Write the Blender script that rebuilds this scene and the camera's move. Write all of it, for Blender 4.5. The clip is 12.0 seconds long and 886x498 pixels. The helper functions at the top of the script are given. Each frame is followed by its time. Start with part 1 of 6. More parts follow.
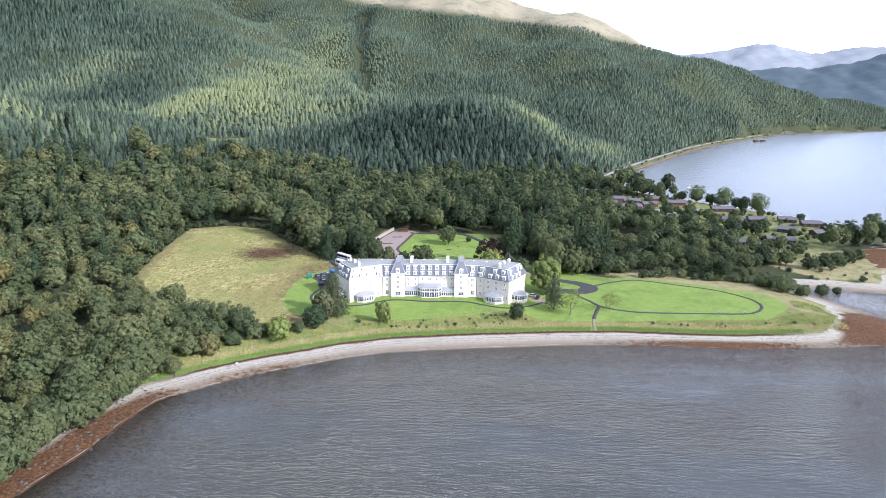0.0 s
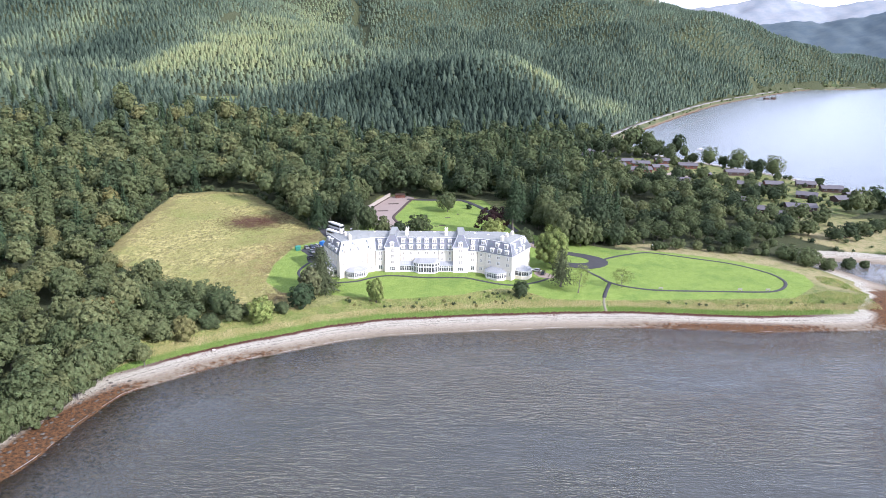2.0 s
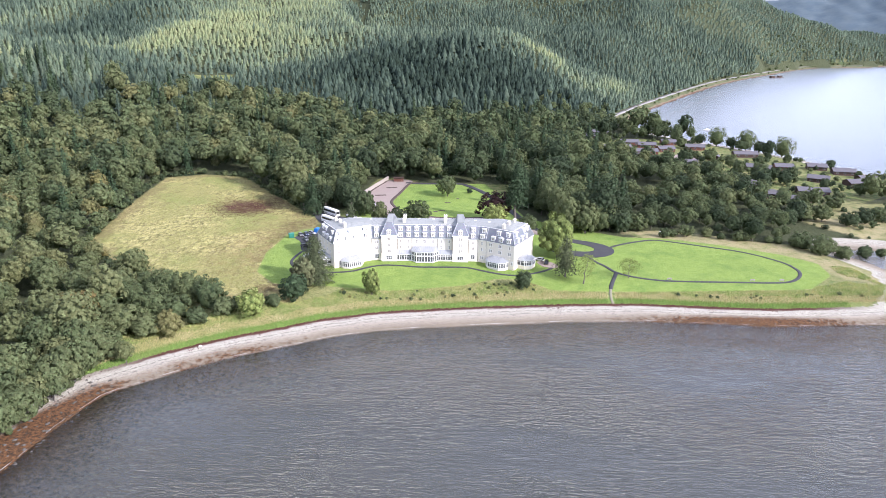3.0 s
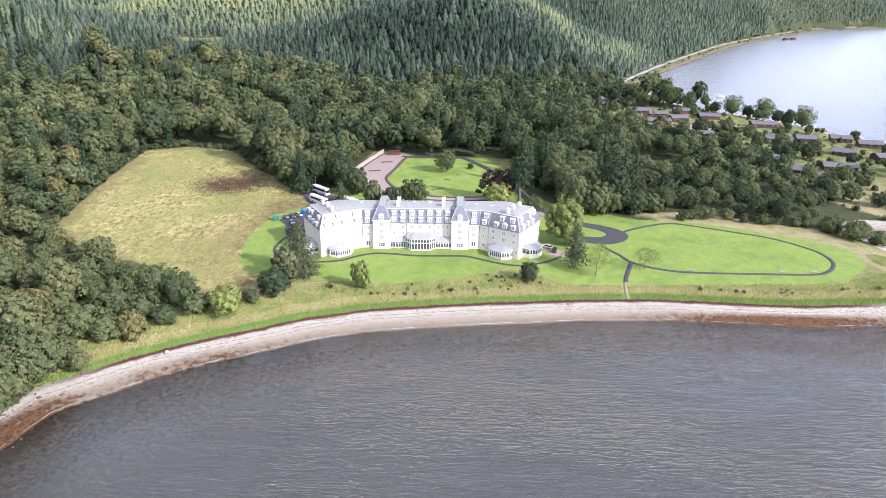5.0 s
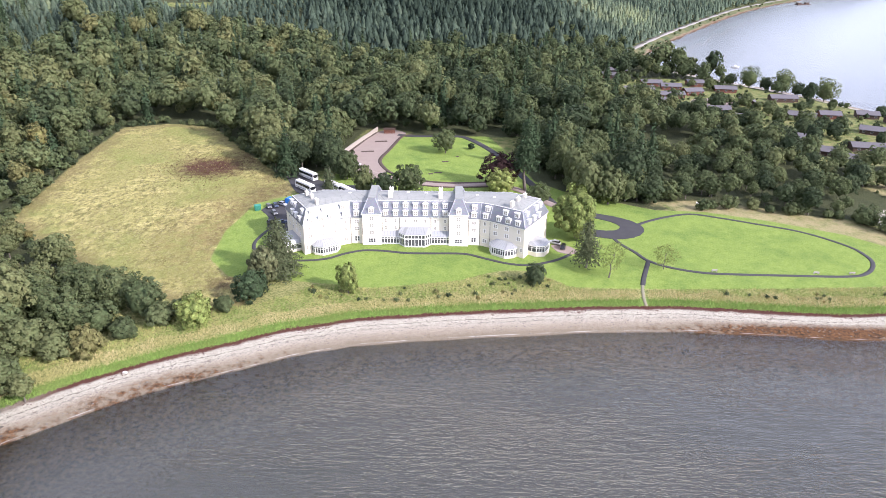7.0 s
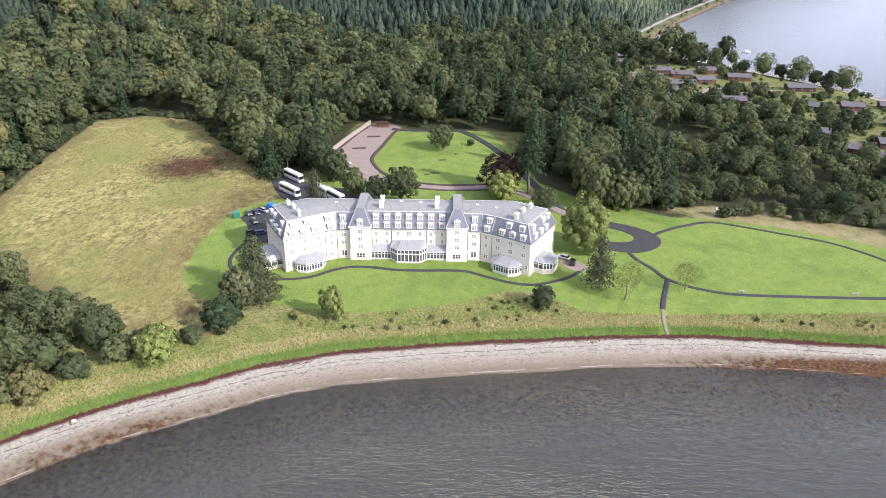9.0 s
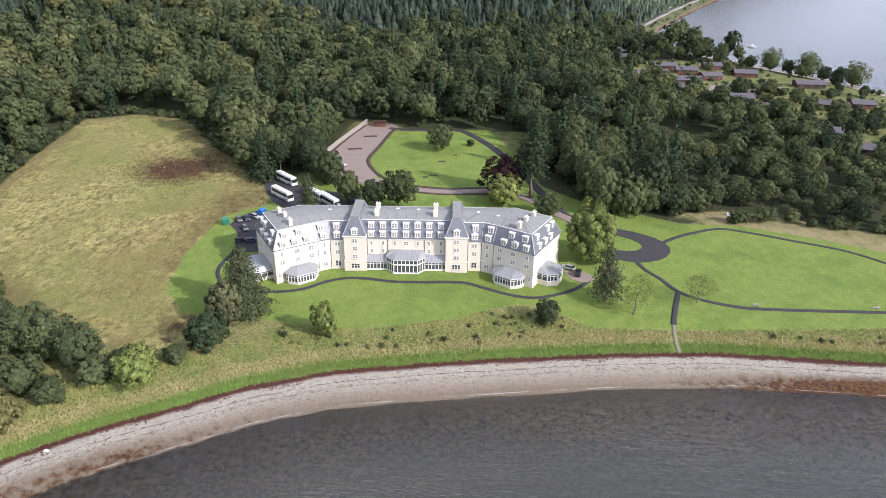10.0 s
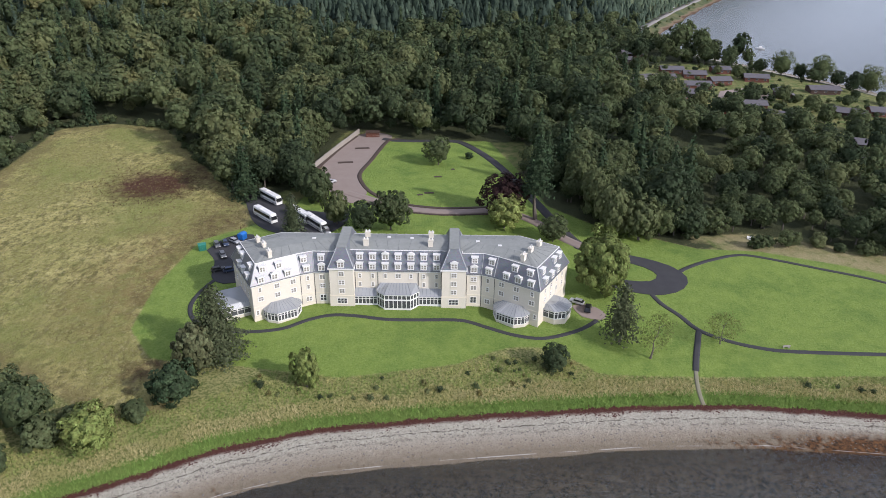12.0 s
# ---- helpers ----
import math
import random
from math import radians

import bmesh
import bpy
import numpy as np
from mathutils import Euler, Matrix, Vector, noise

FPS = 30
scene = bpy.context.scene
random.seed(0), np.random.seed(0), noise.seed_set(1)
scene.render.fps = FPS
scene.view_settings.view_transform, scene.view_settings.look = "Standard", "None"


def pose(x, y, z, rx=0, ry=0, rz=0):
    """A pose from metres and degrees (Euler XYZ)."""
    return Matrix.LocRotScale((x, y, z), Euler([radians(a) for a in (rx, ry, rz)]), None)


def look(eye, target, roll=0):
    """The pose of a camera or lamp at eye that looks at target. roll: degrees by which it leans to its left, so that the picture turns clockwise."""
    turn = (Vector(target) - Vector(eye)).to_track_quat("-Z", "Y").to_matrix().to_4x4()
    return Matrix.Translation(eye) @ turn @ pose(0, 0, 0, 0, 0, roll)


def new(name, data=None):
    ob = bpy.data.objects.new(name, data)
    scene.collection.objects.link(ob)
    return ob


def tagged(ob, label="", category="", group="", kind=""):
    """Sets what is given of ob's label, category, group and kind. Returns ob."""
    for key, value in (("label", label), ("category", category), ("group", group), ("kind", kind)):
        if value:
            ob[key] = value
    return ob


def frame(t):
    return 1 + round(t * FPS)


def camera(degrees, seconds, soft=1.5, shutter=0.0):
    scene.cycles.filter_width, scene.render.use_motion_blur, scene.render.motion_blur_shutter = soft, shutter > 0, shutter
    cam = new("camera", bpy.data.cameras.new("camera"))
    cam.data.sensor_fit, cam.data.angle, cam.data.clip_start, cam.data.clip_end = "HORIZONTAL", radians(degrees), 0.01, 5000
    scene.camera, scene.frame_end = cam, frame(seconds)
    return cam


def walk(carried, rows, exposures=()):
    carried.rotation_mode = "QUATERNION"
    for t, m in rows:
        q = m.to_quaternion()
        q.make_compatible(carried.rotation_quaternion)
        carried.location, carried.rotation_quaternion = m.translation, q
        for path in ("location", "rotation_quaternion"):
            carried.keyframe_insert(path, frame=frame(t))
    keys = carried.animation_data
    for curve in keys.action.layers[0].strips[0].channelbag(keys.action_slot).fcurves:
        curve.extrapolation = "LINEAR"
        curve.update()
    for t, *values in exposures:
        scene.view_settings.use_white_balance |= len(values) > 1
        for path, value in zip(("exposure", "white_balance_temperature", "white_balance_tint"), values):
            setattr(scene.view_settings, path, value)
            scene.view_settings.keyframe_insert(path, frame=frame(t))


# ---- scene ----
# The camera and its flight towards the hotel over the loch.
cam = camera(63.2, 12.0, 0.5)
PATH = [
    (0, (12.461, -338.548, 107.195), (12.439, -336.598, 106.751), 0.3),
    (1.5, (13.416, -317.72, 107.288), (13.392, -315.791, 106.759), 0.3),
    (3, (14.408, -296.202, 107.364), (14.38, -294.299, 106.75), 0.3),
    (5, (15.405, -266.491, 107.499), (15.374, -264.622, 106.788), 0.35),
    (6, (16.123, -251.595, 107.626), (16.089, -249.744, 106.869), 0.4),
    (7, (16.362, -236.932, 107.764), (16.329, -235.098, 106.966), 0.4),
    (9, (16.263, -209.038, 108.205), (16.236, -207.227, 107.357), 0.5),
    (10.5, (16.186, -190.411, 108.311), (16.162, -188.612, 107.439), 0.55),
    (12, (16.322, -173.251, 108.406), (16.303, -171.453, 107.531), 0.6),
]
EXPOSURES = [(0, 0.46, 5720, 21), (3, 0.69, 5890, 25), (6, 0.72, 6090, 26), (7, 0.69, 6140, 26), (9, 0.42, 6220, 24), (10.5, -0.06, 6220, 22), (12, -0.34, 6100, 20)]
walk(cam, [(t, look(eye, target, roll)) for t, eye, target, roll in PATH], EXPOSURES)

# Daylight: a broken pale sky and a sun from the right, a little behind the camera.
SUN_AZIMUTH, SUN_ELEVATION = radians(123), radians(31)
world = bpy.data.worlds.new("sky")
scene.world = world
world.use_nodes = True
wn, wl = world.node_tree.nodes, world.node_tree.links
sky = wn.new("ShaderNodeTexSky")
sky.sky_type, sky.sun_disc = "NISHITA", False
sky.sun_elevation, sky.sun_rotation = SUN_ELEVATION, SUN_AZIMUTH
sky.air_density, sky.dust_density = 1.0, 1.5
cloud = wn.new("ShaderNodeTexNoise")
cloud.inputs["Scale"].default_value, cloud.inputs["Detail"].default_value = 2.2, 7
coord = wn.new("ShaderNodeTexCoord")
stretch = wn.new("ShaderNodeMapping")
stretch.inputs["Scale"].default_value = (1, 1, 3.5)
wl.new(coord.outputs["Generated"], stretch.inputs["Vector"])
wl.new(stretch.outputs["Vector"], cloud.inputs["Vector"])
cover = wn.new("ShaderNodeValToRGB")
cover.color_ramp.elements[0].position, cover.color_ramp.elements[0].color = 0.34, (0.55, 0.55, 0.55, 1)
cover.color_ramp.elements[1].position, cover.color_ramp.elements[1].color = 0.56, (0.97, 0.97, 0.97, 1)
wl.new(cloud.outputs["Fac"], cover.inputs["Fac"])
sky_mix = wn.new("ShaderNodeMix")
sky_mix.data_type = "RGBA"
sky_mix.inputs["B"].default_value = (9.3, 9.9, 10.9, 1)
thin = wn.new("ShaderNodeMapRange")
for key, v in (("From Min", 0.04), ("From Max", 0.34), ("To Min", 1.0), ("To Max", 0.6)):
    thin.inputs[key].default_value = v
height = wn.new("ShaderNodeSeparateXYZ")
wl.new(coord.outputs["Generated"], height.inputs["Vector"])
wl.new(height.outputs["Z"], thin.inputs["Value"])
amount = wn.new("ShaderNodeMath")
amount.operation = "MULTIPLY"
wl.new(cover.outputs["Color"], amount.inputs[0])
wl.new(thin.outputs["Result"], amount.inputs[1])
wl.new(amount.outputs["Value"], sky_mix.inputs["Factor"])
wl.new(sky.outputs["Color"], sky_mix.inputs["A"])
# the clouds are thinner overhead; the haze makes the sky brighter towards the horizon, all round
split = wn.new("ShaderNodeSeparateXYZ")
wl.new(coord.outputs["Generated"], split.inputs["Vector"])
glow = wn.new("ShaderNodeMapRange")
for key, v in (("From Min", 0.02), ("From Max", 0.55), ("To Min", 1.22), ("To Max", 0.95)):
    glow.inputs[key].default_value = v
wl.new(split.outputs["Z"], glow.inputs["Value"])
brighten = wn.new("ShaderNodeVectorMath")
brighten.operation = "SCALE"
wl.new(sky_mix.outputs["Result"], brighten.inputs[0])
# brighter towards the sun's side
sunny = wn.new("ShaderNodeMapRange")
for key, v in (("From Min", -0.6), ("From Max", 0.7), ("To Min", 0.8), ("To Max", 1.2)):
    sunny.inputs[key].default_value = v
wl.new(split.outputs["X"], sunny.inputs["Value"])
level = wn.new("ShaderNodeMath")
level.operation = "MULTIPLY"
wl.new(glow.outputs["Result"], level.inputs[0])
wl.new(sunny.outputs["Result"], level.inputs[1])
wl.new(level.outputs["Value"], brighten.inputs["Scale"])
wl.new(brighten.outputs["Vector"], wn["Background"].inputs["Color"])
wn["Background"].inputs["Strength"].default_value = 0.146
sun = new("sun", bpy.data.lights.new("sun", "SUN"))
sun.data.energy, sun.data.angle, sun.data.color = 4.75, radians(0.8), (1.0, 0.945, 0.84)
sun_way = Vector((math.sin(SUN_AZIMUTH) * math.cos(SUN_ELEVATION), math.cos(SUN_AZIMUTH) * math.cos(SUN_ELEVATION), math.sin(SUN_ELEVATION)))
sun.matrix_world = look(sun_way * 600, (0, 0, 0))


# Materials.
class Nodes:
    """A small writer of node materials."""

    def __init__(self, name, rough=0.8, metal=0.0, spec=0.4):
        self.material = bpy.data.materials.new(name)
        self.material.use_nodes = True
        self.nodes, self.links = self.material.node_tree.nodes, self.material.node_tree.links
        self.bsdf = self.nodes["Principled BSDF"]
        self.bsdf.inputs["Roughness"].default_value = rough
        self.bsdf.inputs["Metallic"].default_value = metal
        self.bsdf.inputs["Specular IOR Level"].default_value = spec
        self.place = self.nodes.new("ShaderNodeNewGeometry").outputs["Position"]

    def put(self, socket, value):
        if isinstance(value, bpy.types.NodeSocket):
            self.links.new(value, socket)
        elif isinstance(value, tuple) and len(value) == 3 and socket.type == "RGBA":
            socket.default_value = (*value, 1)
        else:
            socket.default_value = value

    def noise(self, scale, detail=4, stretch=(1, 1, 1), vector=None, rough=0.55):
        tex = self.nodes.new("ShaderNodeTexNoise")
        tex.inputs["Scale"].default_value, tex.inputs["Detail"].default_value = scale, detail
        tex.inputs["Roughness"].default_value = rough
        mapping = self.nodes.new("ShaderNodeMapping")
        mapping.inputs["Scale"].default_value = stretch
        self.links.new(vector or self.place, mapping.inputs["Vector"])
        self.links.new(mapping.outputs["Vector"], tex.inputs["Vector"])
        return tex.outputs["Fac"]

    def cells(self, scale, stretch=(1, 1, 1), output="Color"):
        tex = self.nodes.new("ShaderNodeTexVoronoi")
        tex.inputs["Scale"].default_value = scale
        mapping = self.nodes.new("ShaderNodeMapping")
        mapping.inputs["Scale"].default_value = stretch
        self.links.new(self.place, mapping.inputs["Vector"])
        self.links.new(mapping.outputs["Vector"], tex.inputs["Vector"])
        return tex.outputs[output]

    def span(self, value, a, b, c=0.0, d=1.0):
        node = self.nodes.new("ShaderNodeMapRange")
        self.put(node.inputs["Value"], value)
        for key, v in (("From Min", a), ("From Max", b), ("To Min", c), ("To Max", d)):
            node.inputs[key].default_value = v
        return node.outputs["Result"]

    def math(self, how, a, b=0.0):
        node = self.nodes.new("ShaderNodeMath")
        node.operation = how
        self.put(node.inputs[0], a)
        self.put(node.inputs[1], b)
        return node.outputs[0]

    def mix(self, fac, a, b, how="MIX"):
        node = self.nodes.new("ShaderNodeMix")
        node.data_type, node.blend_type = "RGBA", how
        self.put(node.inputs["Factor"], fac)
        self.put(node.inputs["A"], a)
        self.put(node.inputs["B"], b)
        return node.outputs["Result"]

    def attribute(self, name):
        node = self.nodes.new("ShaderNodeAttribute")
        node.attribute_name = name
        return node.outputs["Fac"]

    def island(self):
        return self.nodes.new("ShaderNodeNewGeometry").outputs["Random Per Island"]

    def any_object(self):
        return self.nodes.new("ShaderNodeObjectInfo").outputs["Random"]

    def shift(self, color, hue=0.5, sat=1.0, value=1.0):
        node = self.nodes.new("ShaderNodeHueSaturation")
        self.put(node.inputs["Color"], color)
        self.put(node.inputs["Hue"], hue)
        self.put(node.inputs["Saturation"], sat)
        self.put(node.inputs["Value"], value)
        return node.outputs["Color"]

    def bump(self, height, strength=0.3, distance=0.1):
        node = self.nodes.new("ShaderNodeBump")
        node.inputs["Strength"].default_value, node.inputs["Distance"].default_value = strength, distance
        self.links.new(height, node.inputs["Height"])
        self.links.new(node.outputs["Normal"], self.bsdf.inputs["Normal"])

    def done(self, color):
        self.put(self.bsdf.inputs["Base Color"], color)
        return self.material


def plain(name, a, b, scale=0.6, rough=0.8, metal=0.0, spec=0.4, fine=12.0, bump=0.15):
    """Two close tones in patches, a fine grain and a light relief."""
    n = Nodes(name, rough, metal, spec)
    color = n.mix(n.noise(scale, 5), a, b)
    grain = n.noise(fine, 3)
    color = n.mix(n.span(grain, 0.3, 0.7, 0.0, 0.18), color, tuple(0.55 * c for c in a))
    if bump:
        n.bump(grain, bump, 0.02)
    return n.done(color)


def foliage_material(name, stops, gain=1.0, rough=1.0, thin=0.22):
    """Leaves: every clump a little different, every tree of its own green along the stops, some turning yellow."""
    n = Nodes(name, 0.7, 0, 0.1)
    tree = n.math("ADD", n.attribute("tint"), n.math("MULTIPLY", n.any_object(), 0.2))
    ramp = n.nodes.new("ShaderNodeValToRGB")
    while len(ramp.color_ramp.elements) < len(stops):
        ramp.color_ramp.elements.new(0.5)
    for k, (e, c) in enumerate(zip(ramp.color_ramp.elements, stops)):
        e.position, e.color = k / (len(stops) - 1), (c[0] * gain, c[1] * gain, c[2] * gain, 1)
    n.links.new(n.span(tree, 0, 1.2), ramp.inputs["Fac"])
    color = n.shift(ramp.outputs["Color"], n.span(n.island(), 0, 1, 0.485, 0.515), 1.0, n.span(n.island(), 0, 1, 1 - 0.3 * rough, 1 + 0.3 * rough))
    clusters = n.math("ADD", n.math("MULTIPLY", n.noise(0.7, 3), 0.6), n.math("MULTIPLY", n.noise(2.6, 3, (1, 1, 1.3), None, 0.7), 0.4))
    color = n.shift(color, 0.5, 1.0, n.span(clusters, 0.36, 0.64, 1 - 0.45 * rough, 1 + 0.45 * rough))
    n.done(color)
    glow = n.nodes.new("ShaderNodeBsdfTranslucent")
    n.put(glow.inputs["Color"], color)
    both = n.nodes.new("ShaderNodeMixShader")
    both.inputs[0].default_value = thin
    n.links.new(n.bsdf.outputs[0], both.inputs[1])
    n.links.new(glow.outputs[0], both.inputs[2])
    n.links.new(both.outputs[0], n.nodes["Material Output"].inputs["Surface"])
    return n.material


LEAF = foliage_material("broad_leaves", [(0.036, 0.055, 0.030), (0.062, 0.086, 0.043), (0.092, 0.119, 0.054), (0.120, 0.146, 0.066), (0.152, 0.168, 0.074), (0.185, 0.162, 0.062), (0.17, 0.115, 0.055)], 1.02, 0.72, 0.38)
LEAF_PALE = foliage_material("pale_leaves", [(0.125, 0.16, 0.05), (0.18, 0.22, 0.065), (0.23, 0.26, 0.085), (0.26, 0.25, 0.08)])
LEAF_DARK = foliage_material("fir_needles", [(0.028, 0.048, 0.024), (0.044, 0.070, 0.034), (0.072, 0.095, 0.046)])
LEAF_PINE = foliage_material("pine_needles", [(0.046, 0.064, 0.036), (0.078, 0.096, 0.048), (0.13, 0.134, 0.066)])
LEAF_COPPER = foliage_material("copper_leaves", [(0.030, 0.018, 0.018), (0.045, 0.024, 0.022), (0.05, 0.028, 0.022)])
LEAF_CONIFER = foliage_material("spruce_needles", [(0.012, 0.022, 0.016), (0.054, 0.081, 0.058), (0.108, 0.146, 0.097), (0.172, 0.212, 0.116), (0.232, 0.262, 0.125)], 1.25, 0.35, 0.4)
BARK = plain("bark", (0.10, 0.085, 0.07), (0.17, 0.15, 0.13), 1.5, 0.9, fine=8)
RENDER = plain("cream_render", (0.63, 0.588, 0.495), (0.68, 0.642, 0.555), 0.35, 0.85, fine=5, bump=0.08)
STONE_BAND = plain("pale_stone", (0.66, 0.60, 0.48), (0.74, 0.69, 0.57), 0.8, 0.85)
WHITE = plain("white_paint", (0.72, 0.72, 0.70), (0.78, 0.78, 0.76), 1.0, 0.45, fine=20, bump=0.03)
DECK = plain("grey_roof_deck", (0.20, 0.215, 0.20), (0.30, 0.315, 0.30), 0.6, 0.7, fine=1.6, bump=0.1)
ZINC = plain("seamed_metal_roof", (0.33, 0.35, 0.36), (0.42, 0.44, 0.45), 0.4, 0.45, 0.3)
ASPHALT = plain("asphalt", (0.032, 0.033, 0.037), (0.055, 0.055, 0.058), 0.35, 0.9, fine=9)
GRAVEL = plain("red_brown_gravel", (0.24, 0.19, 0.165), (0.30, 0.25, 0.22), 0.3, 0.95, fine=6)
TIMBER = plain("red_brown_timber", (0.11, 0.044, 0.03), (0.16, 0.068, 0.046), 0.8, 0.75)
TIMBER_DARK = plain("dark_timber", (0.05, 0.032, 0.025), (0.085, 0.055, 0.04), 0.8, 0.8)
CABIN_ROOF = plain("grey_shingle_roof", (0.085, 0.08, 0.09), (0.14, 0.135, 0.145), 0.5, 0.8)
RUBBER = plain("black_rubber", (0.02, 0.02, 0.02), (0.03, 0.03, 0.03), 2, 0.7)
STONE = plain("grey_stone", (0.30, 0.28, 0.25), (0.42, 0.40, 0.37), 1.2, 0.9)


def slate_material():
    n = Nodes("blue_slate", 0.34, 0, 0.95)
    color = n.mix(n.noise(0.3, 4), (0.11, 0.122, 0.14), (0.155, 0.167, 0.185))
    row = n.cells(2.2, (1, 1, 2.2))
    color = n.mix(0.16, color, row, "OVERLAY")
    n.bump(n.noise(5, 3, (1, 1, 4)), 0.25, 0.03)
    return n.done(color)


def glass_material():
    n = Nodes("window_glass", 0.06, 0, 0.6)
    return n.done(n.mix(n.noise(0.35, 2), (0.03, 0.034, 0.04), (0.12, 0.125, 0.13)))


def paint(name, color, rough=0.3, metal=0.0):
    n = Nodes(name, rough, metal, 0.5)
    return n.done(n.mix(n.span(n.noise(1.5, 3), 0.3, 0.7), tuple(0.85 * c for c in color), color))


SLATE, GLASS = slate_material(), glass_material()
# pale panes: curtains in the windows, painted sky reflection in the dormers
CURTAIN_SKY = plain("curtain_sky_glass", (0.17, 0.165, 0.15), (0.38, 0.36, 0.32), 0.6, 0.12, 0.0, 0.6, fine=4, bump=0)


def ground_material():
    """One sheet: shingle and weed by the water, tall grass, mown lawn, hay meadow, forest floor, moor."""
    n = Nodes("ground", 0.95, 0, 0.2)
    shore, lawn, field, wood = (n.attribute(k) for k in ("d_shore", "d_lawn", "d_field", "d_wood"))
    weedy = n.attribute("weedy")
    broad, mid, fine = n.noise(0.03, 5), n.noise(0.25, 5), n.noise(1.6, 5)
    # mown lawn with faint stripes and clover patches
    green = n.mix(n.span(mid, 0.3, 0.7), (0.144, 0.228, 0.043), (0.220, 0.308, 0.064))
    green = n.mix(n.span(fine, 0.42, 0.62, 0, 0.6), green, (0.26, 0.345, 0.09))
    green = n.mix(n.span(n.noise(4.5, 3), 0.5, 0.7, 0, 0.45), green, (0.07, 0.13, 0.02))
    green = n.mix(n.span(n.noise(0.09, 5), 0.5, 0.7, 0, 0.5), green, (0.085, 0.165, 0.035))
    # hay meadow
    swirl = n.noise(0.5, 6, (1.0, 0.55, 1), None, 0.72)
    hay = n.mix(n.span(mid, 0.3, 0.7), (0.29, 0.275, 0.088), (0.52, 0.465, 0.195))
    hay = n.mix(n.span(swirl, 0.54, 0.40, 0, 0.85), hay, (0.095, 0.095, 0.03))
    hay = n.mix(n.span(broad, 0.45, 0.6, 0, 0.85), hay, (0.25, 0.25, 0.08))
    hay = n.mix(n.span(n.noise(0.7, 5, (1, 1, 1), None, 0.7), 0.48, 0.68, 0, 0.8), hay, (0.16, 0.15, 0.05))
    hay = n.mix(n.span(n.noise(0.9, 5, (1, 1, 1), None, 0.75), 0.52, 0.68, 0, 0.75), hay, (0.42, 0.38, 0.21))
    hay = n.mix(n.span(n.noise(0.045, 4), 0.48, 0.62, 0, 0.6), hay, (0.20, 0.235, 0.065))
    hay = n.mix(n.math("MULTIPLY", n.attribute("russet"), n.span(n.noise(0.2, 5, (1, 1, 1), None, 0.7), 0.36, 0.6)), hay, (0.215, 0.135, 0.065))
    patch = n.attribute("bracken")
    lines = n.math("ABSOLUTE", n.math("SUBTRACT", n.noise(0.055, 4, (1.0, 0.45, 1)), 0.5))
    hay = n.mix(n.span(lines, 0.012, 0.002, 0, 0.35), hay, (0.12, 0.10, 0.045))
    edge = n.math("ADD", n.span(field, 14.0, 2.0, 0, 0.5), n.math("MULTIPLY", n.noise(0.12, 5), 1.0))
    hay = n.mix(n.span(edge, 0.7, 0.95, 0, 0.55), hay, (0.16, 0.125, 0.06))
    hay = n.mix(n.span(n.math("ADD", patch, n.math("MULTIPLY", n.noise(0.3, 5, (1, 1, 1), None, 0.7), 1.1)), 0.85, 1.35), hay, (0.085, 0.045, 0.028))
    # rough bank
    rough_grass = n.mix(n.span(mid, 0.35, 0.65), (0.085, 0.13, 0.035), (0.24, 0.22, 0.095))
    rough_grass = n.mix(n.span(fine, 0.4, 0.7, 0, 0.4), rough_grass, (0.13, 0.18, 0.045))
    rough_grass = n.mix(n.math("MULTIPLY", n.attribute("bank"), 0.75), rough_grass, n.mix(n.span(fine, 0.4, 0.6), (0.12, 0.155, 0.04), (0.36, 0.335, 0.145)))
    rough_grass = n.mix(n.math("MULTIPLY", n.attribute("dry"), n.span(n.noise(0.15, 5, (1, 1, 1), None, 0.7), 0.35, 0.55)), rough_grass, n.mix(fine, (0.22, 0.19, 0.09), (0.42, 0.37, 0.21)))
    bright = n.mix(fine, (0.11, 0.19, 0.04), (0.18, 0.25, 0.06))
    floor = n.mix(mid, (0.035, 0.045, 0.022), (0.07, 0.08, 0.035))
    moor = n.mix(n.noise(0.012, 6), (0.30, 0.265, 0.185), (0.25, 0.235, 0.15))
    moor = n.mix(n.span(n.noise(0.03, 8, (1, 1, 1), None, 0.68), 0.5, 0.62, 0, 0.8), moor, (0.17, 0.17, 0.105))
    wobble = n.math("MULTIPLY", n.math("SUBTRACT", n.noise(0.35, 3), 0.5), 5.0)
    small = n.math("MULTIPLY", n.math("SUBTRACT", n.noise(1.2, 3), 0.5), 2.4)
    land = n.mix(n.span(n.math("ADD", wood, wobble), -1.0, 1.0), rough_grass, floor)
    land = n.mix(n.span(n.math("ADD", n.attribute("moor"), n.math("MULTIPLY", wobble, 6.0)), -10, 12), land, moor)
    land = n.mix(n.span(n.math("ADD", field, n.math("MULTIPLY", wobble, 0.7)), -0.6, 0.8), land, hay)
    land = n.mix(n.span(n.math("ADD", lawn, n.math("MULTIPLY", small, 0.6)), -0.35, 0.35), land, green)
    # shore bands: bright green edge, red wrack line, pale shingle, weed, dark bottom
    shingle = n.mix(n.noise(0.4, 6), (0.37, 0.355, 0.285), (0.52, 0.50, 0.42))
    shingle = n.mix(n.span(n.cells(2.6), 0.2, 0.9, 0, 0.5), shingle, (0.20, 0.18, 0.15))
    shingle = n.mix(n.span(n.noise(2.5, 3), 0.55, 0.75, 0, 0.55), shingle, (0.50, 0.46, 0.39))
    drift = n.math("ADD", shore, n.math("MULTIPLY", wobble, 0.35))
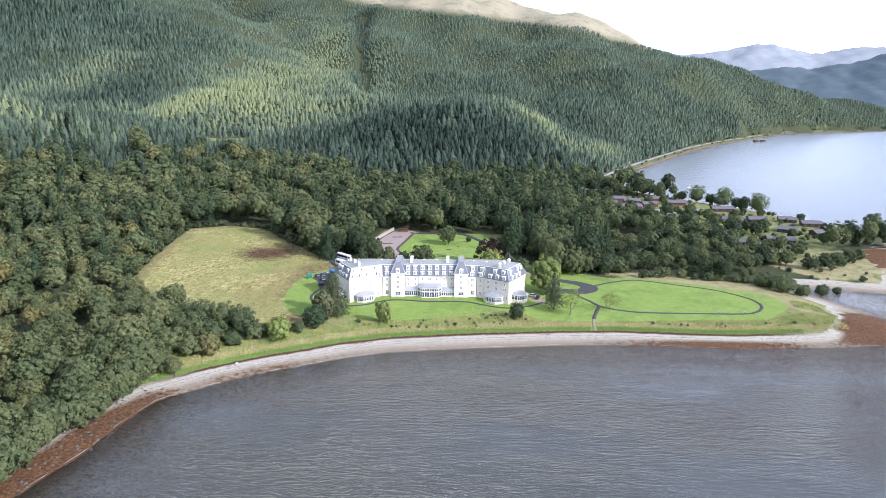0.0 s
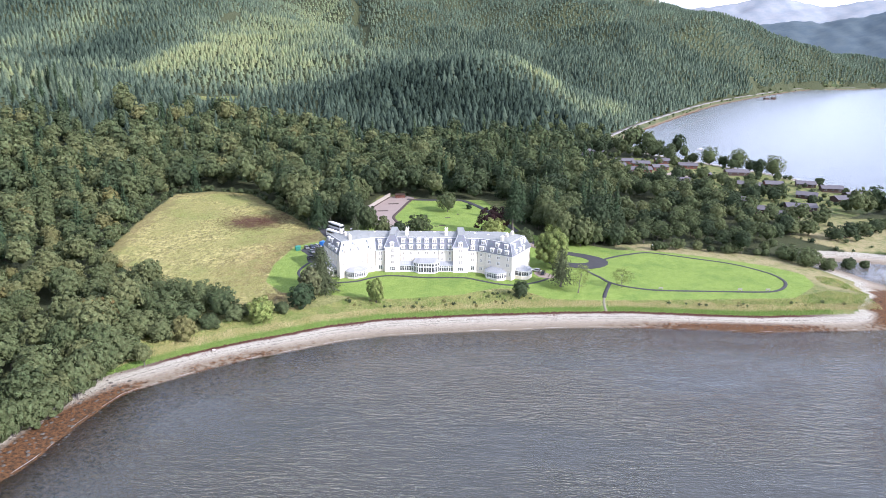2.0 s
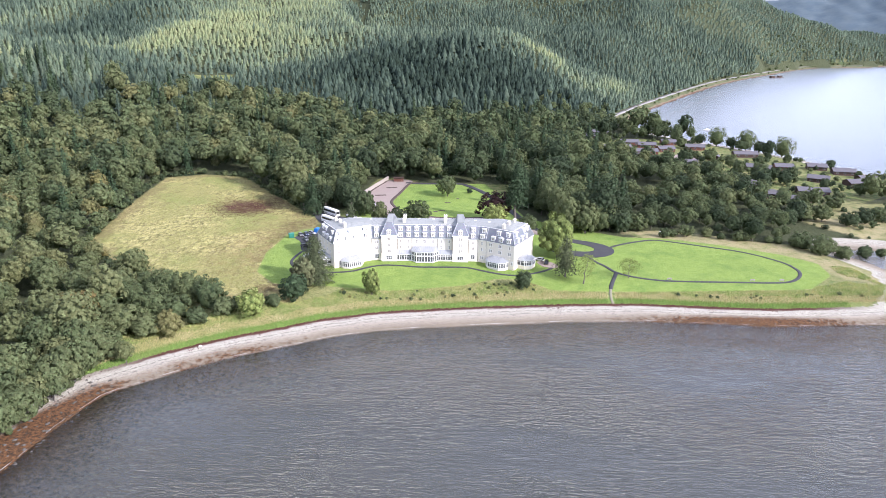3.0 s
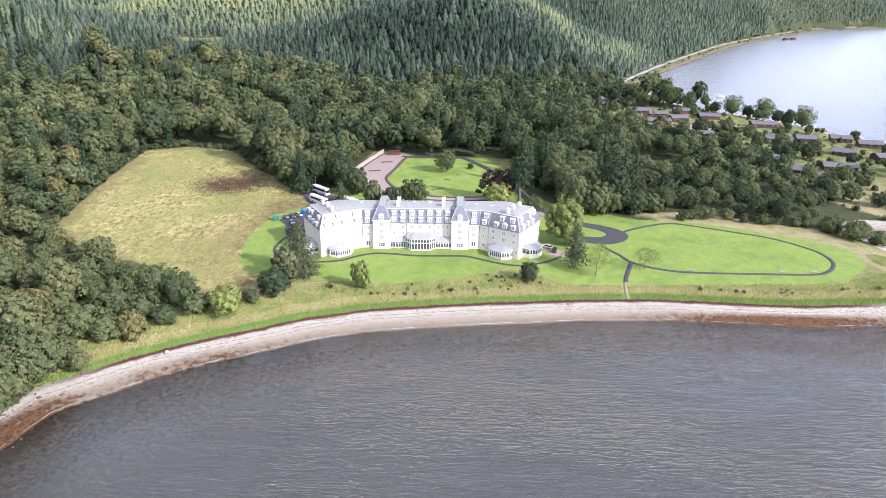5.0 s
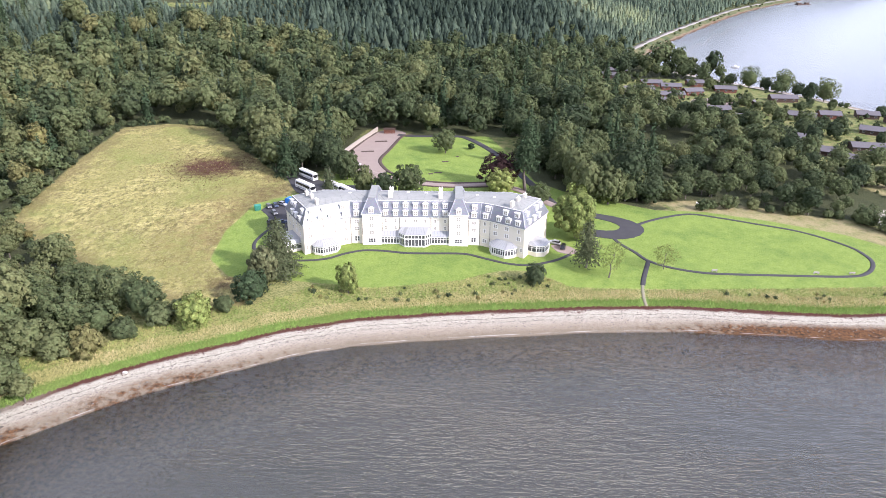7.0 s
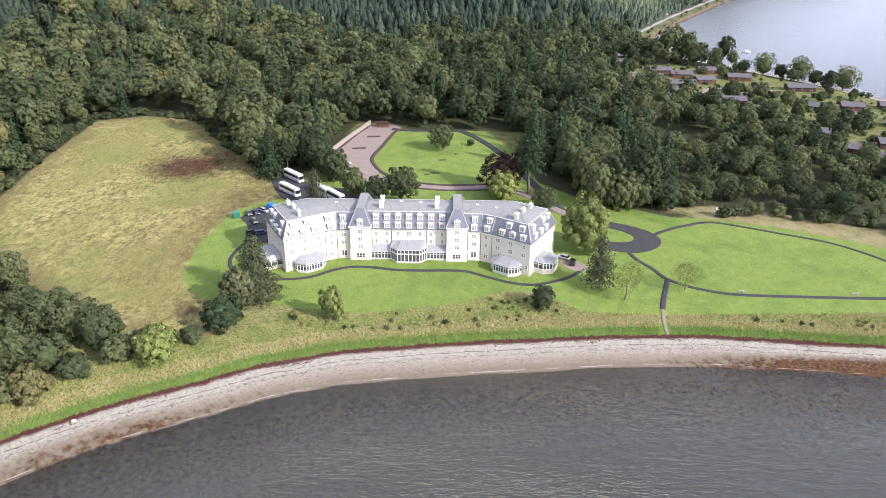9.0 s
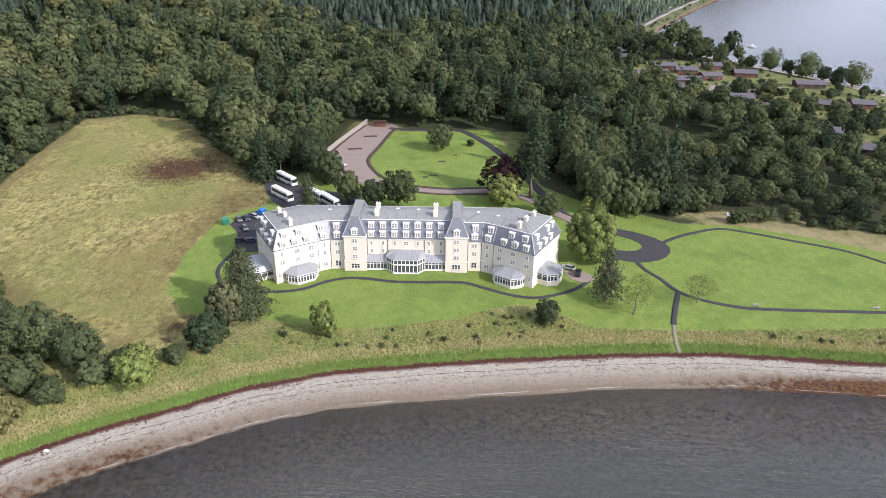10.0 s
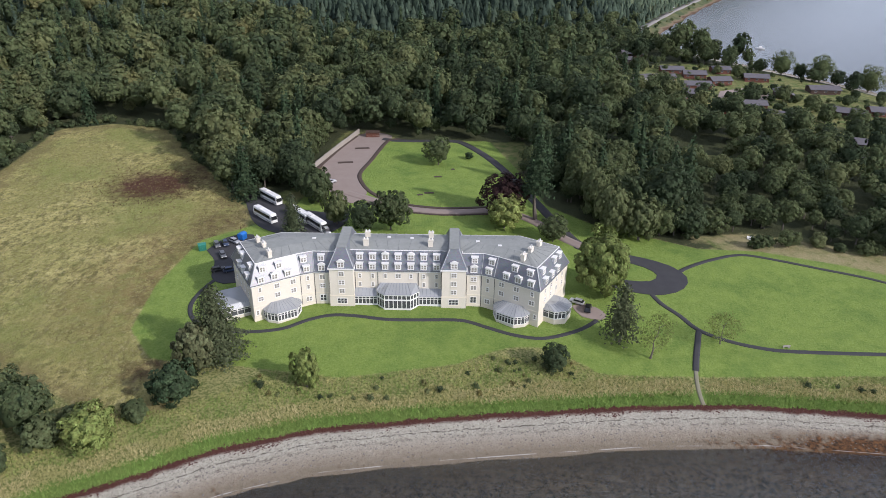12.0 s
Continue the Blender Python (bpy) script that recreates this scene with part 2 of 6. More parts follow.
    shingle = n.mix(n.span(n.math("ADD", drift, small), 8.0, 4.5, 0, 0.75), shingle, n.mix(n.noise(1.4, 5, (1, 1, 1), None, 0.7), (0.19, 0.155, 0.115), (0.44, 0.39, 0.31)))
    shingle = n.mix(n.span(n.noise(3.2, 2), 0.6, 0.68, 0, 0.8), shingle, (0.10, 0.085, 0.07))
    line = n.math("ABSOLUTE", n.math("SUBTRACT", drift, 8.3))
    shingle = n.mix(n.math("MULTIPLY", n.span(line, 0.22, 0.06, 0, 0.9), n.span(n.noise(0.9, 4), 0.38, 0.55)), shingle, (0.08, 0.065, 0.05))
    second = n.math("ABSOLUTE", n.math("SUBTRACT", n.math("ADD", drift, small), 6.6))
    shingle = n.mix(n.math("MULTIPLY", n.span(second, 0.35, 0.06, 0, 0.7), n.span(n.noise(0.7, 4), 0.42, 0.6)), shingle, (0.10, 0.085, 0.07))
    wet = n.mix(n.noise(0.8, 5), (0.165, 0.135, 0.095), (0.28, 0.24, 0.18))
    weed = n.mix(n.span(n.noise(1.1, 6, (1, 1, 1), None, 0.75), 0.38, 0.64), (0.035, 0.025, 0.016), (0.185, 0.088, 0.034))
    wet = n.mix(n.span(n.math("ADD", n.math("MULTIPLY", n.noise(0.5, 5), 0.9), weedy), 0.55, 0.75), wet, weed)
    shingle = n.mix(n.span(n.math("ADD", n.math("SUBTRACT", drift, n.math("MULTIPLY", weedy, 9.0)), small), 5.0, 1.2), shingle, wet)
    wrack = n.mix(fine, (0.055, 0.018, 0.015), (0.10, 0.04, 0.03))
    shingle = n.mix(n.math("MULTIPLY", n.span(drift, 10.3, 11.2), n.attribute("bank")), shingle, wrack)
    foam = n.math("MULTIPLY", n.span(n.math("ABSOLUTE", n.math("SUBTRACT", shore, 0.35)), 0.16, 0.05), n.span(n.noise(0.12, 3), 0.47, 0.57, 0, 0.5))
    shingle = n.mix(foam, shingle, (0.7, 0.7, 0.68))
    bottom = n.mix(n.span(n.noise(0.9, 6, (1, 1, 1), None, 0.75), 0.38, 0.62), (0.05, 0.038, 0.024), (0.34, 0.225, 0.125))
    shingle = n.mix(n.span(shore, 0.5, -9.0), shingle, bottom)
    shingle = n.mix(n.span(shore, -8.0, -40.0), shingle, (0.022, 0.022, 0.018))
    land = n.mix(n.math("MULTIPLY", n.span(n.math("ADD", drift, small), 17.5, 16.0), n.attribute("bank")), land, bright)
    land = n.mix(n.span(n.math("ADD", drift, small), 12.8, 12.1), land, shingle)
    n.bump(n.math("ADD", n.noise(2.6, 5, (1, 1, 1), None, 0.7), n.noise(0.6, 4)), 1.0, 0.55)
    return n.done(land)


def water_material():
    """Clear brown water, cloudier where it is deep: the bottom shows through, the surface mirrors the sky in ripples."""
    n = Nodes("loch_water")
    chop, deep = n.attribute("chop"), n.attribute("deep")
    long_wave = n.math("MULTIPLY", n.noise(0.13, 2, (0.5, 1.0, 1)), 0.6)
    mid_wave = n.math("SUBTRACT", 1.0, n.math("ABSOLUTE", n.math("SUBTRACT", n.math("MULTIPLY", n.noise(0.42, 3, (0.3, 1.0, 1)), 4.0), 2.0)))
    fine_wave = n.math("SUBTRACT", 1.0, n.math("ABSOLUTE", n.math("SUBTRACT", n.math("MULTIPLY", n.noise(1.1, 3, (0.4, 1.0, 1)), 4.0), 2.0)))
    calm = n.math("MULTIPLY", chop, n.span(n.noise(0.012, 4, (0.6, 1.6, 1)), 0.36, 0.62, 0.2, 1.3))
    swell = n.math("MULTIPLY", n.math("ADD", long_wave, n.math("ADD", n.math("MULTIPLY", mid_wave, 0.46), n.math("MULTIPLY", fine_wave, 0.26))), calm)
    relief = n.nodes.new("ShaderNodeBump")
    relief.inputs["Strength"].default_value, relief.inputs["Distance"].default_value = 1.0, 0.7
    n.links.new(swell, relief.inputs["Height"])
    gloss = n.nodes.new("ShaderNodeBsdfGlossy")
    gloss.inputs["Color"].default_value = (0.88, 0.92, 0.93, 1)
    n.links.new(n.span(chop, 0.03, 0.5, 0.26, 0.045), gloss.inputs["Roughness"])
    n.links.new(relief.outputs["Normal"], gloss.inputs["Normal"])
    fresnel = n.nodes.new("ShaderNodeFresnel")
    fresnel.inputs["IOR"].default_value = 1.4
    n.links.new(relief.outputs["Normal"], fresnel.inputs["Normal"])
    clear = n.nodes.new("ShaderNodeBsdfTransparent")
    clear.inputs["Color"].default_value = (0.9, 0.89, 0.83, 1)
    silt = n.nodes.new("ShaderNodeBsdfDiffuse")
    silt.inputs["Color"].default_value = (0.087, 0.091, 0.080, 1)
    under = n.nodes.new("ShaderNodeMixShader")
    n.links.new(n.span(deep, 0.0, 24.0, 0.04, 0.62), under.inputs[0])
    n.links.new(clear.outputs[0], under.inputs[1])
    n.links.new(silt.outputs[0], under.inputs[2])
    # white water where the river runs in over the shallows
    foam = n.nodes.new("ShaderNodeBsdfDiffuse")
    foam.inputs["Color"].default_value = (0.62, 0.66, 0.70, 1)
    broken = n.nodes.new("ShaderNodeMixShader")
    n.links.new(n.math("MULTIPLY", n.attribute("riffle"), n.span(n.noise(0.5, 5, (1, 0.4, 1)), 0.35, 0.6)), broken.inputs[0])
    n.links.new(under.outputs[0], broken.inputs[1])
    n.links.new(foam.outputs[0], broken.inputs[2])
    both = n.nodes.new("ShaderNodeMixShader")
    n.links.new(fresnel.outputs[0], both.inputs[0])
    n.links.new(broken.outputs[0], both.inputs[1])
    n.links.new(gloss.outputs[0], both.inputs[2])
    n.links.new(both.outputs[0], n.nodes["Material Output"].inputs["Surface"])
    return n.material


GROUND, WATER = ground_material(), water_material()


# Mesh helpers.
def mesh_from(name, verts, faces, material, smooth=False, values=None):
    """A mesh from arrays: verts (n, 3), faces (m, k) of one size k; values: float attributes on the points."""
    verts, faces = np.asarray(verts, np.float32), np.asarray(faces, np.int32)
    me = bpy.data.meshes.new(name)
    me.vertices.add(len(verts))
    me.vertices.foreach_set("co", verts.ravel())
    k = faces.shape[1]
    me.loops.add(faces.size)
    me.loops.foreach_set("vertex_index", faces.ravel())
    me.polygons.add(len(faces))
    me.polygons.foreach_set("loop_start", np.arange(0, faces.size, k, dtype=np.int32))
    me.polygons.foreach_set("use_smooth", np.full(len(faces), smooth))
    for key, v in (values or {}).items():
        me.attributes.new(key, "FLOAT", "POINT").data.foreach_set("value", np.asarray(v, np.float32))
    me.materials.append(material)
    me.update()
    me.validate()
    return me


def part(name, bm, material, parent, label=""):
    """Links a bmesh as one mesh object under a thing or a part."""
    me = bpy.data.meshes.new(name)
    bmesh.ops.recalc_face_normals(bm, faces=bm.faces)
    bm.to_mesh(me)
    bm.free()
    me.materials.append(material)
    ob = new(name, me)
    ob.parent = parent
    return tagged(ob, label) if label else ob


def same_part(name, me, parent, m):
    """One more part on a mesh that others share."""
    ob = new(name, me)
    ob.parent = parent
    ob.matrix_basis = m
    return ob


def box(bm, x0, y0, z0, x1, y1, z1, m=None):
    c = Matrix.Translation(((x0 + x1) / 2, (y0 + y1) / 2, (z0 + z1) / 2)) @ Matrix.Diagonal((x1 - x0, y1 - y0, z1 - z0, 1))
    bmesh.ops.create_cube(bm, size=1, matrix=(m @ c) if m else c)


def prism(bm, outline, z0, z1, top=None, m=None):
    """An outline drawn up from z0 to z1; top: another outline of as many corners."""
    m = m or Matrix()
    low = [bm.verts.new(m @ Vector((x, y, z0))) for x, y in outline]
    high = [bm.verts.new(m @ Vector((x, y, z1))) for x, y in (top or outline)]
    for i in range(len(low)):
        j = (i + 1) % len(low)
        bm.faces.new((low[i], low[j], high[j], high[i]))
    bm.faces.new(low[::-1])
    bm.faces.new(high)


def cylinder(bm, r0, r1, z0, z1, m=None, n=12):
    ring = [(math.cos(2 * math.pi * i / n), math.sin(2 * math.pi * i / n)) for i in range(n)]
    prism(bm, [(r0 * x, r0 * y) for x, y in ring], z0, z1, [(r1 * x, r1 * y) for x, y in ring], m)


def inset(outline, d):
    """The outline drawn in by d (outlines run anticlockwise)."""
    out, n = [], len(outline)
    for i in range(n):
        p, a, b = Vector(outline[i]), Vector(outline[i - 1]), Vector(outline[(i + 1) % n])
        u, v = (p - a).normalized(), (b - p).normalized()
        nu, nv = Vector((-u.y, u.x)), Vector((-v.y, v.x))
        q = p + (nu + nv) * (d / max(0.3, 1 + nu.dot(nv)))
        out.append((q.x, q.y))
    return out


# The lie of the land.
COAST = [(-96, -143), (-94, -125), (-89, -107), (-80, -99), (-70, -90), (-57, -81), (-40, -72), (-28, -65), (-11, -59),
         (12, -55), (36, -52), (62, -49), (86, -48), (110, -50), (133, -52), (160, -50), (182, -48), (205, -46), (222, -32),
         (219, -16), (209, 11), (200, 34), (204, 44), (225, 40), (250, 31), (285, 40), (325, 110), (335, 172), (300, 250), (277, 300),
         (237, 358), (203, 410), (196, 470), (215, 522), (305, 690), (478, 975), (670, 1220), (830, 1395), (980, 1440), (1400, 1640),
         (2600, 1300), (4900, 1500)]
COAST = np.array(COAST + [(4900, 4900), (-4900, 4900), (-4900, -4900), (-500, -4900), (-420, -900), (-180, -420), (-118, -240), (-104, -170)], float)
FIELD = np.array([(-156, 18), (-166, 90), (-172, 160), (-150, 170), (-121, 163), (-103, 135), (-72, 90), (-56, 66), (-50, 30),
                  (-45, -20), (-48, -46), (-60, -50), (-70, -42), (-85, -34), (-105, -25), (-135, 0)], float)
GARDEN = np.array([(-70, 12), (-68, -12), (-58, -25), (-36, -27), (-10, -31), (4, -28), (18, -25), (26, -20), (33, -17), (41, -17),
                   (48, -22), (54, -27), (75, -27), (125, -26), (158, -24), (174, -8), (176, 8), (165, 20), (140, 33), (118, 41), (98, 42),
                   (84, 50), (66, 60), (52, 76), (46, 108), (34, 152), (-14, 150), (-36, 110), (-42, 62), (-66, 42)], float)
OPEN_GROUND = [FIELD, GARDEN, np.array([(30, 150), (50, 152), (52, 126), (42, 110), (34, 130)], float),
               np.array([(-41, 106), (-30, 160), (-20, 166), (-8, 160), (-14, 140), (-20, 100), (-14, 84), (-28, 74), (-37, 90)], float),
               np.array([(-66, 45), (-42, 45), (-28, 80), (-30, 160), (-22, 165), (-35, 165), (-44, 90), (-64, 72)], float),
               np.array([(150, 14), (186, -20), (198, 10), (190, 34), (160, 40), (120, 56), (96, 50)], float),
               np.array([(108, 290), (122, 262), (140, 232), (160, 205), (186, 186), (196, 150), (200, 112), (240, 110), (300, 150), (315, 200), (262, 285), (215, 345), (165, 345), (125, 320)], float),
               np.array([(-58, -44), (-52, -15), (60, -10), (160, -15), (190, 20), (230, -20), (200, -70), (0, -80), (-45, -60)], float),
               np.array([(-112, -28), (-60, -38), (-46, -60), (-75, -84), (-88, -90), (-98, -80)], float),
               np.array([(225, 50), (250, 45), (285, 60), (300, 120), (245, 115), (215, 95), (200, 75)], float)]


# the cabins on the point: place, turn, length, dark stain
CABINS = ((135, 348, -8, 11.5, True), (148, 368, -5, 10.5, True), (123, 273, 55, 6.5, True), (163, 316, -3, 10.5, False), (151, 290, 5, 9.5, False), (174, 302, -6, 10, False),
          (166, 271, 0, 12, False), (185, 285, 8, 9, False), (154, 249, -10, 9.5, True), (197, 320, 0, 8.5, False), (146, 236, -40, 7, False), (212, 296, -10, 10.5, False),
          (182, 226, -4, 12.5, False), (166, 211, -15, 8.5, False), (212, 252, 78, 11, True), (190, 202, -35, 9.5, True), (242, 267, -3, 12.5, True), (231, 212, -30, 11.5, True),
          (250, 216, -10, 8.5, False), (204, 157, -25, 11, True), (205, 131, -25, 10, True), (216, 116, -35, 9, True), (234, 138, -10, 12.5, True), (256, 176, -30, 9, True),
          (275, 219, -15, 9, True), (286, 203, -12, 10, True), (290, 180, 5, 8.5, True), (276, 165, 8, 11, True))


def inside_by(px, py, outline):
    """Signed distance to a closed outline, positive inside."""
    px, py = np.asarray(px, float), np.asarray(py, float)
    best, odd = np.full(px.shape, 1e9), np.zeros(px.shape, bool)
    for (ax, ay), (bx, by) in zip(outline, np.roll(outline, -1, 0)):
        ex, ey = bx - ax, by - ay
        s = np.clip(((px - ax) * ex + (py - ay) * ey) / (ex * ex + ey * ey), 0, 1)
        best = np.minimum(best, np.hypot(px - ax - s * ex, py - ay - s * ey))
        if by != ay:
            odd ^= ((ay > py) != (by > py)) & (px < ex * (py - ay) / ey + ax)
    return np.where(odd, best, -best)


def waves(px, py, size, seed):
    """A cheap smooth noise of sines, about -1 to 1."""
    rng = np.random.default_rng(seed)
    total = np.zeros(np.shape(px))
    for k in range(7):
        a, f, ph = rng.uniform(0, 6.28), rng.uniform(0.6, 1.9) * 6.28 / size, rng.uniform(0, 6.28)
        total = total + np.sin((px * np.cos(a) + py * np.sin(a)) * f + ph)
    return total / 4


def ridge(px, py, spine, width, power=1.25):
    """A hill along a spine of (x, y, height) that falls off to nothing within width."""
    best = np.zeros(np.shape(px))
    for (ax, ay, ah), (bx, by, bh) in zip(spine, spine[1:]):
        ex, ey = bx - ax, by - ay
        s = np.clip(((px - ax) * ex + (py - ay) * ey) / (ex * ex + ey * ey), 0, 1)
        d = np.hypot(px - ax - s * ex, py - ay - s * ey)
        best = np.maximum(best, (ah + s * (bh - ah)) * np.clip(1 - d / width, 0, 1) ** power)
    return best


HILLS = [([(-900, 2900, 760), (-420, 2350, 620), (-60, 1950, 400), (240, 1800, 325), (517, 1520, 172), (790, 1600, 88), (1150, 1640, 10)], 1000, 1.2),
         ([(-300, 670, 62), (-140, 650, 64), (-55, 662, 78), (24, 668, 88), (80, 652, 78), (150, 622, 54), (208, 585, 22)], 235, 0.85),
         ([(-2200, 1500, 700), (-1500, 1650, 640), (-950, 1500, 430), (-760, 1300, 260)], 950, 1.2),
         ([(-760, -300, 120), (-640, 200, 100), (-465, 440, 74), (-330, 540, 36)], 330, 1.1)]


GULLY = [(-150, 1030), (-172, 1200), (-205, 1420), (-222, 1680)]


def from_line(px, py, line):
    """The distance to a line of points."""
    best = np.full(np.shape(px), 1e9)
    for (ax, ay), (bx, by) in zip(line, line[1:]):
        s = np.clip(((px - ax) * (bx - ax) + (py - ay) * (by - ay)) / ((bx - ax) ** 2 + (by - ay) ** 2), 0, 1)
        best = np.minimum(best, np.hypot(px - ax - s * (bx - ax), py - ay - s * (by - ay)))
    return best


def land(px, py):
    px, py = np.asarray(px, float), np.asarray(py, float)
    d = inside_by(px, py, COAST)
    low = np.interp(d, [-200, -60, -25, -8, 0, 12, 16, 26, 60, 400, 1500], [-30, -9, -2.6, -0.5, 0, 1.7, 2.4, 3.9, 4.6, 9, 40])
    low = low + 2.4 * np.exp(-((px - 2) / 55) ** 2 - ((py - 25) / 38) ** 2)
    up = np.zeros(px.shape)
    for spine, width, power in HILLS:
        h = ridge(px, py, spine, width, power)
        up = np.maximum(up, h) + 0.25 * np.minimum(up, h)
    up = up * (1 + 0.07 * waves(px, py, 330, 3)) + (15 * waves(px, py, 420, 7) + 9 * waves(px, py, 170, 5)) * np.clip(up / 110, 0, 1)
    up = up - 16 * np.exp(-(from_line(px, py, GULLY) / 22) ** 2) * np.clip(up / 60, 0, 1)
    up = up * np.clip((d - 15) / 170, 0, 1) ** 0.8
    flat = np.clip(inside_by(px, py, GARDEN) / -25, 0, 1)
    return low + up * flat + 0.25 * waves(px, py, 40, 8) * flat * np.clip(d / 30, 0, 1)


GLADES = [(-392, 1060, 12, 80), (-215, 760, 26, 55), (-150, 690, 28, 30), (-255, 510, 38, 14), (-165, 455, 24, 9), (-134, 302, 30, 17), (-57, 252, 17, 13), (9, 238, 13, 10), (127, 130, 13, 24), (102, 168, 9, 8)]


def glade(px, py):
    """Above zero where the plantations leave gaps."""
    best = np.full(np.shape(px), -1.0)
    for gx0, gy0, rx, ry in GLADES:
        best = np.maximum(best, 1 - np.hypot((px - gx0) / rx, (py - gy0) / ry))
    best = np.maximum(best, 1 - from_line(px + 10 * np.sin(py / 52) + 6 * np.sin(py / 17), py, GULLY) / 5.5)
    return best - 0.25 * np.abs(waves(px, py, 30, 77))


def tree_limit(px):
    """The height at which the plantations end."""
    return np.interp(px, [-480, -280, -174, -50, 160, 290, 450, 520], [420, 340, 312, 294, 270, 242, 216, 200])


def outlook(px, py):
    """True close in front of a cabin, where no tall tree stands."""
    clear = np.zeros(np.shape(px), bool)
    for x, y, turn, long, dark in CABINS:
        clear |= (np.abs(px - x + (py - y) * 0.5) < long * 0.95) & (py < y + 4) & (py > y - 30)
    return clear


def ground_z(px, py):
    return float(land(np.array([px]), np.array([py]))[0])


def uneven(n, centre, reach, near):
    """n steps over centre +- reach that are close together round the centre."""
    u = np.linspace(-1, 1, n)
    k = math.asinh(reach / near)
    return centre + near * np.sinh(k * u)


gx, gy = np.meshgrid(uneven(320, 20, 4900, 110), uneven(320, 0, 4900, 95))
gz = land(gx, gy)
cells = np.arange(320 * 320).reshape(320, 320)
quads = np.stack([cells[:-1, :-1], cells[:-1, 1:], cells[1:, 1:], cells[1:, :-1]], -1).reshape(-1, 4)
d_wood = np.minimum.reduce([-inside_by(gx, gy, o) for o in OPEN_GROUND])
open_glade = glade(gx, gy)
d_wood = np.where((open_glade > 0) & (gy < 600), -12 * open_glade, d_wood)
d_shore = inside_by(gx, gy, COAST)
flats = np.clip(1.4 - 1.4 * np.hypot((gx - 212) / 48, (gy + 30) / 30), 0, 1) * 0.9 + np.clip(1 - np.hypot((gx - 285) / 60, (gy - 90) / 80), 0, 1) * 1.6
flats += np.clip(1 - np.hypot((gx - 125) / 60, (gy + 50) / 12), 0, 1) * 0.6 + np.clip(1.5 - 1.5 * np.hypot((gx + 99) / 30, (gy + 150) / 60), 0, 1) * 0.9
flats += np.clip(1.3 - 1.3 * np.hypot((gx + 64) / 58, (gy + 82) / 32), 0, 1) * 0.2
bank = np.clip(1 - np.maximum((gy - 25) / 20, (-82 - gx) / 22), 0, 1) * np.clip((178 - gx) / 25, 0, 1)
tidal = 22 * np.clip(1.5 - 1.5 * np.hypot((gx - 206) / 30, (gy + 24) / 30), 0, 1) + 34 * np.clip(1.4 - 1.4 * np.hypot((gx - 285) / 48, (gy - 95) / 80), 0, 1)
tidal *= 1 + 0.45 * waves(gx, gy, 16, 51)
d_bands = np.where(tidal > 0.5, np.maximum(np.minimum(d_shore, 3), d_shore - tidal), d_shore)
d_bands = np.where((gy > 470) & (gx > 150) & (d_shore > -25), np.maximum(d_bands, 20), d_bands)
# by the far road the sheet dips under the shore's own bank
gz = np.where((gy > 470) & (gx > 150) & (d_shore < 28) & (d_shore > -60), np.minimum(gz, -3), gz)
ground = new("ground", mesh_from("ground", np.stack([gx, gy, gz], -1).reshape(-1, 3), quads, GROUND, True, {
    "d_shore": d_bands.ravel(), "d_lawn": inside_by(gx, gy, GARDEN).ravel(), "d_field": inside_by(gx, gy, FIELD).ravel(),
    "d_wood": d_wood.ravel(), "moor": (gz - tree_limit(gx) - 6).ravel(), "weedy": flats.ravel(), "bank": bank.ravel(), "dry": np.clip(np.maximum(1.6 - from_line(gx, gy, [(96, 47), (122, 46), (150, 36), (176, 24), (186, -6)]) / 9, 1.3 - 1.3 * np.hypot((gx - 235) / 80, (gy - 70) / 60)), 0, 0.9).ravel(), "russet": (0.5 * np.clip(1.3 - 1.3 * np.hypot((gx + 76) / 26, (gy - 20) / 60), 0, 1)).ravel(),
    # the patch round (-58, -30) is bracken with the trees' shade painted in
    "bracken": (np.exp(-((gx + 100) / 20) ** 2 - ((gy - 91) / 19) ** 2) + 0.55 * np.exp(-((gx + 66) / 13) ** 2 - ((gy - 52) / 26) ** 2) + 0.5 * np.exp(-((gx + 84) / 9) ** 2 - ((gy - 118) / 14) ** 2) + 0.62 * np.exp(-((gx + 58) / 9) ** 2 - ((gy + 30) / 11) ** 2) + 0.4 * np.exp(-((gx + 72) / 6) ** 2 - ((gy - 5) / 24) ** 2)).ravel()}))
tagged(ground, "shingle shore, mown lawns, hay meadow and wooded hillsides", "ground", kind="structure")

wx, wy = np.meshgrid(uneven(180, 20, 4900, 120), uneven(180, -20, 4900, 110))
cells = np.arange(180 * 180).reshape(180, 180)
quads = np.stack([cells[:-1, :-1], cells[:-1, 1:], cells[1:, 1:], cells[1:, :-1]], -1).reshape(-1, 4)
water_mesh = mesh_from("water", np.stack([wx, wy, 0 * wx], -1).reshape(-1, 3), quads, WATER, True, {
    "deep": np.clip(-inside_by(wx, wy, COAST), 0, 60).ravel(), "chop": (np.interp(wy, [-230, -100], [0.42, 1.5]) * np.interp(wy - 0.25 * wx, [-40, 40, 120, 300], [0.95, 0.62, 0.08, 0.033]) * np.interp(wx, [-60, 140], [1.0, 0.85]) * (1 - 0.6 * np.exp(-((wx - 215) / 22) ** 2 - ((wy - 15) / 30) ** 2))).ravel(),
    "riffle": 0.45 * np.exp(-((wx - 218 - 0.3 * (30 - wy)) / 16) ** 2 - ((wy - 18) / 24) ** 2).ravel()})
water = tagged(new("water", water_mesh), "dark rippled water of a sea loch", "water", kind="structure")


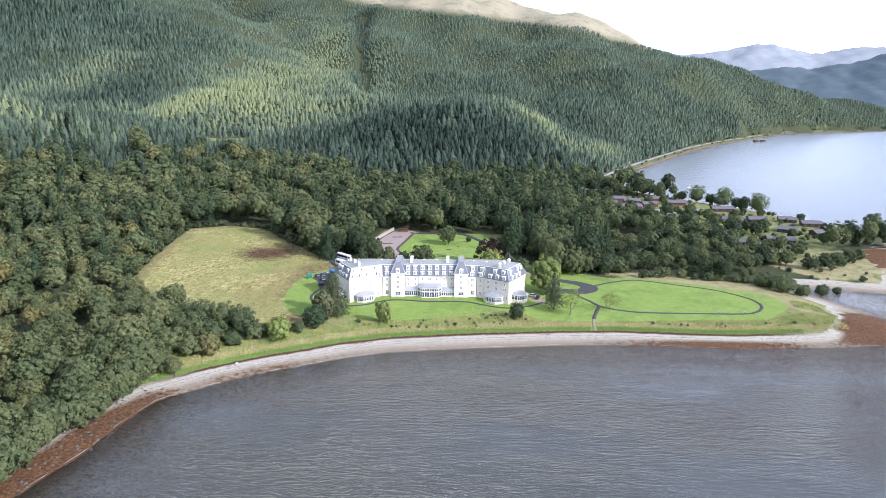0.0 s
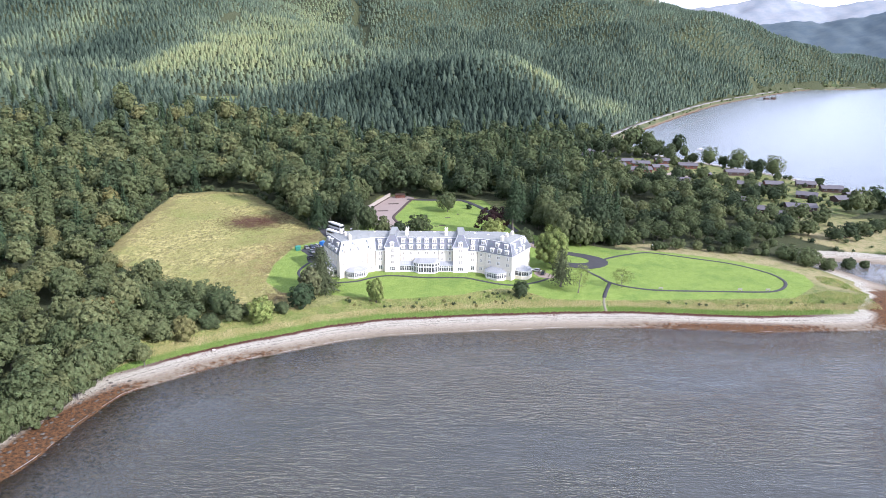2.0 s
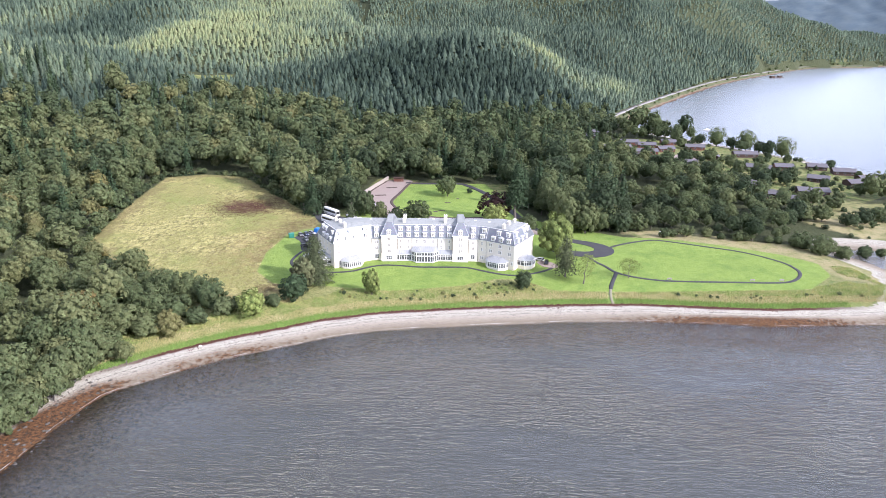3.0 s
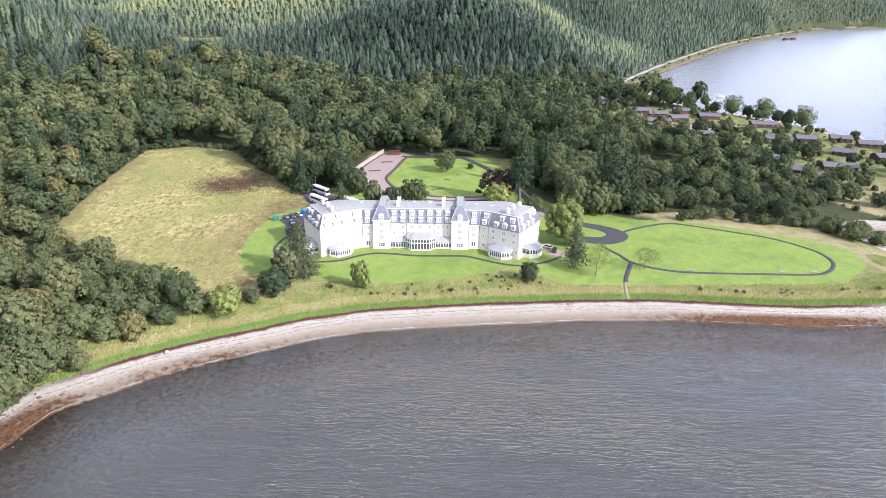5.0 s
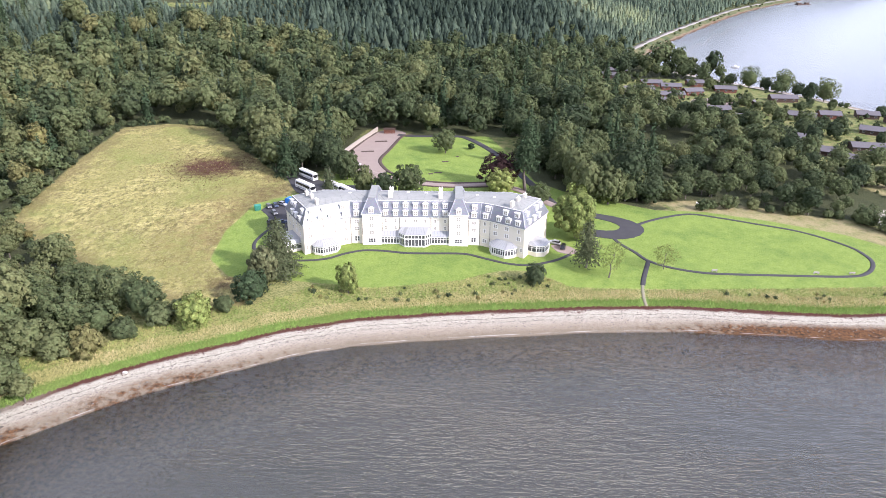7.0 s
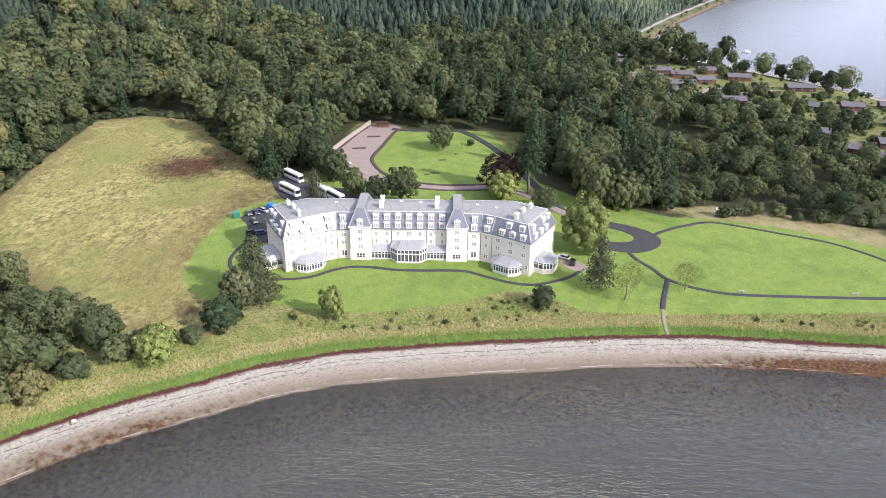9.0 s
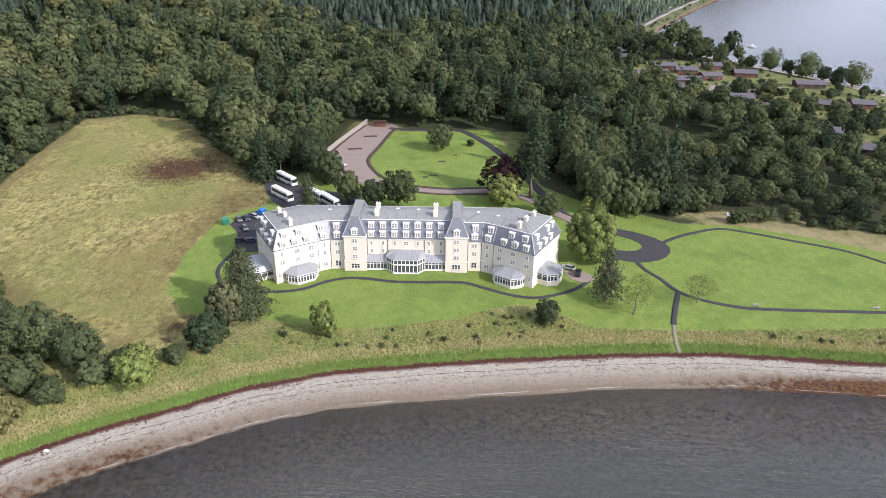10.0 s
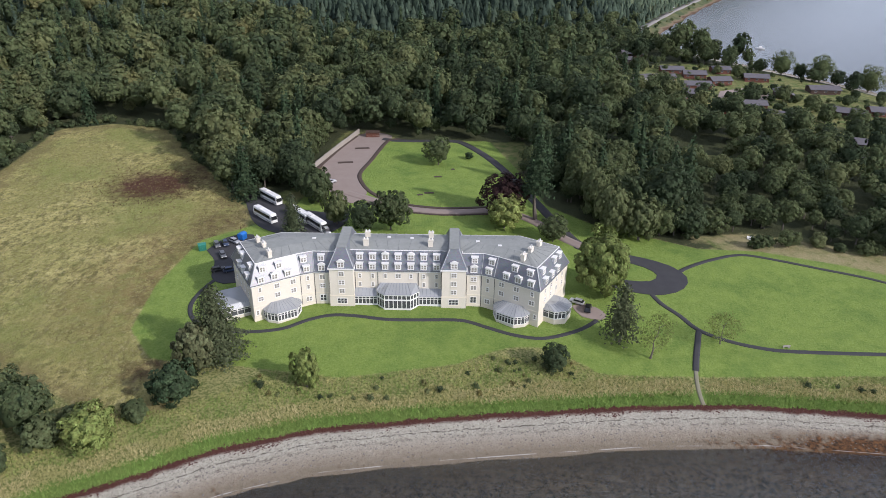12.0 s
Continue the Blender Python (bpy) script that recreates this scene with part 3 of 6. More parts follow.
# Trees. A crown is many small sprays of leaves set over boughs; far woods are made of the same, fewer and larger.
def leaf_quads(rng, at, out, size):
    """Quads of leaves at the places at (n, 3), facing about outwards."""
    n = len(at)
    normal = out + rng.normal(0, 0.45, (n, 3))
    normal /= np.linalg.norm(normal, axis=1)[:, None] + 1e-9
    side = np.cross(normal, rng.normal(0, 1, (n, 3)))
    side /= np.linalg.norm(side, axis=1)[:, None] + 1e-9
    up = np.cross(normal, side)
    a = (size * rng.uniform(0.6, 1.3, n))[:, None]
    b = a * rng.uniform(0.5, 0.9, n)[:, None]
    corners = [at - side * a, at - up * b + normal * a * 0.25, at + side * a, at + up * b + normal * a * 0.25]
    verts = np.stack(corners, 1).reshape(-1, 3)
    return verts, np.arange(4 * n).reshape(-1, 4)


def leaf_triangles(rng, at, out, size, stray=0.36):
    """Sprays of leaves as single triangles at the places at (n, 3), facing about outwards."""
    n = len(at)
    normal = out + rng.normal(0, stray, (n, 3))
    normal /= np.linalg.norm(normal, axis=1)[:, None] + 1e-9
    side = np.cross(normal, rng.normal(0, 1, (n, 3)))
    side /= np.linalg.norm(side, axis=1)[:, None] + 1e-9
    up = np.cross(normal, side)
    a = (size * rng.uniform(0.65, 1.35, n))[:, None]
    b = a * rng.uniform(0.6, 1.0, n)[:, None]
    verts = np.stack([at - side * a, at + side * a, at + up * b * 1.5], 1).reshape(-1, 3)
    return verts, np.arange(3 * n).reshape(-1, 3)


def leaf_crown(rng, height, boughs, per_bough, leaf, low=1.62):
    """A crown of radius 1 with its foot at z = 0: boughs of uneven reach, each a cloud of leaf sprays round a dark inside."""
    i = np.arange(boughs) + 0.5
    polar = np.arccos(1 - low * i / boughs)
    turn = 2.399963 * i + rng.uniform(0, 6.28)
    swell = 1 + 0.17 * np.sin(2 * turn + rng.uniform(0, 6)) + 0.12 * np.sin(3 * turn + rng.uniform(0, 6))
    way = np.stack([np.sin(polar) * np.cos(turn) * swell, np.sin(polar) * np.sin(turn) * swell, np.cos(polar)], -1)
    reach = rng.uniform(0.66, 1.08, boughs)
    wide = 0.96 - 1.1 / math.sqrt(boughs)
    centre = way * reach[:, None] * np.array([wide, wide, height * 0.36]) + np.array([rng.normal(0, 0.06), rng.normal(0, 0.06), height * 0.55])
    size = rng.uniform(0.6, 1.25, boughs) * 1.25 / math.sqrt(boughs)
    k = np.repeat(np.arange(boughs), per_bough)
    ball = rng.normal(0, 1, (len(k), 3)) + 0.6 * way[k] + np.array([0, 0, 0.15])
    ball /= np.linalg.norm(ball, axis=1)[:, None]
    flat = np.array([1, 1, 0.88])
    at = centre[k] + ball * flat * (size[k] * rng.uniform(0.72, 1.18, len(k)))[:, None]
    verts, tris = leaf_triangles(rng, at, 0.75 * ball + 0.5 * way[k] + np.array([0, 0, 0.2]), leaf, 0.28)
    inner, faces = dome(rng, 1)
    inner = inner * np.array([0.58, 0.58, height * 0.33]) + np.array([0, 0, height * 0.5])
    return np.concatenate([verts, inner]), np.concatenate([tris, faces + len(verts)])


def spire(rng, height, tiers, per_tier, leaf, ragged=0.2):
    """A fir of radius 1: whorls of drooping sprays round a dark inside."""
    at, out = [], []
    for k in range(tiers):
        f = (k + rng.uniform(-0.2, 0.2)) / tiers
        r = (1 - f) ** 0.8 * rng.uniform(1 - ragged, 1 + ragged) + 0.05
        m = max(3, int(per_tier * (1.15 - f)))
        turn = rng.uniform(0, 6.28) + np.arange(m) * 6.28 / m + rng.normal(0, 0.15, m)
        along = rng.uniform(0.45, 1.0, m) * (1 + 0.2 * np.sin(3 * turn + k))
        at.append(np.stack([np.cos(turn) * r * along, np.sin(turn) * r * along, height * (0.07 + 0.93 * f) - along * r * 0.35], -1))
        out.append(np.stack([np.cos(turn) * 0.8, np.sin(turn) * 0.8, np.full(m, 0.7)], -1))
    verts, tris = leaf_triangles(rng, np.concatenate(at), np.concatenate(out), leaf, 0.3)
    inner, faces = jagged_cone(rng, 0.6, height * 0.94, 4, 5)
    return np.concatenate([verts, inner]), np.concatenate([tris, faces + len(verts)])


def icosahedron():
    ico = bmesh.new()
    bmesh.ops.create_icosphere(ico, subdivisions=1, radius=1)
    verts = np.array([v.co[:] for v in ico.verts])
    faces = np.array([[v.index for v in f.verts] for f in ico.faces if f.calc_center_median().z > -0.5])
    ico.free()
    return verts, faces


ICO_V, ICO_F = icosahedron()


def full_crown(rng, radius, height, lumps, per_lump, leaf, lean=(0, 0), squash=0.85, core=1.0):
    """A dense crown: many ragged clumps of foliage down to its foot, set with leaf clusters; all in triangles."""
    i = np.arange(lumps) + 0.5
    polar = np.arccos(1 - 1.8 * i / lumps)
    turn = 2.399963 * i + rng.uniform(0, 6.28)
    way = np.stack([np.sin(polar) * np.cos(turn), np.sin(polar) * np.sin(turn), np.cos(polar)], -1)
    small = radius * 1.6 / math.sqrt(lumps)
    bulge = 1 + 0.16 * np.sin(3 * turn + rng.uniform(0, 6)) * np.sin(polar) + 0.12 * np.sin(5 * polar + rng.uniform(0, 6))
    centre = way * (rng.uniform(0.74, 1.04, lumps) * bulge)[:, None] * np.array([radius - small * 0.5, radius - small * 0.5, height * 0.5 - small * 0.4])
    centre[:, 2] += height * 0.5
    low = np.clip(centre[:, 2] / (height * 0.45), 0, 1)
    centre[:, :2] *= (0.74 + 0.26 * low)[:, None]
    size = small * rng.uniform(0.7, 1.25, lumps)
    verts, tris, base = [], [], 0
    if per_lump:
        k = np.repeat(np.arange(lumps), per_lump)
        ball = rng.normal(0, 1, (len(k), 3))
        ball[:, 2] = np.abs(ball[:, 2]) - 0.4
        ball /= np.linalg.norm(ball, axis=1)[:, None]
        at = centre[k] + ball * (size[k] * rng.uniform(0.8, 1.2, len(k)))[:, None] * np.array([1, 1, squash])
        v, f = leaf_quads(rng, at, ball, leaf)
        verts, tris, base = [v], [np.concatenate([f[:, [0, 1, 2]], f[:, [0, 2, 3]]])], len(v)
    for c, s in zip(centre, size):
        a = rng.uniform(0, 6.28)
        turned = ICO_V @ np.array([[math.cos(a), -math.sin(a), 0], [math.sin(a), math.cos(a), 0], [0, 0, 1]])
        verts.append(turned * s * core * rng.uniform(0.8, 1.15, (len(ICO_V), 1)) * np.array([1, 1, squash]) + c)
        tris.append(ICO_F + base)
        base += len(ICO_V)
    verts = np.concatenate(verts)
    verts[:, 0] += lean[0] * verts[:, 2]
    verts[:, 1] += lean[1] * verts[:, 2]
    return verts, np.concatenate(tris)


def dome(rng, subdivisions):
    """A lumpy closed round of foliage, open below."""
    ball = bmesh.new()
    bmesh.ops.create_icosphere(ball, subdivisions=subdivisions, radius=1)
    verts = np.array([v.co[:] for v in ball.verts])
    faces = np.array([[v.index for v in f.verts] for f in ball.faces if f.calc_center_median().z > -0.75])
    ball.free()
    way = rng.normal(0, 1, (9, 3))
    swell = sum(np.sin(3.2 * verts @ w + p) for w, p in zip(way, rng.uniform(0, 6.28, 9))) / 9
    return verts * (1 + 0.32 * swell + rng.normal(0, 0.025, len(verts)))[:, None], faces


def jagged_cone(rng, radius, height, tiers, points):
    """A small conifer: skirts of branches one above the other, all in triangles."""
    verts, tris = [], []
    for k in range(tiers):
        f0, f1 = k / tiers, (k + 1) / tiers
        r = radius * (1 - f0) ** 0.85 * rng.uniform(0.88, 1.12)
        base = len(verts)
        verts.append((rng.normal(0, 0.03), rng.normal(0, 0.03), height * min(1, f1 + 0.22 * (1 - f1) + 0.12)))
        n = points - (k > tiers / 2)
        for j in range(2 * n):
            a = math.pi * j / n + k * 0.7 + rng.uniform(-0.12, 0.12)
            q = r * (rng.uniform(0.9, 1.1) if j % 2 else rng.uniform(0.5, 0.62))
            verts.append((q * math.cos(a), q * math.sin(a), height * (0.06 + f0 * 0.9) - (0.06 if j % 2 else 0) * height))
        tris += [(base, base + 1 + j, base + 1 + (j + 1) % (2 * n)) for j in range(2 * n)]
    return np.array(verts), np.array(tris)


def fir_crown(rng, radius, height, tiers, per_tier, leaf, taper=1.0, base=0.06):
    """A conical crown of drooping whorls of branches."""
    parts_at, parts_out = [], []
    for k in range(tiers):
        f = k / (tiers - 1)
        r = radius * (1 - f) ** taper * rng.uniform(0.8, 1.12) + 0.12 * radius * (f < 0.99)
        z = height * (base + (1 - base) * f)
        m = max(4, int(per_tier * (1 - 0.75 * f)))
        turn = rng.uniform(0, 6.28, m)
        along = rng.uniform(0.35, 1.0, m) ** 0.6
        spoke = 1 + 0.22 * np.sin(turn * 7 + k)
        parts_at.append(np.stack([np.cos(turn) * r * along * spoke, np.sin(turn) * r * along * spoke, z - along * r * 0.33 + rng.normal(0, 0.05 * height / tiers, m)], -1))
        parts_out.append(np.stack([np.cos(turn) * 0.7, np.sin(turn) * 0.7, np.full(m, 0.75)], -1))
    return leaf_quads(rng, np.concatenate(parts_at), np.concatenate(parts_out), leaf)


def fir_core(rng, radius, height, base):
    """The dark dense inside of a single fir, under its outer branches."""
    v, f = jagged_cone(rng, radius * 0.66, height * (1 - base) * 0.97, 8, 7)
    return v + np.array([0, 0, height * base]), f


def limb(bm, a, b, r0, r1, n=7):
    a, b = Vector(a), Vector(b)
    turn = (b - a).to_track_quat("Z", "Y").to_matrix().to_4x4()
    cylinder(bm, r0, r1, 0, (b - a).length, Matrix.Translation(a) @ turn, n)


def trunk_mesh(rng, height, radius, reach, limbs=6, lean=(0, 0), start=0.35):
    """A tapered trunk in bends, with limbs."""
    bm = bmesh.new()
    spots = [Vector((0, 0, -0.6))]
    for k in range(1, 5):
        f = k / 4
        spots.append(Vector((lean[0] * height * f + rng.normal(0, 0.02) * height, lean[1] * height * f + rng.normal(0, 0.02) * height, height * f)))
    for k in range(4):
        limb(bm, spots[k], spots[k + 1], radius * (1 - 0.22 * k) * (1.35 if k == 0 else 1), radius * (1 - 0.22 * (k + 1)), 9)
    for k in range(limbs):
        f = start + (1 - start) * (k + 0.5) / limbs
        s = f * 4
        i = min(3, int(s))
        root = spots[i].lerp(spots[i + 1], s - i)
        a = k * 2.4 + rng.uniform(-0.3, 0.3)
        tip = root + Vector((math.cos(a) * reach * (1.1 - 0.6 * f), math.sin(a) * reach * (1.1 - 0.6 * f), reach * 0.45))
        limb(bm, root, tip, radius * 0.42 * (1.1 - 0.6 * f), radius * 0.1, 5)
    return bm


def tree(name, label, x, y, crown, leaves, trunk, lift, group="", category="tree", turn=0.0, tint=0.3):
    """A tree of its own: trunk and crown under an Empty at its foot."""
    root = tagged(new(name), label, category, group)
    root.matrix_basis = pose(x, y, ground_z(x, y) - 0.05, 0, 0, turn)
    part("trunk", trunk, BARK, root)
    leaves_ob = new("crown", mesh_from("crown", *crown, leaves, True, {"tint": np.full(len(crown[0]), tint)}))
    leaves_ob.parent = root
    leaves_ob.location.z = lift
    return root


def scatter(name, spots, templates, material, label, category, smooth=True):
    """Far woods: one object; spots are rows of x, y, z, scale, kind, turn, tint."""
    all_v, all_f, all_t, base = [], [], [], 0
    for kind, (tv, tf) in enumerate(templates):
        s = spots[spots[:, 4] == kind]
        if not len(s):
            continue
        c, w = np.cos(s[:, 5])[:, None], np.sin(s[:, 5])[:, None]
        wide = s[:, 3][:, None]
        v = np.stack([(tv[None, :, 0] * c - tv[None, :, 1] * w) * wide + s[:, 0:1],
                      (tv[None, :, 0] * w + tv[None, :, 1] * c) * wide + s[:, 1:2],
                      tv[None, :, 2] * wide + s[:, 2:3]], -1)
        f = tf[None] + (np.arange(len(s)) * len(tv))[:, None, None] + base
        all_v.append(v.reshape(-1, 3))
        all_f.append(f.reshape(-1, tf.shape[1]))
        all_t.append(np.repeat(s[:, 6], len(tv)))
        base += len(s) * len(tv)
    me = mesh_from(name, np.concatenate(all_v), np.concatenate(all_f), material, smooth, {"tint": np.concatenate(all_t)})
    return tagged(new(name, me), label, category, kind="stuff")


def spread(rng, x0, x1, y0, y1, gap):
    """Places on a shaken grid."""
    xs, ys = np.meshgrid(np.arange(x0, x1, gap), np.arange(y0, y1, gap * 0.87))
    xs = xs + (np.arange(xs.shape[0]) % 2)[:, None] * gap / 2
    return (xs + rng.uniform(-0.36, 0.36, xs.shape) * gap).ravel(), (ys + rng.uniform(-0.36, 0.36, ys.shape) * gap).ravel()


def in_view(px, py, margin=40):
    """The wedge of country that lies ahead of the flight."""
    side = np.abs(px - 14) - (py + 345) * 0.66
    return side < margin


rng = np.random.default_rng(11)
WOOD_EDGE = 20.0


def wooded(px, py):
    d = inside_by(px, py, COAST)
    open_by = np.max([inside_by(px, py, o) for o in OPEN_GROUND], axis=0)
    edge = np.where((px < -84) & (py < -84), 6.5, WOOD_EDGE)
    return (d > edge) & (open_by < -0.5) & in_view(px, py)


def conifer_share(px, py):
    """Plantations cover the hills; broadleaved wood the low ground."""
    edge = 372 + 40 * waves(px, py, 260, 21) + np.clip(px - 60, 0, 400) * 0.45
    left = 1.0 * np.clip((px + 215) / -90, 0, 1) * np.clip((py - 200) / 120, 0, 1)
    return np.clip((py - edge) / 70, 0, 1) * (py > 300) + left


# broadleaved woods: large crowns first, smaller ones between them
broad_templates = [leaf_crown(rng, rng.uniform(1.7, 2.9), boughs, per, leaf) for boughs, per, leaf in ((44, 24, 0.092), (32, 17, 0.122), (20, 14, 0.168)) for _ in range(8)]


near_templates = [leaf_crown(rng, rng.uniform(1.9, 2.6), 60, 28, 0.076) for _ in range(8)]
# the places of the single firs, which the broadleaved trees leave free
fir_x, fir_y = spread(np.random.default_rng(77), -380, 260, 60, 440, 20)
chance = np.where((fir_x > -10) & (fir_x < 120) & (fir_y < 300), 0.55, 0.3) + 0.25 * waves(fir_x, fir_y, 150, 17)
keep = wooded(fir_x, fir_y) & (np.random.default_rng(78).uniform(0, 1, len(fir_x)) < chance) & (fir_x < 120) & (glade(fir_x, fir_y) < 0)
fir_x, fir_y = fir_x[keep], fir_y[keep]
ax, ay = spread(rng, -420, 520, -190, 660, 12.5)
bx, by = spread(rng, -420, 520, -190, 660, 8.6)
px, py = np.concatenate([ax, bx]), np.concatenate([ay, by])
size = np.concatenate([rng.uniform(5.0, 8.6, len(ax)), rng.uniform(2.4, 4.4, len(bx))])
keep = wooded(px, py) & (rng.uniform(0, 1, len(px)) > conifer_share(px, py)) & (glade(px, py) < 0) & (rng.uniform(0, 1, len(px)) < np.where(size > 4.7, 0.95, np.where((px < -110) & (py < 120), 0.9, 0.45)))
keep &= np.min(np.hypot(px[:, None] - fir_x, py[:, None] - fir_y), axis=1) > np.where(size > 4.7, 6.5, 4.0)
px, py, size = px[keep], py[keep], size[keep] * (1 + 0.15 * waves(px[keep], py[keep], 70, 31))
size = np.where((px > 105) & (px < 225) & (py > 100) & (py < 270), np.minimum(size, 5.6), size)
size = np.where((px > 80) & (py > 370), np.minimum(size, 4.4), size)
size = np.where(outlook(px, py), np.minimum(size, 2.4), size)
size = np.where((px < -110) & (py < 120), size * 0.76, size)
size = np.where((px > 92) & (py < 110), np.minimum(size, 4.8), size)
far = np.hypot(px - 30, (py + 80) * 0.9)
pz = land(px, py)
tint = np.clip(0.29 + 0.12 * waves(px, py, 90, 41) + rng.normal(0, 0.2, len(px)), 0, 0.64)
# sunlight on the left-hand wood, put in as a paler leaf tint
tint += 0.14 * np.clip((-50 - px) / 60, 0, 1) + 0.1 * ((px < -95) & (py < 110))
for ox, oy in ((-309, 310), (-299, 329), (-288, 354), (-246, 342), (-140, 241), (-92, 371)):
    tint[np.argsort(np.hypot(px - ox, py - oy))[:1]] = 0.64
order = np.argsort(far)
near_ids = order[:200]
rest = np.setdiff1d(np.arange(len(px)), near_ids)
kind = rng.integers(0, 8, len(rest)) + 8 * (far[rest] > 200) + 8 * ((far[rest] > 330) | (size[rest] < 4) & (far[rest] > 200))
rows = np.stack([px[rest], py[rest], pz[rest] - 0.5 + size[rest] * rng.uniform(-0.1, 0.8, len(rest)), size[rest], kind, rng.uniform(0, 6.28, len(rest)), tint[rest]], -1)
scatter("broadleaf_wood", rows, broad_templates, LEAF, "dense mixed broadleaved woodland in late summer green", "woodland")
near_meshes = [mesh_from("crown", v, f, LEAF, True, {"tint": np.full(len(v), 0.08 + 0.085 * k)}) for k, (v, f) in enumerate(near_templates)]
wood_trunks = []
for k in range(4):
    bm = trunk_mesh(rng, 1.5, 0.06, 0.55, 5)
    me = bpy.data.meshes.new("trunk")
    bm.to_mesh(me)
    bm.free()
    me.materials.append(BARK)
    wood_trunks.append(me)
for i in near_ids:
    root = tagged(new("broadleaf_tree"), "leafy broadleaved tree at the edge of the wood", "tree", "trees of the near wood")
    root.matrix_basis = pose(px[i], py[i], pz[i] - 0.1, 0, 0, float(rng.uniform(0, 360))) @ Matrix.Scale(size[i], 4)
    same_part("trunk", wood_trunks[i % 4], root, Matrix())
    # left of x = -60 the paler crowns, for the same painted sunlight
    same_part("crown", near_meshes[i % 5 + (3 if px[i] < -60 else 0)], root, Matrix.Translation((0, 0, 0.12)))

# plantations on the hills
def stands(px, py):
    """Blocks of one age: pale larch beside the gully and along the glen, old dark spruce elsewhere; sunlight on the
    slopes is painted in as paler tint, shade as darker.
    """
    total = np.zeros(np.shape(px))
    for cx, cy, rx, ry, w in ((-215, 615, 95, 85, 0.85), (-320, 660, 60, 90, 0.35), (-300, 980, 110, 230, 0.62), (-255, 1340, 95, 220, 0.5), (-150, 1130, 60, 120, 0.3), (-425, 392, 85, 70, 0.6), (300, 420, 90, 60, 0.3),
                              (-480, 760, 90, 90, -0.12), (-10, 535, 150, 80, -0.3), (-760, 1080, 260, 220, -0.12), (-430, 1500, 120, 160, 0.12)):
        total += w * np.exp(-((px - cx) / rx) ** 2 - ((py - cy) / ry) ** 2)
    # the line over the knoll paints its sunlit crest paler
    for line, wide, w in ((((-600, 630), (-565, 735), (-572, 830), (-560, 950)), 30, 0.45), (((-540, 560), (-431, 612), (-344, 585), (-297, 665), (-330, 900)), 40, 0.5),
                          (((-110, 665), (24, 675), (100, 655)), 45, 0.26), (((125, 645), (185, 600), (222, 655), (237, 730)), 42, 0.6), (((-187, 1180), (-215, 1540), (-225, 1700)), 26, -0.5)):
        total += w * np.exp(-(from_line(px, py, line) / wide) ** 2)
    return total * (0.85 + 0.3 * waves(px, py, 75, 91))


spruce = [jagged_cone(rng, 1.0, rng.uniform(2.1, 3.0), 3, 4) for _ in range(4)]
spruce_far = [jagged_cone(rng, 1.0, rng.uniform(1.8, 2.4), 2, 3) for _ in range(3)]
px, py = spread(rng, -900, 620, -160, 1250, 7.1)
keep = wooded(px, py) & (rng.uniform(0, 1, len(px)) < conifer_share(px, py) * np.where(conifer_share(px, py) < 0.3, 0.5, 1))
keep &= glade(px, py) < 0
px, py = px[keep], py[keep]


# the clipped term in py paints distance haze as a paler tint
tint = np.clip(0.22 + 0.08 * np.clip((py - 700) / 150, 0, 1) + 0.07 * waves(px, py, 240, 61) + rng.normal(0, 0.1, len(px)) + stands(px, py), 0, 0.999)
old = np.where(stands(px, py) < -0.05, 1.6, 1.0)
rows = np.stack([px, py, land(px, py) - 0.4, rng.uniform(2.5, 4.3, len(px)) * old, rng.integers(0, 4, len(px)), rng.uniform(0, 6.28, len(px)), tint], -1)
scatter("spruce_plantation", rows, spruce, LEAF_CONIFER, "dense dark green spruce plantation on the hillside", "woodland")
px, py = spread(rng, -1750, 1350, 1250, 2150, 8.4)
pz = land(px, py)
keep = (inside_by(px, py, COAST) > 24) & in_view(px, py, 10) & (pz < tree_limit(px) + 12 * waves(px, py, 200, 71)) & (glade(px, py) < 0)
px, py, pz = px[keep], py[keep], pz[keep]
# higher base tint: haze over the far slopes, put into the leaf colour
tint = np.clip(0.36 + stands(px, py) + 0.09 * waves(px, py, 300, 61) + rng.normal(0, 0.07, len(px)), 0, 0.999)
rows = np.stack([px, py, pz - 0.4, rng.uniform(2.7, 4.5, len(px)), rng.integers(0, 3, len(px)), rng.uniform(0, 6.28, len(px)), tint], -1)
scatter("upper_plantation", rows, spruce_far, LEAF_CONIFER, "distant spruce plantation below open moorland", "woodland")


# The hotel: a long cream block between two stair towers, with wings that bend forward.
AXIS, FLOOR, EAVE, TOWER_EAVE = 2.15, 6.0, 16.0, 17.7
hotel = tagged(new("hotel"), "cream rendered hotel with slate mansard roofs and white dormers", "building")
hotel.location = (AXIS, 0, 0)
HALF = [(15.5, 2.4), (15.5, 1.2), (23.0, 1.2), (26.4, -0.4), (37.98, -7.9), (47.6, 9.0), (35.0, 17.2)]
FOOTPRINT = [(-x, y) for x, y in HALF[::-1]] + HALF
MANSARD, MANSARD_TOP, DECK_IN = 2.2, 5.2, 6.6
LEAN = (MANSARD + 0.25) / MANSARD_TOP


def ring(outline, z0, z1, out):
    bm = bmesh.new()
    prism(bm, inset(outline, -out), z0, z1)
    return bm


bm = bmesh.new()
prism(bm, FOOTPRINT, FLOOR - 2.0, EAVE)
part("wall", bm, RENDER, hotel)
part("plinth", ring(FOOTPRINT, FLOOR - 2.0, FLOOR + 0.45, 0.1), STONE_BAND, hotel, "pale stone plinth")
part("string_course", ring(FOOTPRINT, FLOOR + 3.35, FLOOR + 3.6, 0.08), STONE_BAND, hotel)
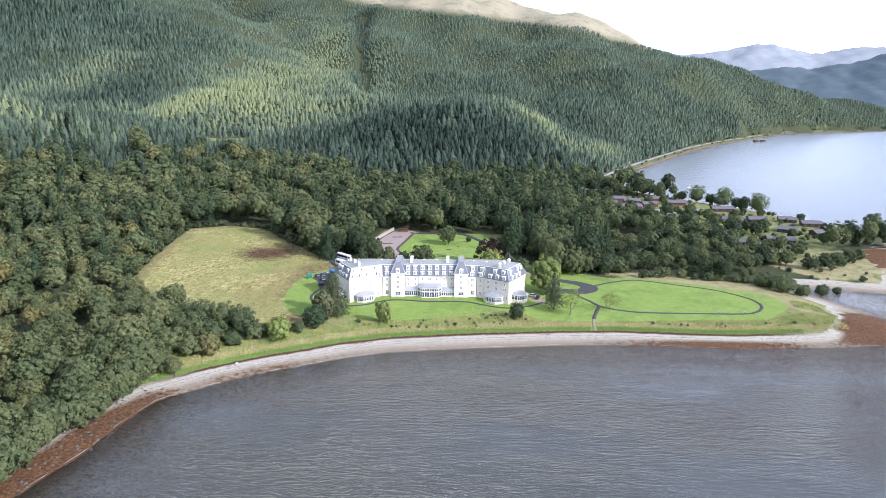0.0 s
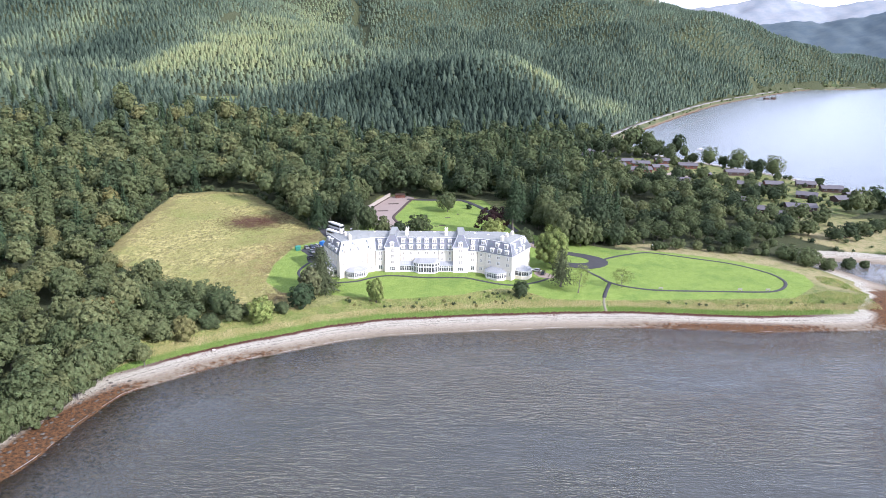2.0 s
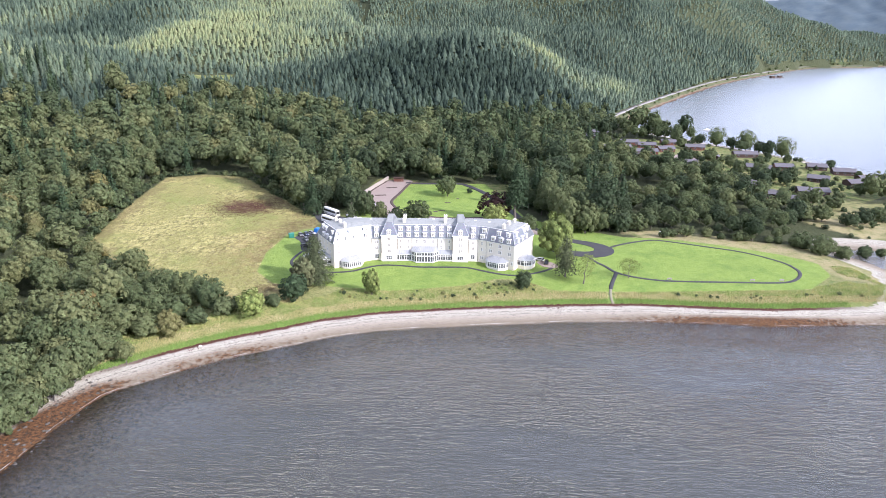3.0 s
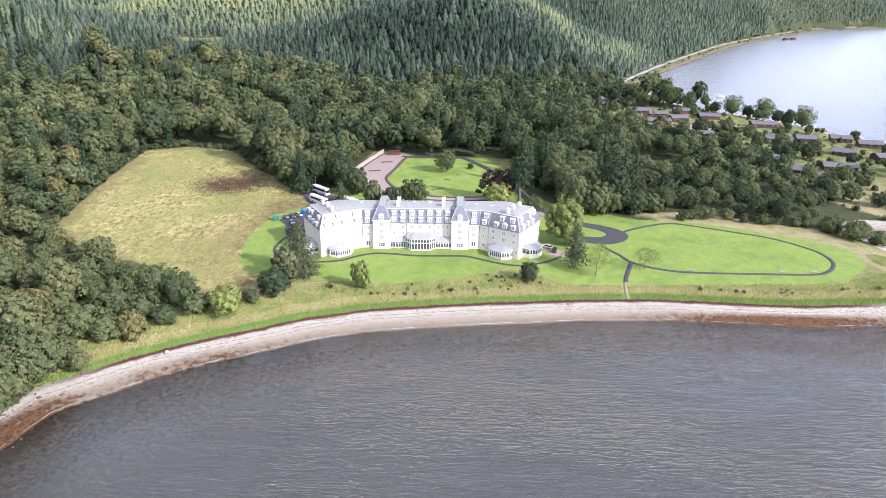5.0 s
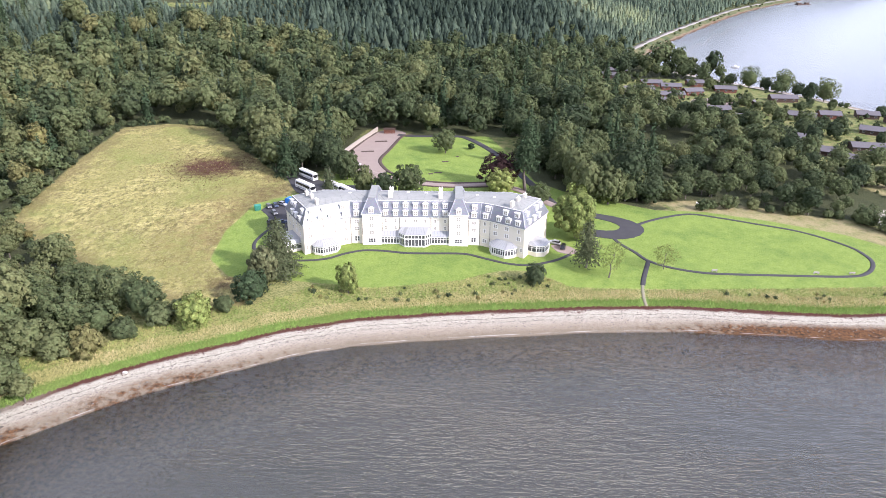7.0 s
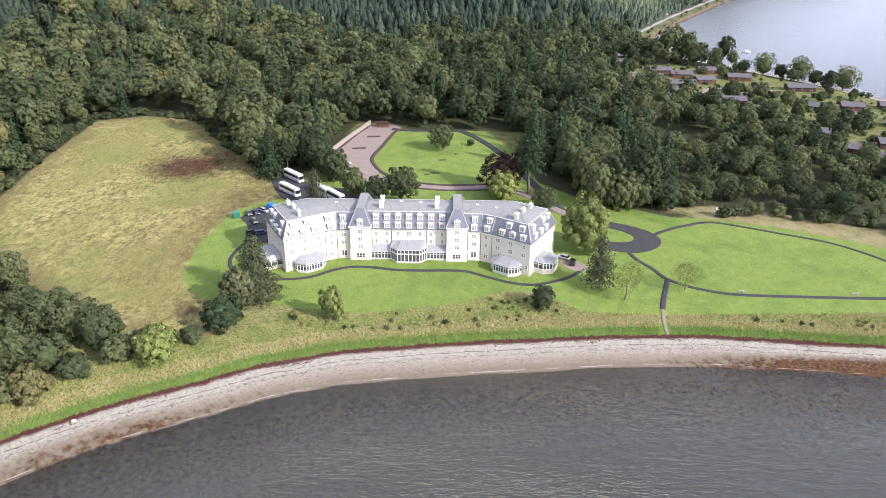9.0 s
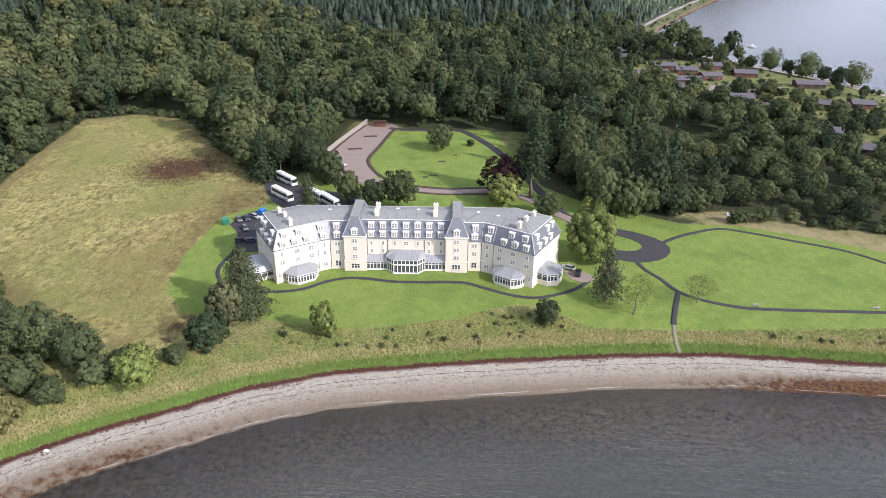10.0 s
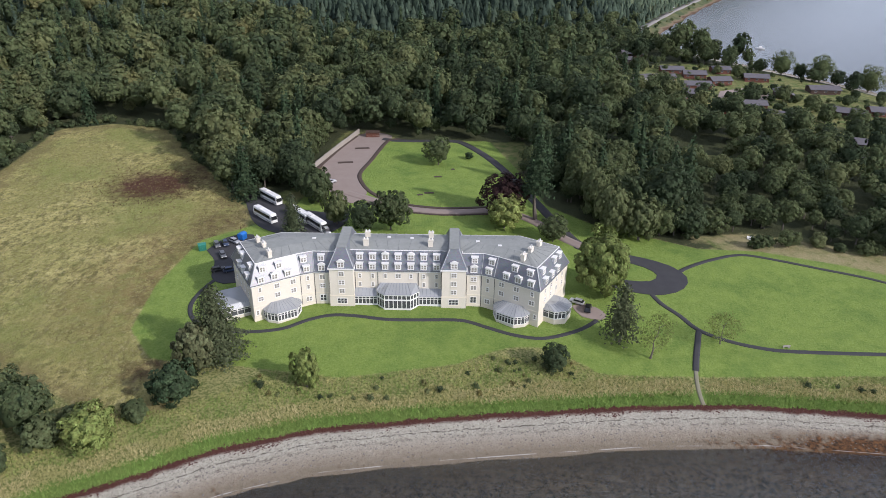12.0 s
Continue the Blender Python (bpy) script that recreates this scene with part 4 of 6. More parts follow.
part("cornice", ring(FOOTPRINT, EAVE - 0.3, EAVE, 0.28), WHITE, hotel, "white eaves cornice")
part("gutter", ring(FOOTPRINT, EAVE + 0.004, EAVE + 0.16, 0.46), paint("grey_gutter", (0.16, 0.17, 0.18), 0.5), hotel, "dark grey gutter")
bm = bmesh.new()
prism(bm, inset(FOOTPRINT, -0.25), EAVE + 0.16, EAVE + MANSARD_TOP, inset(FOOTPRINT, MANSARD))
part("mansard", bm, SLATE, hotel, "blue-grey slate mansard")
part("roof_edging", ring(FOOTPRINT, EAVE + MANSARD_TOP - 0.02, EAVE + MANSARD_TOP + 0.14, -MANSARD + 0.14), WHITE, hotel, "pale lead edging")
bm = bmesh.new()
prism(bm, inset(FOOTPRINT, MANSARD + 0.04), EAVE + MANSARD_TOP + 0.14, EAVE + MANSARD_TOP + 1.0, inset(FOOTPRINT, DECK_IN))
part("roof_deck", bm, DECK, hotel, "pale grey low-pitched upper roof")

# seams and small skylights on the upper roof
deck_low, deck_high = inset(FOOTPRINT, MANSARD + 0.04), inset(FOOTPRINT, DECK_IN)
DARK_LEAD = paint("dark_lead", (0.14, 0.15, 0.155), 0.6)
for i in range(len(FOOTPRINT)):
    j = (i + 1) % len(FOOTPRINT)
    length = (Vector(deck_low[j]) - Vector(deck_low[i])).length
    for k in range(int(length / 2.6)):
        f = (k + 0.5) / int(length / 2.6)
        a, b = Vector(deck_low[i]).lerp(Vector(deck_low[j]), f), Vector(deck_high[i]).lerp(Vector(deck_high[j]), f)
        bm = bmesh.new()
        limb(bm, (*a, EAVE + MANSARD_TOP + 0.15), (*b, EAVE + MANSARD_TOP + 1.0), 0.045, 0.045, 4)
        part("seam", bm, DARK_LEAD, hotel)
for x, y in ((-24, 9.5), (-3, 11.0), (3.5, 10.5), (22, 9.0), (28, 6.5)):
    bm = bmesh.new()
    box(bm, x - 0.5, y - 0.35, EAVE + MANSARD_TOP + 0.6, x + 0.5, y + 0.35, EAVE + MANSARD_TOP + 1.2)
    part("skylight", bm, WHITE, hotel)

# pale hips where the roof bends
low, high = inset(FOOTPRINT, -0.27), inset(FOOTPRINT, MANSARD - 0.02)
for k in (0, 1, 2, 3, 4, 9, 10, 11, 12, 13):
    bm = bmesh.new()
    limb(bm, (*low[k], EAVE + 0.2), (*high[k], EAVE + MANSARD_TOP), 0.13, 0.13, 6)
    part("hip", bm, ZINC, hotel)


def facade(a, b):
    """A frame on a wall from a to b: x along it, y into it, z up."""
    way = (Vector(b) - Vector(a)).normalized()
    return Matrix(((way.x, -way.y, 0, a[0]), (way.y, way.x, 0, a[1]), (0, 0, 1, 0), (0, 0, 0, 1)))


def lattice(bm, xs, zs, holes, y0, y1, m=None):
    """A flat frame of bars: cells between the lines xs and zs, but for the holes (column, row)."""
    m = m or Matrix()
    spot = {}

    def corner(i, j, y):
        if (i, j, y) not in spot:
            spot[i, j, y] = bm.verts.new(m @ Vector((xs[i], y, zs[j])))
        return spot[i, j, y]

    solid = {(i, j) for i in range(len(xs) - 1) for j in range(len(zs) - 1)} - set(holes)
    for i, j in solid:
        ring4 = [(i, j), (i + 1, j), (i + 1, j + 1), (i, j + 1)]
        bm.faces.new([corner(a, b, y0) for a, b in ring4])
        bm.faces.new([corner(a, b, y1) for a, b in ring4[::-1]])
        for (a, b), (c, d), other in zip(ring4, ring4[1:] + ring4[:1], ((i, j - 1), (i + 1, j), (i, j + 1), (i - 1, j))):
            if other not in solid:
                bm.faces.new((corner(a, b, y1), corner(c, d, y1), corner(c, d, y0), corner(a, b, y0)))


def data_of(name, bm, material):
    me = bpy.data.meshes.new(name)
    bmesh.ops.recalc_face_normals(bm, faces=bm.faces)
    bm.to_mesh(me)
    bm.free()
    me.materials.append(material)
    return me


def bars(start, end, count, edge, inner):
    """Lines on both sides of count + 1 bars between start and end."""
    each = (end - start) / count
    out = []
    for k in range(count + 1):
        half = edge if k in (0, count) else inner
        out += [start + k * each - half, start + k * each + half]
    return out


def window_meshes(width, height, lights):
    """The white frame, sill and panes of a sash window with so many lights."""
    each = width / lights
    bm = bmesh.new()
    lattice(bm, bars(-width / 2, width / 2, lights, 0.09, 0.08), [-height / 2 - 0.08, -height / 2 + 0.06, -0.025, 0.025, height / 2 - 0.06, height / 2 + 0.1],
            [(2 * k + 1, r) for k in range(lights) for r in (1, 3)], -0.1, 0.04)
    frame_me = data_of("window", bm, WHITE)
    bm = bmesh.new()
    box(bm, -width / 2 - 0.16, -0.2, -height / 2 - 0.2, width / 2 + 0.16, 0.04, -height / 2 - 0.084)
    sill_me = data_of("sill", bm, STONE_BAND)
    bm = bmesh.new()
    box(bm, -each / 2 + 0.02, -0.045, -height / 2, each / 2 - 0.02, 0.03, height / 2)
    return frame_me, data_of("pane", bm, GLASS if height > 1.5 else CURTAIN_SKY), [-width / 2 + each * (k + 0.5) for k in range(lights)], sill_me


SINGLE, PAIR, TRIPLE = window_meshes(0.8, 1.3, 1), window_meshes(1.5, 1.3, 2), window_meshes(2.6, 1.6, 3)
TALL_PAIR = window_meshes(1.7, 1.9, 2)


def window(kind, wall, x, z):
    frame_ob = same_part("window", kind[0], hotel, wall @ Matrix.Translation((x, 0, z)))
    same_part("sill", kind[3], frame_ob, Matrix())
    for s in kind[2]:
        same_part("pane", kind[1], frame_ob, Matrix.Translation((s, 0, 0)))


def dormer_meshes(width, height, pediment):
    """The body, roof, front frame and pane of a roof dormer."""
    w = width / 2
    bm = bmesh.new()
    box(bm, -w + 0.03, 0.07, 0, w - 0.03, 1.9, height)
    body_me = data_of("dormer", bm, WHITE)
    bm = bmesh.new()
    lattice(bm, [-w, -w + 0.26, -0.1, 0.1, w - 0.26, w], [0, 0.24, height * 0.5 - 0.03, height * 0.5 + 0.03, height - 0.34, height],
            [(c, r) for c in (1, 3) for r in (1, 3)], -0.06, 0.066)
    front_me = data_of("dormer_front", bm, WHITE)
    bm = bmesh.new()
    if pediment:
        arch = [(-w - 0.18, height), (w + 0.18, height), (w + 0.18, height + 0.14)] + [(w * 0.8 * math.cos(a), height + 0.14 + 0.55 * math.sin(a)) for a in (0.2, 0.54, 1.04, 1.57, 2.1, 2.6, 2.94)] + [(-w - 0.18, height + 0.14)]
        prism(bm, arch, -0.25, 0.22, None, Matrix(((1, 0, 0, 0), (0, 0, 1, 0), (0, 1, 0, 0), (0, 0, 0, 1))))
    else:
        prism(bm, [(-w - 0.16, -0.22), (w + 0.16, -0.22), (w + 0.16, 1.95), (-w - 0.16, 1.95)], height, height + 0.13)
    roof_me = data_of("dormer_roof", bm, WHITE)
    bm = bmesh.new()
    half = (width - 0.52 - 0.2) / 4 + 0.02
    box(bm, -half, -0.01, 0.22, half, 0.066, height - 0.32)
    return body_me, roof_me, data_of("pane", bm, CURTAIN_SKY), (w - 0.26 + 0.1) / 2, front_me


DORMER, DORMER_ARCHED = dormer_meshes(1.75, 1.75, False), dormer_meshes(1.9, 1.85, True)


def dormer(wall, x, up, arched=False, base=None):
    kind = DORMER_ARCHED if arched else DORMER
    z = (EAVE if base is None else base) + up
    ob = same_part("dormer", kind[0], hotel, wall @ Matrix.Translation((x, -0.25 + (up - 0.16) * LEAN - 0.1, z)))
    same_part("dormer_roof", kind[1], ob, Matrix())
    same_part("dormer_front", kind[4], ob, Matrix())
    for side in (-1, 1):
        same_part("pane", kind[2], ob, Matrix.Translation((side * kind[3], 0, 0)))


LOW_ROW, HIGH_ROW = 0.45, 2.85
centre = facade((0, 2.4), (1, 2.4))
for k in range(7):
    x = (k - 3) * 3.53
    dormer(centre, x, LOW_ROW)
    dormer(centre, x, HIGH_ROW, k in (2, 4))
    window(PAIR if k == 3 else SINGLE, centre, x, EAVE - 1.6)
    if abs(k - 3) >= 2:
        window(SINGLE, centre, x, EAVE - 4.25)

for side in (-1, 1):
    # stair tower
    t = side * 15.4
    square = [(t - 3.3, 0), (t + 3.3, 0), (t + 3.3, 18.0), (t - 3.3, 18.0)]
    tower = part("tower", ring(square, FLOOR - 2.0, TOWER_EAVE, 0), RENDER, hotel)
    part("tower_base", ring(square, FLOOR - 2.0, FLOOR + 3.2, 0.12), RENDER, tower)
    part("string_course", ring(square, FLOOR + 3.2, FLOOR + 3.42, 0.2), STONE_BAND, tower)
    part("cornice", ring(square, TOWER_EAVE - 0.25, TOWER_EAVE + 0.12, 0.38), WHITE, tower)
    top = [(t - 1.25, 2.3), (t + 1.25, 2.3), (t + 1.25, 15.6), (t - 1.25, 15.6)]
    bm = bmesh.new()
    prism(bm, inset(square, -0.22), TOWER_EAVE + 0.12, TOWER_EAVE + 5.3, top)
    roof = part("tower_roof", bm, SLATE, hotel, "slate tower roof with pale hips")
    bm = bmesh.new()
    prism(bm, inset(top, -0.12), TOWER_EAVE + 5.3, TOWER_EAVE + 5.5)
    part("ridge_cap", bm, DECK, roof)
    for (ax, ay), (bx, by) in zip(inset(square, -0.22), top):
        bm = bmesh.new()
        limb(bm, (ax, ay, TOWER_EAVE + 0.15), (bx, by, TOWER_EAVE + 5.3), 0.12, 0.12, 6)
        part("hip", bm, ZINC, roof)
    front = facade((t, 0), (t + 1, 0))
    for z in (16.1, 13.45, 10.8):
        window(PAIR, front, 0, z)
    window(TRIPLE, front @ Matrix.Translation((0, -0.12, 0)), 0, FLOOR + 1.75)
    dormer(front @ Matrix.Translation((0, 0.15, 0)), 0, 0.35, True, TOWER_EAVE)

    # the links beside the tower
    def flank(a, b):
        return facade(a, b) if side > 0 else facade((-b[0], b[1]), (-a[0], a[1]))

    def along(length, f):
        return length * (f if side > 0 else 1 - f)

    link = flank((18.7, 1.2), (23.0, 1.2))
    for z in (EAVE - 1.6, EAVE - 4.3):
        window(PAIR, link, along(4.3, 0.5), z)
    window(TALL_PAIR, link, along(4.3, 0.5), FLOOR + 1.9)
    dormer(link, along(4.3, 0.5), LOW_ROW, True)
    dormer(link, along(4.3, 0.55), HIGH_ROW)
    bend = flank((23.0, 1.2), (26.4, -0.4))
    for z in (EAVE - 1.6, EAVE - 4.3):
        window(SINGLE, bend, along(3.76, 0.5), z)
    window(PAIR, bend, along(3.76, 0.5), FLOOR + 1.9)
    dormer(bend, along(3.76, 0.55), LOW_ROW)
    dormer(bend, along(3.76, 0.65), HIGH_ROW)

    # wing front
    wing, span = flank((26.4, -0.4), (37.98, -7.9)), 13.8
    for f, kind in ((0.17, PAIR), (0.5, PAIR), (0.84, PAIR)):
        window(SINGLE if f > 0.8 else kind, wing, along(span, f), EAVE - 1.6)
        window(kind, wing, along(span, f), EAVE - 4.3)
    window(SINGLE, wing, along(span, 0.93), FLOOR + 1.8)
    for f in (0.26, 0.53, 0.8):
        dormer(wing, along(span, f), LOW_ROW, f == 0.53)
    for f in (0.4, 0.73):
        dormer(wing, along(span, f), HIGH_ROW)
    # wing end
    end, span = flank((37.98, -7.9), (47.6, 9.0)), 19.4
    for f in (0.2, 0.4, 0.6, 0.8):
        window(SINGLE, end, along(span, f), EAVE - 1.6)
        window(SINGLE, end, along(span, f), EAVE - 4.3)
    for f in (0.2, 0.42, 0.62):
        dormer(end, along(span, f), LOW_ROW)
    for f in (0.22, 0.62, 0.8):
        dormer(end, along(span, f), HIGH_ROW)
    back = flank((47.6, 9.0), (35.0, 17.2))
    for f in (0.2, 0.5, 0.8):
        for z in (EAVE - 1.6, EAVE - 4.3, FLOOR + 1.9):
            window(PAIR, back, along(15.0, f), z)
        dormer(back, along(15.0, f), LOW_ROW)

rear = facade((35.0, 17.2), (-35.0, 17.2))
for k in range(15):
    if k in (4, 10):
        continue
    x = 3.5 + k * 4.5
    dormer(rear, x, LOW_ROW)
    for z in (EAVE - 1.6, EAVE - 4.3, FLOOR + 1.9):
        window(PAIR, rear, x, z)

# downpipes on the front
PIPE = paint("dark_downpipe", (0.06, 0.06, 0.06), 0.5)
for x, y in ((-11.9, 2.3), (11.9, 2.3), (-5.6, 2.3), (5.6, 2.3), (-18.9, 1.1), (18.9, 1.1), (-23, 1.1), (23, 1.1), (-26.5, -0.5), (26.5, -0.5)):
    bm = bmesh.new()
    cylinder(bm, 0.07, 0.07, FLOOR, EAVE - 0.3, Matrix.Translation((x, y, 0)), 8)
    part("downpipe", bm, PIPE, hotel)


def chimney(x, y, z, top, wide=1.35, turn=0.0):
    m = pose(x, y, 0, 0, 0, turn)
    bm = bmesh.new()
    box(bm, -wide / 2, -0.5, z, wide / 2, 0.5, top - 0.35, m)
    box(bm, -wide / 2 - 0.12, -0.62, top - 0.35, wide / 2 + 0.12, 0.62, top - 0.1, m)
    stack = part("chimney", bm, RENDER, hotel, "cream chimney stack with clay pots")
    for s in (-0.32, 0.32):
        bm = bmesh.new()
        cylinder(bm, 0.17, 0.14, top - 0.1, top + 0.45, m @ Matrix.Translation((s * wide, 0, 0)), 10)
        part("chimney_pot", bm, WHITE, stack)


for x in (-9.1, 8.85):
    chimney(x, 6.6, EAVE + 4.6, EAVE + 7.8)
    chimney(x, 11.6, EAVE + 4.6, EAVE + 7.8)
for x, y, turn in ((33.9, -1.0, 60), (36.2, 3.2, 60), (38.9, 7.2, 60), (-34.2, -1.0, -60), (-36.8, 3.8, -60), (-39.2, 7.0, -60)):
    chimney(x, y, EAVE + 4.8, EAVE + 7.6, 1.5, turn)


SEAM = paint("grey_roof_seam", (0.26, 0.28, 0.30), 0.5, 0.3)


def conservatory(outline, wall_m, base, sill, glass, roof_top, rise, panes, label, mid=None, stone=None):
    """A glazed bay: outline runs round its open sides; roof_top: the same corners where the roof ends."""
    bay = new("conservatory")
    bay.parent = hotel
    tagged(bay, label)
    bay.matrix_basis = wall_m
    closed = outline
    bm = bmesh.new()
    prism(bm, closed, base - 1.6, base + sill)
    part("base_wall", bm, stone or WHITE, bay)
    # a solid dark block stands in for the shaded room behind the panes
    bm = bmesh.new()
    prism(bm, inset(closed, 0.3), base + sill, base + sill + glass - 0.05)
    part("dark_interior", bm, GLASS, bay)
    bm = bmesh.new()
    prism(bm, inset(closed, -0.1), base + sill + glass, base + sill + glass + 0.32)
    part("fascia", bm, WHITE, bay)
    bm = bmesh.new()
    prism(bm, inset(closed, -0.3), base + sill + glass + 0.32, base + sill + glass + 0.32 + rise, roof_top)
    roof_ob = part("roof", bm, ZINC, bay, "pale seamed metal roof")
    eave, z_low = inset(closed, -0.3), base + sill + glass + 0.33
    for i in range(len(outline) - 1):
        count = max(1, int((Vector(outline[i + 1]) - Vector(outline[i])).length / 0.95))
        for k in range(count + 1):
            f = k / count
            a = Vector(eave[i]).lerp(Vector(eave[i + 1]), f)
            b = Vector(roof_top[i]).lerp(Vector(roof_top[i + 1]), f)
            if (a - b).length > 0.5:
                bm = bmesh.new()
                limb(bm, (*a, z_low), (*b, z_low + rise), 0.05, 0.05, 4)
                part("seam", bm, SEAM, roof_ob)
    sides = [(outline[i], outline[i + 1]) for i in range(len(outline) - 1)]
    for (a, b), count in zip(sides, panes):
        if not count:
            continue
        m, length = facade(a, b), (Vector(b) - Vector(a)).length
        each = length / count
        bm = bmesh.new()
        z0 = base + sill
        rail = (z0 + mid - 0.2, z0 + mid + 0.2) if mid else (z0 + glass * 0.72, z0 + glass * 0.72 + 0.1)
        lattice(bm, bars(0, length, count, 0.12, 0.1), [z0 - 0.08, z0 + 0.12, *rail, z0 + glass - 0.06, z0 + glass + 0.02], [(2 * k + 1, r) for k in range(count) for r in (1, 3)], -0.07, 0.1, m)
        part("window_frame", bm, WHITE, bay)
        for k in range(count):
            bm = bmesh.new()
            box(bm, k * each + 0.1, 0.02, base + sill + 0.1, (k + 1) * each - 0.1, 0.06, base + sill + glass, m)
            part("pane", bm, GLASS, bay)
    return bay


conservatory([(-5.8, 2.4), (-5.8, 0.6), (-3.6, -1.7), (3.6, -1.7), (5.8, 0.6), (5.8, 2.4)], Matrix(), FLOOR, 0.35, 4.1,
             [(-5.0, 2.5), (-4.9, 2.3), (-2.6, 2.2), (2.6, 2.2), (4.9, 2.3), (5.0, 2.5)], 1.5, (0, 3, 6, 3, 0), "tall white glazed bay with a shallow metal roof", 2.7)
for side in (-1, 1):
    a, b = sorted((side * 5.8, side * 12.08))
    conservatory([(a, 2.4), (a, 0.5), (b, 0.5), (b, 2.4)], Matrix(), FLOOR, 0.5, 2.3,
                 [(a, 2.5), (a, 2.3), (b, 2.3), (b, 2.5)], 1.5, (0, 6, 0), "glazed lean-to with a metal roof")
    wing = facade((26.4, -0.4), (37.98, -7.9)) if side > 0 else facade((-37.98, -7.9), (-26.4, -0.4))
    s = 1.0 if side > 0 else 2.6
    conservatory([(s, 0.1), (s + 0.3, -2.0), (s + 2.4, -4.2), (s + 7.8, -4.2), (s + 9.9, -2.0), (s + 10.2, 0.1)], wing, FLOOR - 0.9, 0.9, 2.2,
                 [(s + 2.2, 0.2), (s + 2.3, 0.0), (s + 3.6, -0.6), (s + 6.6, -0.6), (s + 7.9, 0.0), (s + 8.0, 0.2)], 1.35, (2, 3, 6, 3, 2),
                 "white glazed bay window with a pale metal roof", None, RENDER)
end = facade((37.98, -7.9), (47.6, 9.0))
conservatory([(3.6, 0.1), (3.6, -3.2), (5.6, -5.6), (9.6, -5.6), (11.6, -3.2), (11.6, 0.1)], end, FLOOR - 0.9, 1.5, 2.1,
             [(4.6, 0.2), (4.8, -1.0), (6.4, -2.4), (8.8, -2.4), (10.4, -1.0), (10.6, 0.2)], 0.9, (2, 3, 4, 3, 2),
             "glazed garden room with a stone base", None, STONE_BAND)
end = facade((-47.6, 9.0), (-37.98, -7.9))
conservatory([(5.5, 0.1), (5.5, -9.0), (15.6, -9.0), (15.6, 0.1)], end, FLOOR - 0.6, 0.9, 1.9,
             [(6.0, 0.2), (6.0, -5.0), (15.0, -5.0), (15.0, 0.2)], 1.2, (5, 5, 5), "glazed side extension with a metal roof", None, RENDER)


# Paths, drives and car parks.
def smooth_line(points, step=1.5):
    """A curve through the points, in even steps."""
    p = [Vector(q) for q in points]
    p = [p[0] * 2 - p[1]] + p + [p[-1] * 2 - p[-2]]
    out = []
    for i in range(1, len(p) - 2):
        n = max(2, int((p[i + 1] - p[i]).length / step))
        for k in range(n):
            t = k / n
            out.append(0.5 * ((2 * p[i]) + (p[i + 1] - p[i - 1]) * t + (2 * p[i - 1] - 5 * p[i] + 4 * p[i + 1] - p[i + 2]) * t * t
                              + (3 * p[i] - p[i - 1] - 3 * p[i + 1] + p[i + 2]) * t ** 3))
    return out + [p[-2]]


def ribbon(name, points, width, material, label, lift=0.1, category="path"):
    line = smooth_line(points)
    verts, faces = [], []
    for i, p in enumerate(line):
        way = (line[min(i + 1, len(line) - 1)] - line[max(i - 1, 0)]).normalized()
        side = Vector((-way.y, way.x)) * width / 2
        for s, z in ((-1.03, -0.25), (-1, 0), (-0.35, 0.02), (0.35, 0.02), (1, 0), (1.03, -0.25)):
            q = p + side * s
            verts.append((q.x, q.y, ground_z(q.x, q.y) + lift + z))
        if i:
            a, b = (i - 1) * 6, i * 6
            faces += [(a + k, a + k + 1, b + k + 1, b + k) for k in range(5)]
    ob = new(name, mesh_from(name, verts, faces, material, True))
    return tagged(ob, label, category, kind="structure")


def apron(name, outline, material, label, lift=0.12):
    """A paved area that follows the ground."""
    pts = smooth_line(outline + outline[:1], 3.0)[:-1]
    bm = bmesh.new()
    face = bm.faces.new([bm.verts.new((p.x, p.y, 0)) for p in pts])
    extra = bmesh.ops.extrude_face_region(bm, geom=[face])
    moved = [v for v in extra["geom"] if isinstance(v, bmesh.types.BMVert)]
    bmesh.ops.translate(bm, verts=moved, vec=(0, 0, 1))
    top = [f for f in bm.faces if all(v.co.z > 0.5 for v in f.verts)]
    bmesh.ops.triangulate(bm, faces=top)
    inner = [e for e in bm.edges if all(v.co.z > 0.5 for v in e.verts) and len(e.link_faces) == 2 and all(f.normal.z > 0.5 or f in top for f in e.link_faces)]
    bmesh.ops.subdivide_edges(bm, edges=inner, cuts=4, use_grid_fill=True)
    for v in bm.verts:
        v.co.z = ground_z(v.co.x, v.co.y) + (lift if v.co.z > 0.5 else -0.3)
    return tagged(part(name, bm, material, None), label, "pavement", kind="structure")


ribbon("footpath", [(-51, 20), (-55, 10), (-56, 0), (-52, -8), (-44, -12), (-36, -12.5), (-28, -11), (-22, -7), (-16, -4.6), (-9, -4.8), (-1, -6.2), (8, -6.2), (16, -5.8),
                    (21, -6.2), (27, -9), (34, -12), (41, -13), (48, -10.5), (53, -7.4), (57, -3.6)], 1.3, ASPHALT, "narrow dark asphalt garden path")
ribbon("footpath", [(75, 13), (77, 6), (80.5, 0), (83.7, -7), (90, -12), (98, -15.2), (106, -16.4), (127, -17), (148, -17), (156, -14), (161.4, -7), (162.5, 0), (160, 9), (149, 21.5),
                    (133, 29.5), (121, 35), (111, 38), (100, 34), (91, 28.5), (86, 24)], 1.5, ASPHALT, "dark asphalt loop path round the far lawn")
ribbon("footpath", [(83.7, -7.5), (81.4, -14), (79.3, -20), (77.8, -25)], 1.6, ASPHALT, "short asphalt path towards the beach")
